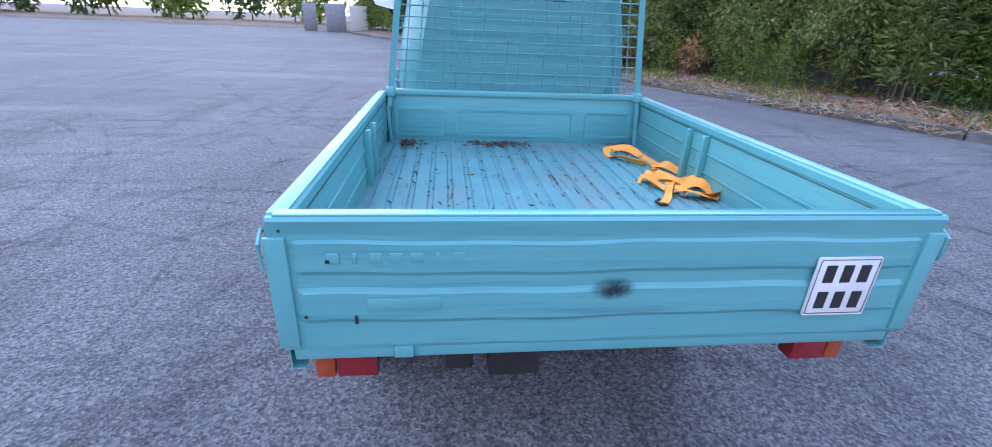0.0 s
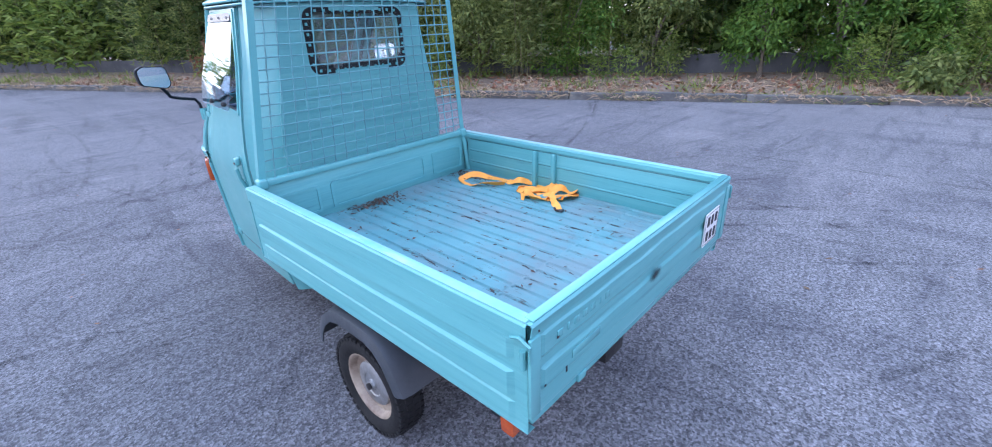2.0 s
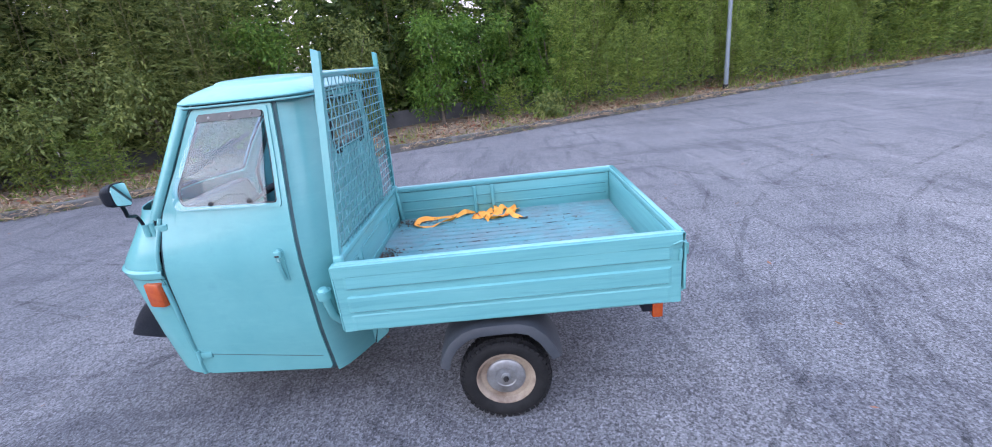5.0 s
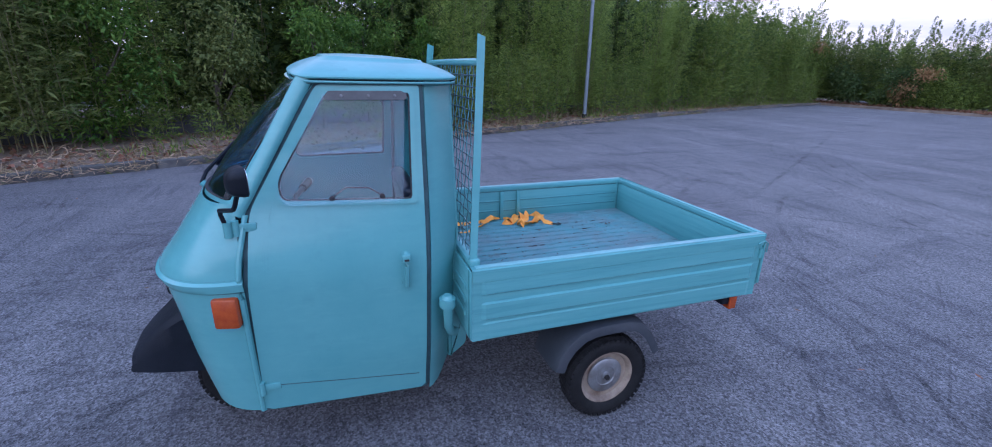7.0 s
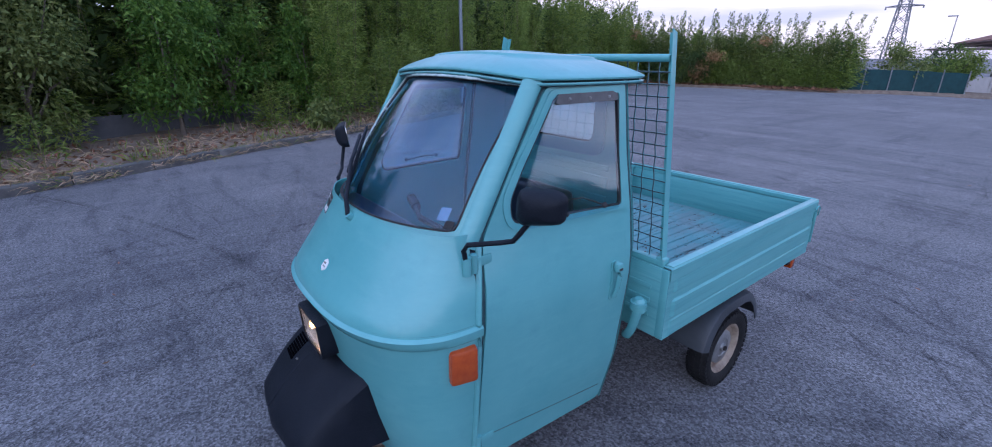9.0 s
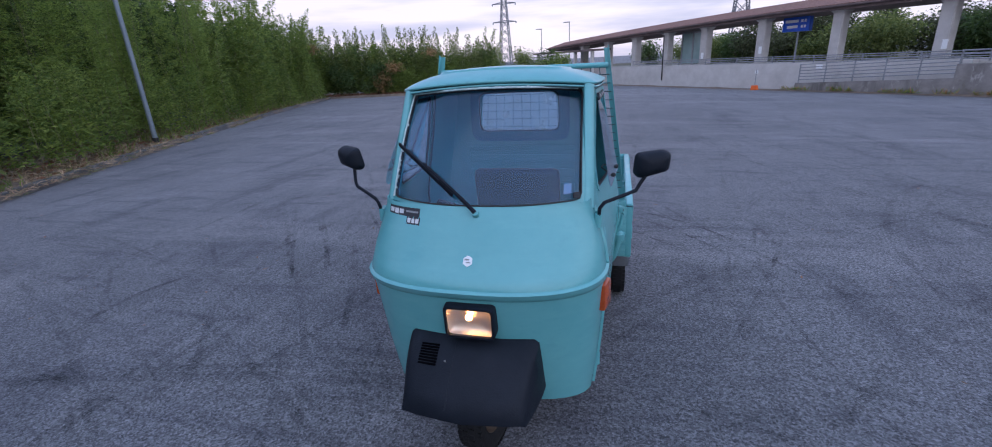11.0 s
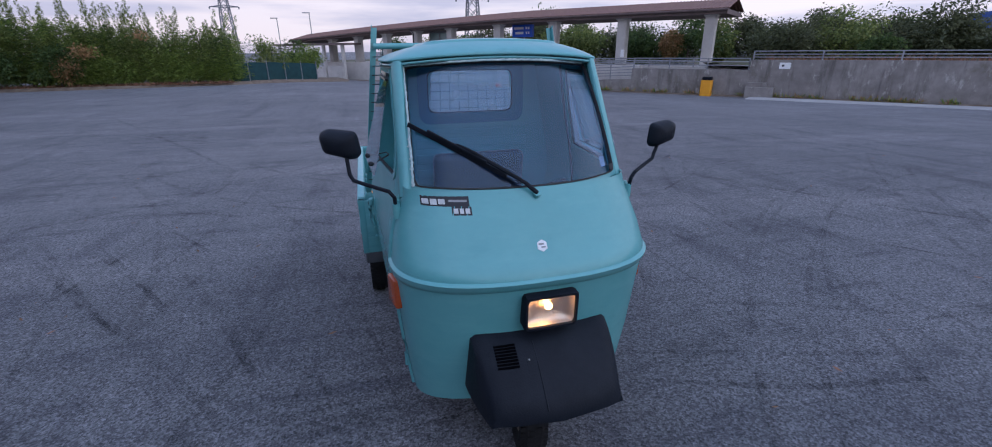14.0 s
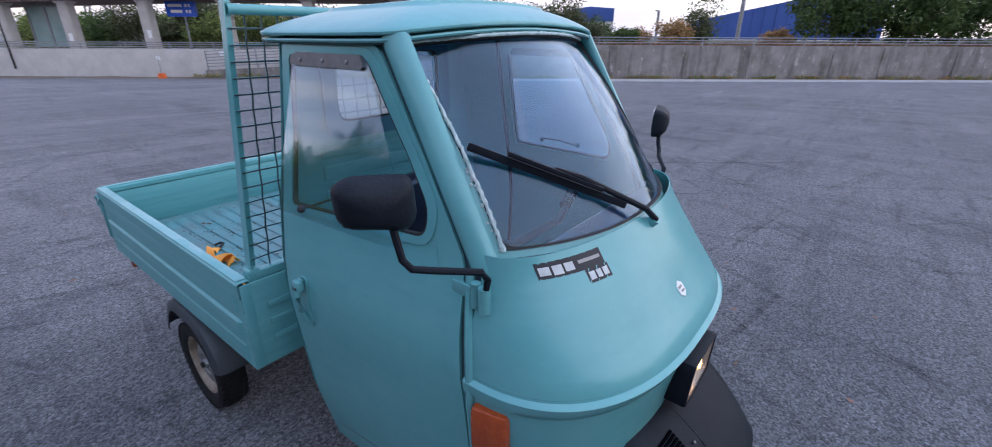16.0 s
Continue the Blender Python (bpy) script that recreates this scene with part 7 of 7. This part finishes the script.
# tiles: half-round rows running down the near slope
bm = bmesh.new()
rows = []
ns = 420
for i in range(ns + 1):
    s = -12.1 + 30.25 * i / ns
    h = 0.035 * abs(math.sin(i * math.pi / 2)) if i % 2 else 0.0
    rows.append([W(s, q - fall(s), o) for q, o in ((3.05, 0.95), (3.06 + h, 0.93), (3.50 + h, 2.7), (3.06 + h, 4.5))])
loft(bm, rows, False)
part("tiled_roof", bm, TILE, cw, "brown clay tile roof", smooth=False)
part("downpipe", tube([W(0.92, 0.05, 0.85), W(0.92, 2.5, 0.85), W(0.75, 2.66, 0.9), W(0.5, 2.74, 1.0)], 0.05, 8), DARKSTEEL, cw)
for s, z in ((13.75, 1.35), (6.7, 1.45), (3.3, 1.3)):
    part("notice", slab([s - 0.08, s + 0.08], z - 0.14, z + 0.18, 1.33, 1.35), WHITEP, cw, "white paper notice", smooth=False)
# glazed shelter under the walkway
sh = thing("glass_shelter", "glazed waiting shelter with pale metal frame under the walkway", "shelter")
for s in (0.9, 1.7, 2.5):
    part("frame_bar", slab([s - 0.04, s + 0.04], 0.86, 2.6, 2.3, 2.4), RAIL, sh)
part("frame_bar", slab([0.86, 2.54], 2.55, 2.65, 2.3, 2.4), RAIL, sh)
part("glass_pane", slab([0.94, 2.46], 0.9, 2.55, 2.34, 2.36), mat("pale_green_glass", (0.30, 0.40, 0.39), 0.15, col2=(0.22, 0.32, 0.31), scale=1.0), sh)
# low hut and canopy at the walkway's far end
hut = thing("small_station_shelter", "low shelter with a flat dark roof at the walkway's end", "shelter")
part("flat_roof", slab([-12.4, -4.5], 1.95, 2.07, -0.2, 1.4), BROWNBEAM, hut)
for s in (-12, -9.2, -6.8, -4.8):
    part("post", slab([s - 0.09, s + 0.09], GB, 1.96, 0.0, 0.18), PALECON, hut)
for a, b in ((-9.0, -7.0), (-6.6, -5.0)):
    part("panel", slab([a, b], GB, 0.62, 0.05, 0.13), PALECON, hut)

# signs and small things by the wall
bs = thing("blue_road_sign", "blue illuminated board with white bars on a pole", "sign")
part("pole", tube([W(7.75, 0.5, 2.4), W(7.75, 2.3, 2.4)], 0.06, 8), RAIL, bs)
bd = part("board", slab([7.05, 8.3], 2.2, 2.82, 2.28, 2.5), SIGNBLUE, bs, smooth=False)
for z, a, b in ((2.64, 7.16, 7.78), (2.64, 7.9, 8.0), (2.64, 8.06, 8.14), (2.40, 7.26, 7.76), (2.40, 7.92, 8.0), (2.40, 8.06, 8.14)):
    part("letter_bar", slab([a, b], z - 0.055, z + 0.065, 2.26, 2.275), WHITEP, bd, smooth=False)
ws_ = thing("wall_notice", "small white notice board on the retaining wall", "sign")
part("board", slab([20.32, 20.68], 0.82, 1.04, 0.005, 0.045), WHITEP, ws_, smooth=False)
part("mark", slab([20.40, 20.48], 0.90, 0.97, -0.003, 0.004), INK, ws_, smooth=False)
wr_ = thing("wall_notice", "small white notice board on the platform wall", "sign")
part("board", slab([9.75, 10.0], 0.62, 0.78, 0.86, 0.895), WHITEP, wr_, smooth=False)
bp = W(17.95, 0.0, -0.28)
yn = thing("yellow_bin", "yellow plastic litter bin with a black hooded top", "bin", (bp.x, bp.y, ground_z(bp.x, bp.y)), math.degrees(math.atan2(WD.y, WD.x)))
part("body", prism(rounded([(-0.28, -0.24), (0.28, -0.24), (0.28, 0.24), (-0.28, 0.24)], 0.06), "z", 0.0, 0.86, 0.015), YELLOW, yn)
part("hood", prism(rounded([(-0.25, -0.21), (0.25, -0.21), (0.25, 0.21), (-0.25, 0.21)], 0.08), "z", 0.862, 1.04, 0.03), BLACKPL, yn)
op = W(7.75, 0.0, -0.15)
oc = thing("orange_stand", "small orange plastic stand with a pole and notice", "stand", (op.x, op.y, ground_z(op.x, op.y)), math.degrees(math.atan2(WD.y, WD.x)))
part("foot", prism(rounded([(-0.2, 0.0), (0.2, 0.0), (0.14, 0.30), (-0.14, 0.30)], 0.03), "y", -0.14, 0.14, 0.02), ORANGEPL, oc)
part("pole", tube([(0, 0, 0.28), (0, 0, 1.25)], 0.02, 8), RAIL, oc)
part("notice", box((0, 0.025, 1.13), (0.22, 0.012, 0.22), 0.003), WHITEP, oc)

# ---- behind the wall: bank, trees, buildings, pylons ----
bm = bmesh.new()
loft(bm, [[W(s, 0.75 + h + 0.25 * noise.noise(Vector((s * 0.4, o, 0))), o) for o, h in ((0.42, 0.15), (1.4, 0.25), (4.7, 0.3), (9, 0.35), (16, 0.35), (40, 0.3))] for s in np.linspace(17.5, 72, 50)], False)
tagged(obj("bank", bm, BANK, smooth=True), "brown weedy bank above the retaining wall", "bank", kind="structure")
bm = bmesh.new()
loft(bm, [[W(s, h, o) for o, h in ((4.6, 0.6), (9, 0.6), (40, 0.6))] for s in np.linspace(-25, 17.6, 12)], False)
tagged(obj("rear_ground", bm, BANK), "weedy ground behind the walkway", "ground", kind="structure")
rt = random.Random(17)
TREE = "green tree behind the far wall"
tid = 200
for s in np.arange(2.0, 26.0, 0.9):
    p = W(s + rt.uniform(-0.4, 0.4), 0.6, rt.uniform(6.5, 10))
    shrub((p.x, p.y, p.z - ground_z(p.x, p.y)), rt.uniform(1.4, 2.1), rt.uniform(1.2, 1.75), 3600, 0.21, 0.095, rt.choice((DARKLEAF, HAZELEAF, HAZELEAF, OLIVE)), "bank_tree", TREE, tid)
    tid += 1
for s, o, rx, rz, m in ((20.2, 5, 1.4, 1.1, HAZELEAF), (22.0, 9, 1.8, 1.4, HAZELEAF), (23.5, 11, 1.8, 1.5, HAZELEAF), (26.2, 10, 1.7, 1.2, HAZELEAF), (28.0, 10, 1.5, 1.0, DARKLEAF), (30.0, 9, 1.2, 0.6, TANLEAF), (32.2, 8, 1.0, 0.6, BROADLEAF), (37.0, 6, 1.0, 0.55, TANLEAF), (14.6, 6, 0.9, 0.95, TANLEAF), (19.5, 8, 1.6, 1.3, HAZELEAF), (21.2, 7, 1.5, 1.3, HAZELEAF), (23.4, 5, 1.0, 0.65, DARKLEAF), (24.0, 8, 1.5, 1.2, HAZELEAF), (25.4, 8, 1.3, 1.2, HAZELEAF), (27, 7.5, 1.3, 0.9, HAZELEAF), (28.6, 6.0, 0.9, 0.6, DARKLEAF), (31.2, 5.5, 1.3, 0.9, TANLEAF), (32.6, 6, 1.2, 1.15, HAZELEAF)):
    p = W(s, 0.9, o)
    shrub((p.x, p.y, p.z - ground_z(p.x, p.y)), rx, rz, 2800, 0.19, 0.085, m, "bank_tree", TREE if m not in (TANLEAF,) else "bare-looking brown shrub on the bank", tid)
    tid += 1
# close dark trees over the far stretch of the wall
for s in np.arange(38.6, 62, 1.35):
    p = W(s, 0.9, rt.uniform(3.5, 6.5))
    shrub((p.x, p.y, p.z - ground_z(p.x, p.y)), rt.uniform(1.9, 2.5), rt.uniform(1.9, 2.6), 4200, 0.24, 0.12, DARKLEAF, "bank_tree", "dense dark green tree on the bank", tid)
    tid += 1
for s in np.arange(-9.0, 3.0, 1.3):
    p = W(s, 0.6, rt.uniform(9, 13))
    shrub((p.x, p.y, p.z - ground_z(p.x, p.y)), rt.uniform(1.5, 2.0), rt.uniform(1.0, 1.5), 2600, 0.24, 0.10, rt.choice((OLIVE, BAMBOO, DARKLEAF)), "bank_tree", "green tree beyond the covered walkway", tid)
    tid += 1
# brown weeds along the wall top
nb = 9000
s_ = rnd.uniform(19.5, 60, nb)
o_ = 0.6 + rnd.rand(nb) * 4
b = np.array([W(a, 0.85, c) for a, c in zip(s_, o_)])
d = unit(np.stack([rnd.randn(nb) * 0.4, rnd.randn(nb) * 0.4, 0.6 + rnd.rand(nb)], 1))
tagged(new("bank_weeds", blades("bank_weeds", b, d, 0.3 + 0.5 * rnd.rand(nb), 0.03 + 0.05 * rnd.rand(nb), DEADLEAF, "", "", rnd, 0.1)), "tall brown weeds on the bank", "weeds", kind="stuff")
# thin leafless-looking trees further back
for k, (s, o) in enumerate(((5.2, 9), (4.2, 11), (11, 12), (14.5, 12), (16.0, 10), (34.2, 9))):
    p = W(s, 0.6, o)
    shrub((p.x, p.y, p.z - ground_z(p.x, p.y)), 1.5, 2.4, 420, 0.24, 0.12, DARKLEAF, "thin_tree", "thin sparse tree behind the walkway", 300 + k, True, 14)


def at(az, dist, el=0.0):
    a, e_ = radians(az), radians(el)
    return E0 + Vector((math.cos(a) * dist, math.sin(a) * dist, math.tan(e_) * dist))


def hall(name, az0, az1, dist, zt0, zt1, zm, zb, label, ridge=None):
    a, b = at(az0, dist), at(az1, dist)
    n_ = Vector((a.x - E0.x, a.y - E0.y, 0)).normalized() * 18
    e = thing(name, label, "building")
    for nm, lo0, lo1, hi0, hi1, m in (("upper_wall", zm, zm, zt0, zt1, BLUE), ("lower_wall", zb, zb, zm, zm, OFFWHITE)):
        bm = bmesh.new()
        rows = []
        for t in np.linspace(0, 1, 15):
            p = a.lerp(b, t)
            top_ = hi0 + (hi1 - hi0) * t + (ridge * (1 - abs(2 * t - 1)) if ridge and nm == "upper_wall" else 0)
            rows.append([Vector((p.x, p.y, lo0)), Vector((p.x, p.y, top_)), Vector((p.x, p.y, top_)) + n_, Vector((p.x, p.y, lo0)) + n_])
        loft(bm, rows)
        bmesh.ops.recalc_face_normals(bm, faces=bm.faces[:])
        w_ = part(nm, bm, m, e, smooth=False)
        if nm == "upper_wall":
            for t in np.linspace(0.03, 0.97, 16):
                p = a.lerp(b, t)
                part("cladding_rib", tube([Vector((p.x, p.y, lo0 + 0.05)) - n_ * 0.003, Vector((p.x, p.y, hi0 + (hi1 - hi0) * t - 0.05)) - n_ * 0.003], 0.06, 4), BLUE, w_, smooth=False)


hall("industrial_hall", -148.2, -153.6, 95, 5.55, 5.9, 3.7, 0.5, "distant blue and off-white industrial hall", 0.5)
hall("industrial_hall", -161.5, -178, 75, 3.25, 7.6, 1.0, 0.5, "large blue industrial hall with a sloping roofline")
for az, dist, h, r in ((-85.1, 70, 6.2, 0.07), (-81.9, 75, 5.8, 0.07), (-118, 60, 5.2, 0.07), (-165.7, 52, 7.0, 0.22), (178, 50, 8.5, 0.35), (-157.8, 60, 4.0, 0.2)):
    p = at(az, dist)
    e = thing("street_lamp", "grey street lamp pole behind the lot", "street lamp", (p.x, p.y, -0.6))
    part("pole", tube([(0, 0, 0), (0, 0, h + 0.6)], r, 8, r * 0.7), RAIL, e)
    part("lamp_head", box((0.35, 0, h + 0.6), (0.9, 0.25, 0.12), 0.04), RAIL, e)


def pylon(c, h, w, label):
    """Lattice mast: four legs, bracing and three pairs of arms."""
    e = thing("lattice_pylon", label, "pylon", c)
    T = mat("pylon_steel", (0.22, 0.22, 0.24), 0.6, 0.3, col2=(0.17, 0.17, 0.19), scale=2)
    wd = lambda z: w * (1 - 0.86 * z / h)
    bm = bmesh.new()
    r = w * 0.03
    lv = np.linspace(0, h, 12)
    for sx, sy in ((-1, -1), (1, -1), (1, 1), (-1, 1)):
        add_tube(bm, [(sx * wd(z) / 2, sy * wd(z) / 2, z) for z in (0, h / 2, h)], r * 1.3, 4)
    for z0, z1 in zip(lv, lv[1:]):
        for k in range(4):
            c_ = [(-1, -1), (1, -1), (1, 1), (-1, 1)]
            a_, b_ = c_[k], c_[(k + 1) % 4]
            add_tube(bm, [(a_[0] * wd(z0) / 2, a_[1] * wd(z0) / 2, z0), (b_[0] * wd(z1) / 2, b_[1] * wd(z1) / 2, z1)], r * 0.7, 3)
            add_tube(bm, [(b_[0] * wd(z0) / 2, b_[1] * wd(z0) / 2, z0), (a_[0] * wd(z1) / 2, a_[1] * wd(z1) / 2, z1)], r * 0.7, 3)
    part("mast", bm, T, e, smooth=False)
    for z in (h * 0.52, h * 0.72, h * 0.92):
        bm = bmesh.new()
        L = w * 0.95
        for s in (-1, 1):
            add_tube(bm, [(0, 0, z + w * 0.12), (s * L, 0, z)], r, 4)
            add_tube(bm, [(0, 0, z - w * 0.02), (s * L, 0, z)], r, 4)
            add_tube(bm, [(s * L, 0, z), (s * L, 0, z - w * 0.15)], r * 1.5, 4)
        part("arm", bm, T, e, smooth=False)


p = at(-77.4, 190)
pylon((p.x, p.y, -1), 31.5, 4.6, "tall steel lattice power pylon far behind the hedge")
p = at(-102.6, 62)
pylon((p.x, p.y, -0.5), 15, 2.1, "steel lattice mast behind the covered walkway")

# ---- ahead of the truck: far end of the lot ----
bm = bmesh.new()
loft(bm, [[(x + 0.3 * math.sin(x), y, ground_z(x, y) + h) for y, h in ((44, 0.01), (44.6, 0.14), (52, 0.3), (80, 0.6))] for x in np.linspace(-60, -8, 30)], False)
tagged(obj("front_verge", bm, DRYSOIL, smooth=True), "dry grass verge at the front end of the lot", "verge", kind="structure")
for i, (x, y, sx, sz, m, lab) in enumerate(((-8.2, 37.5, 1.4, 1.9, RAIL, "grey metal cabinet at the lot's edge"), (-6.5, 37.0, 1.2, 1.8, OFFWHITE, "pale metal cabinet at the lot's edge"), (-10.2, 38.2, 0.9, 1.9, RAIL, "grey metal cabinet at the lot's edge"))):
    e = thing("metal_cabinet", lab, "cabinet", (x, y, ground_z(x, y)), 12)
    part("body", box((0, 0, sz / 2), (sx, 0.8, sz), 0.03), m, e)
    part("door", box((0, -0.41, sz / 2), (sx * 0.86, 0.02, sz * 0.86), 0.008), m, e)
for i, x in enumerate(np.linspace(-58, -12, 13)):
    shrub((x + rt.uniform(-1, 1), 50 + rt.uniform(0, 5), 0.2), 2.4, 2.3, 700, 0.6, 0.3, rt.choice((DARKLEAF, BAMBOO)), "far_tree", "green tree beyond the front end of the lot", 400 + i)
# left side of the lot beyond the retaining wall's end
for i, a in enumerate(np.linspace(172, 130, 9)):
    p = at(a, 62 + rt.uniform(-3, 6))
    shrub((p.x, p.y, 0.1), 2.6, 2.6, 700, 0.7, 0.35, rt.choice((DARKLEAF, BAMBOO)), "far_tree", "green tree beyond the side of the lot", 430 + i)
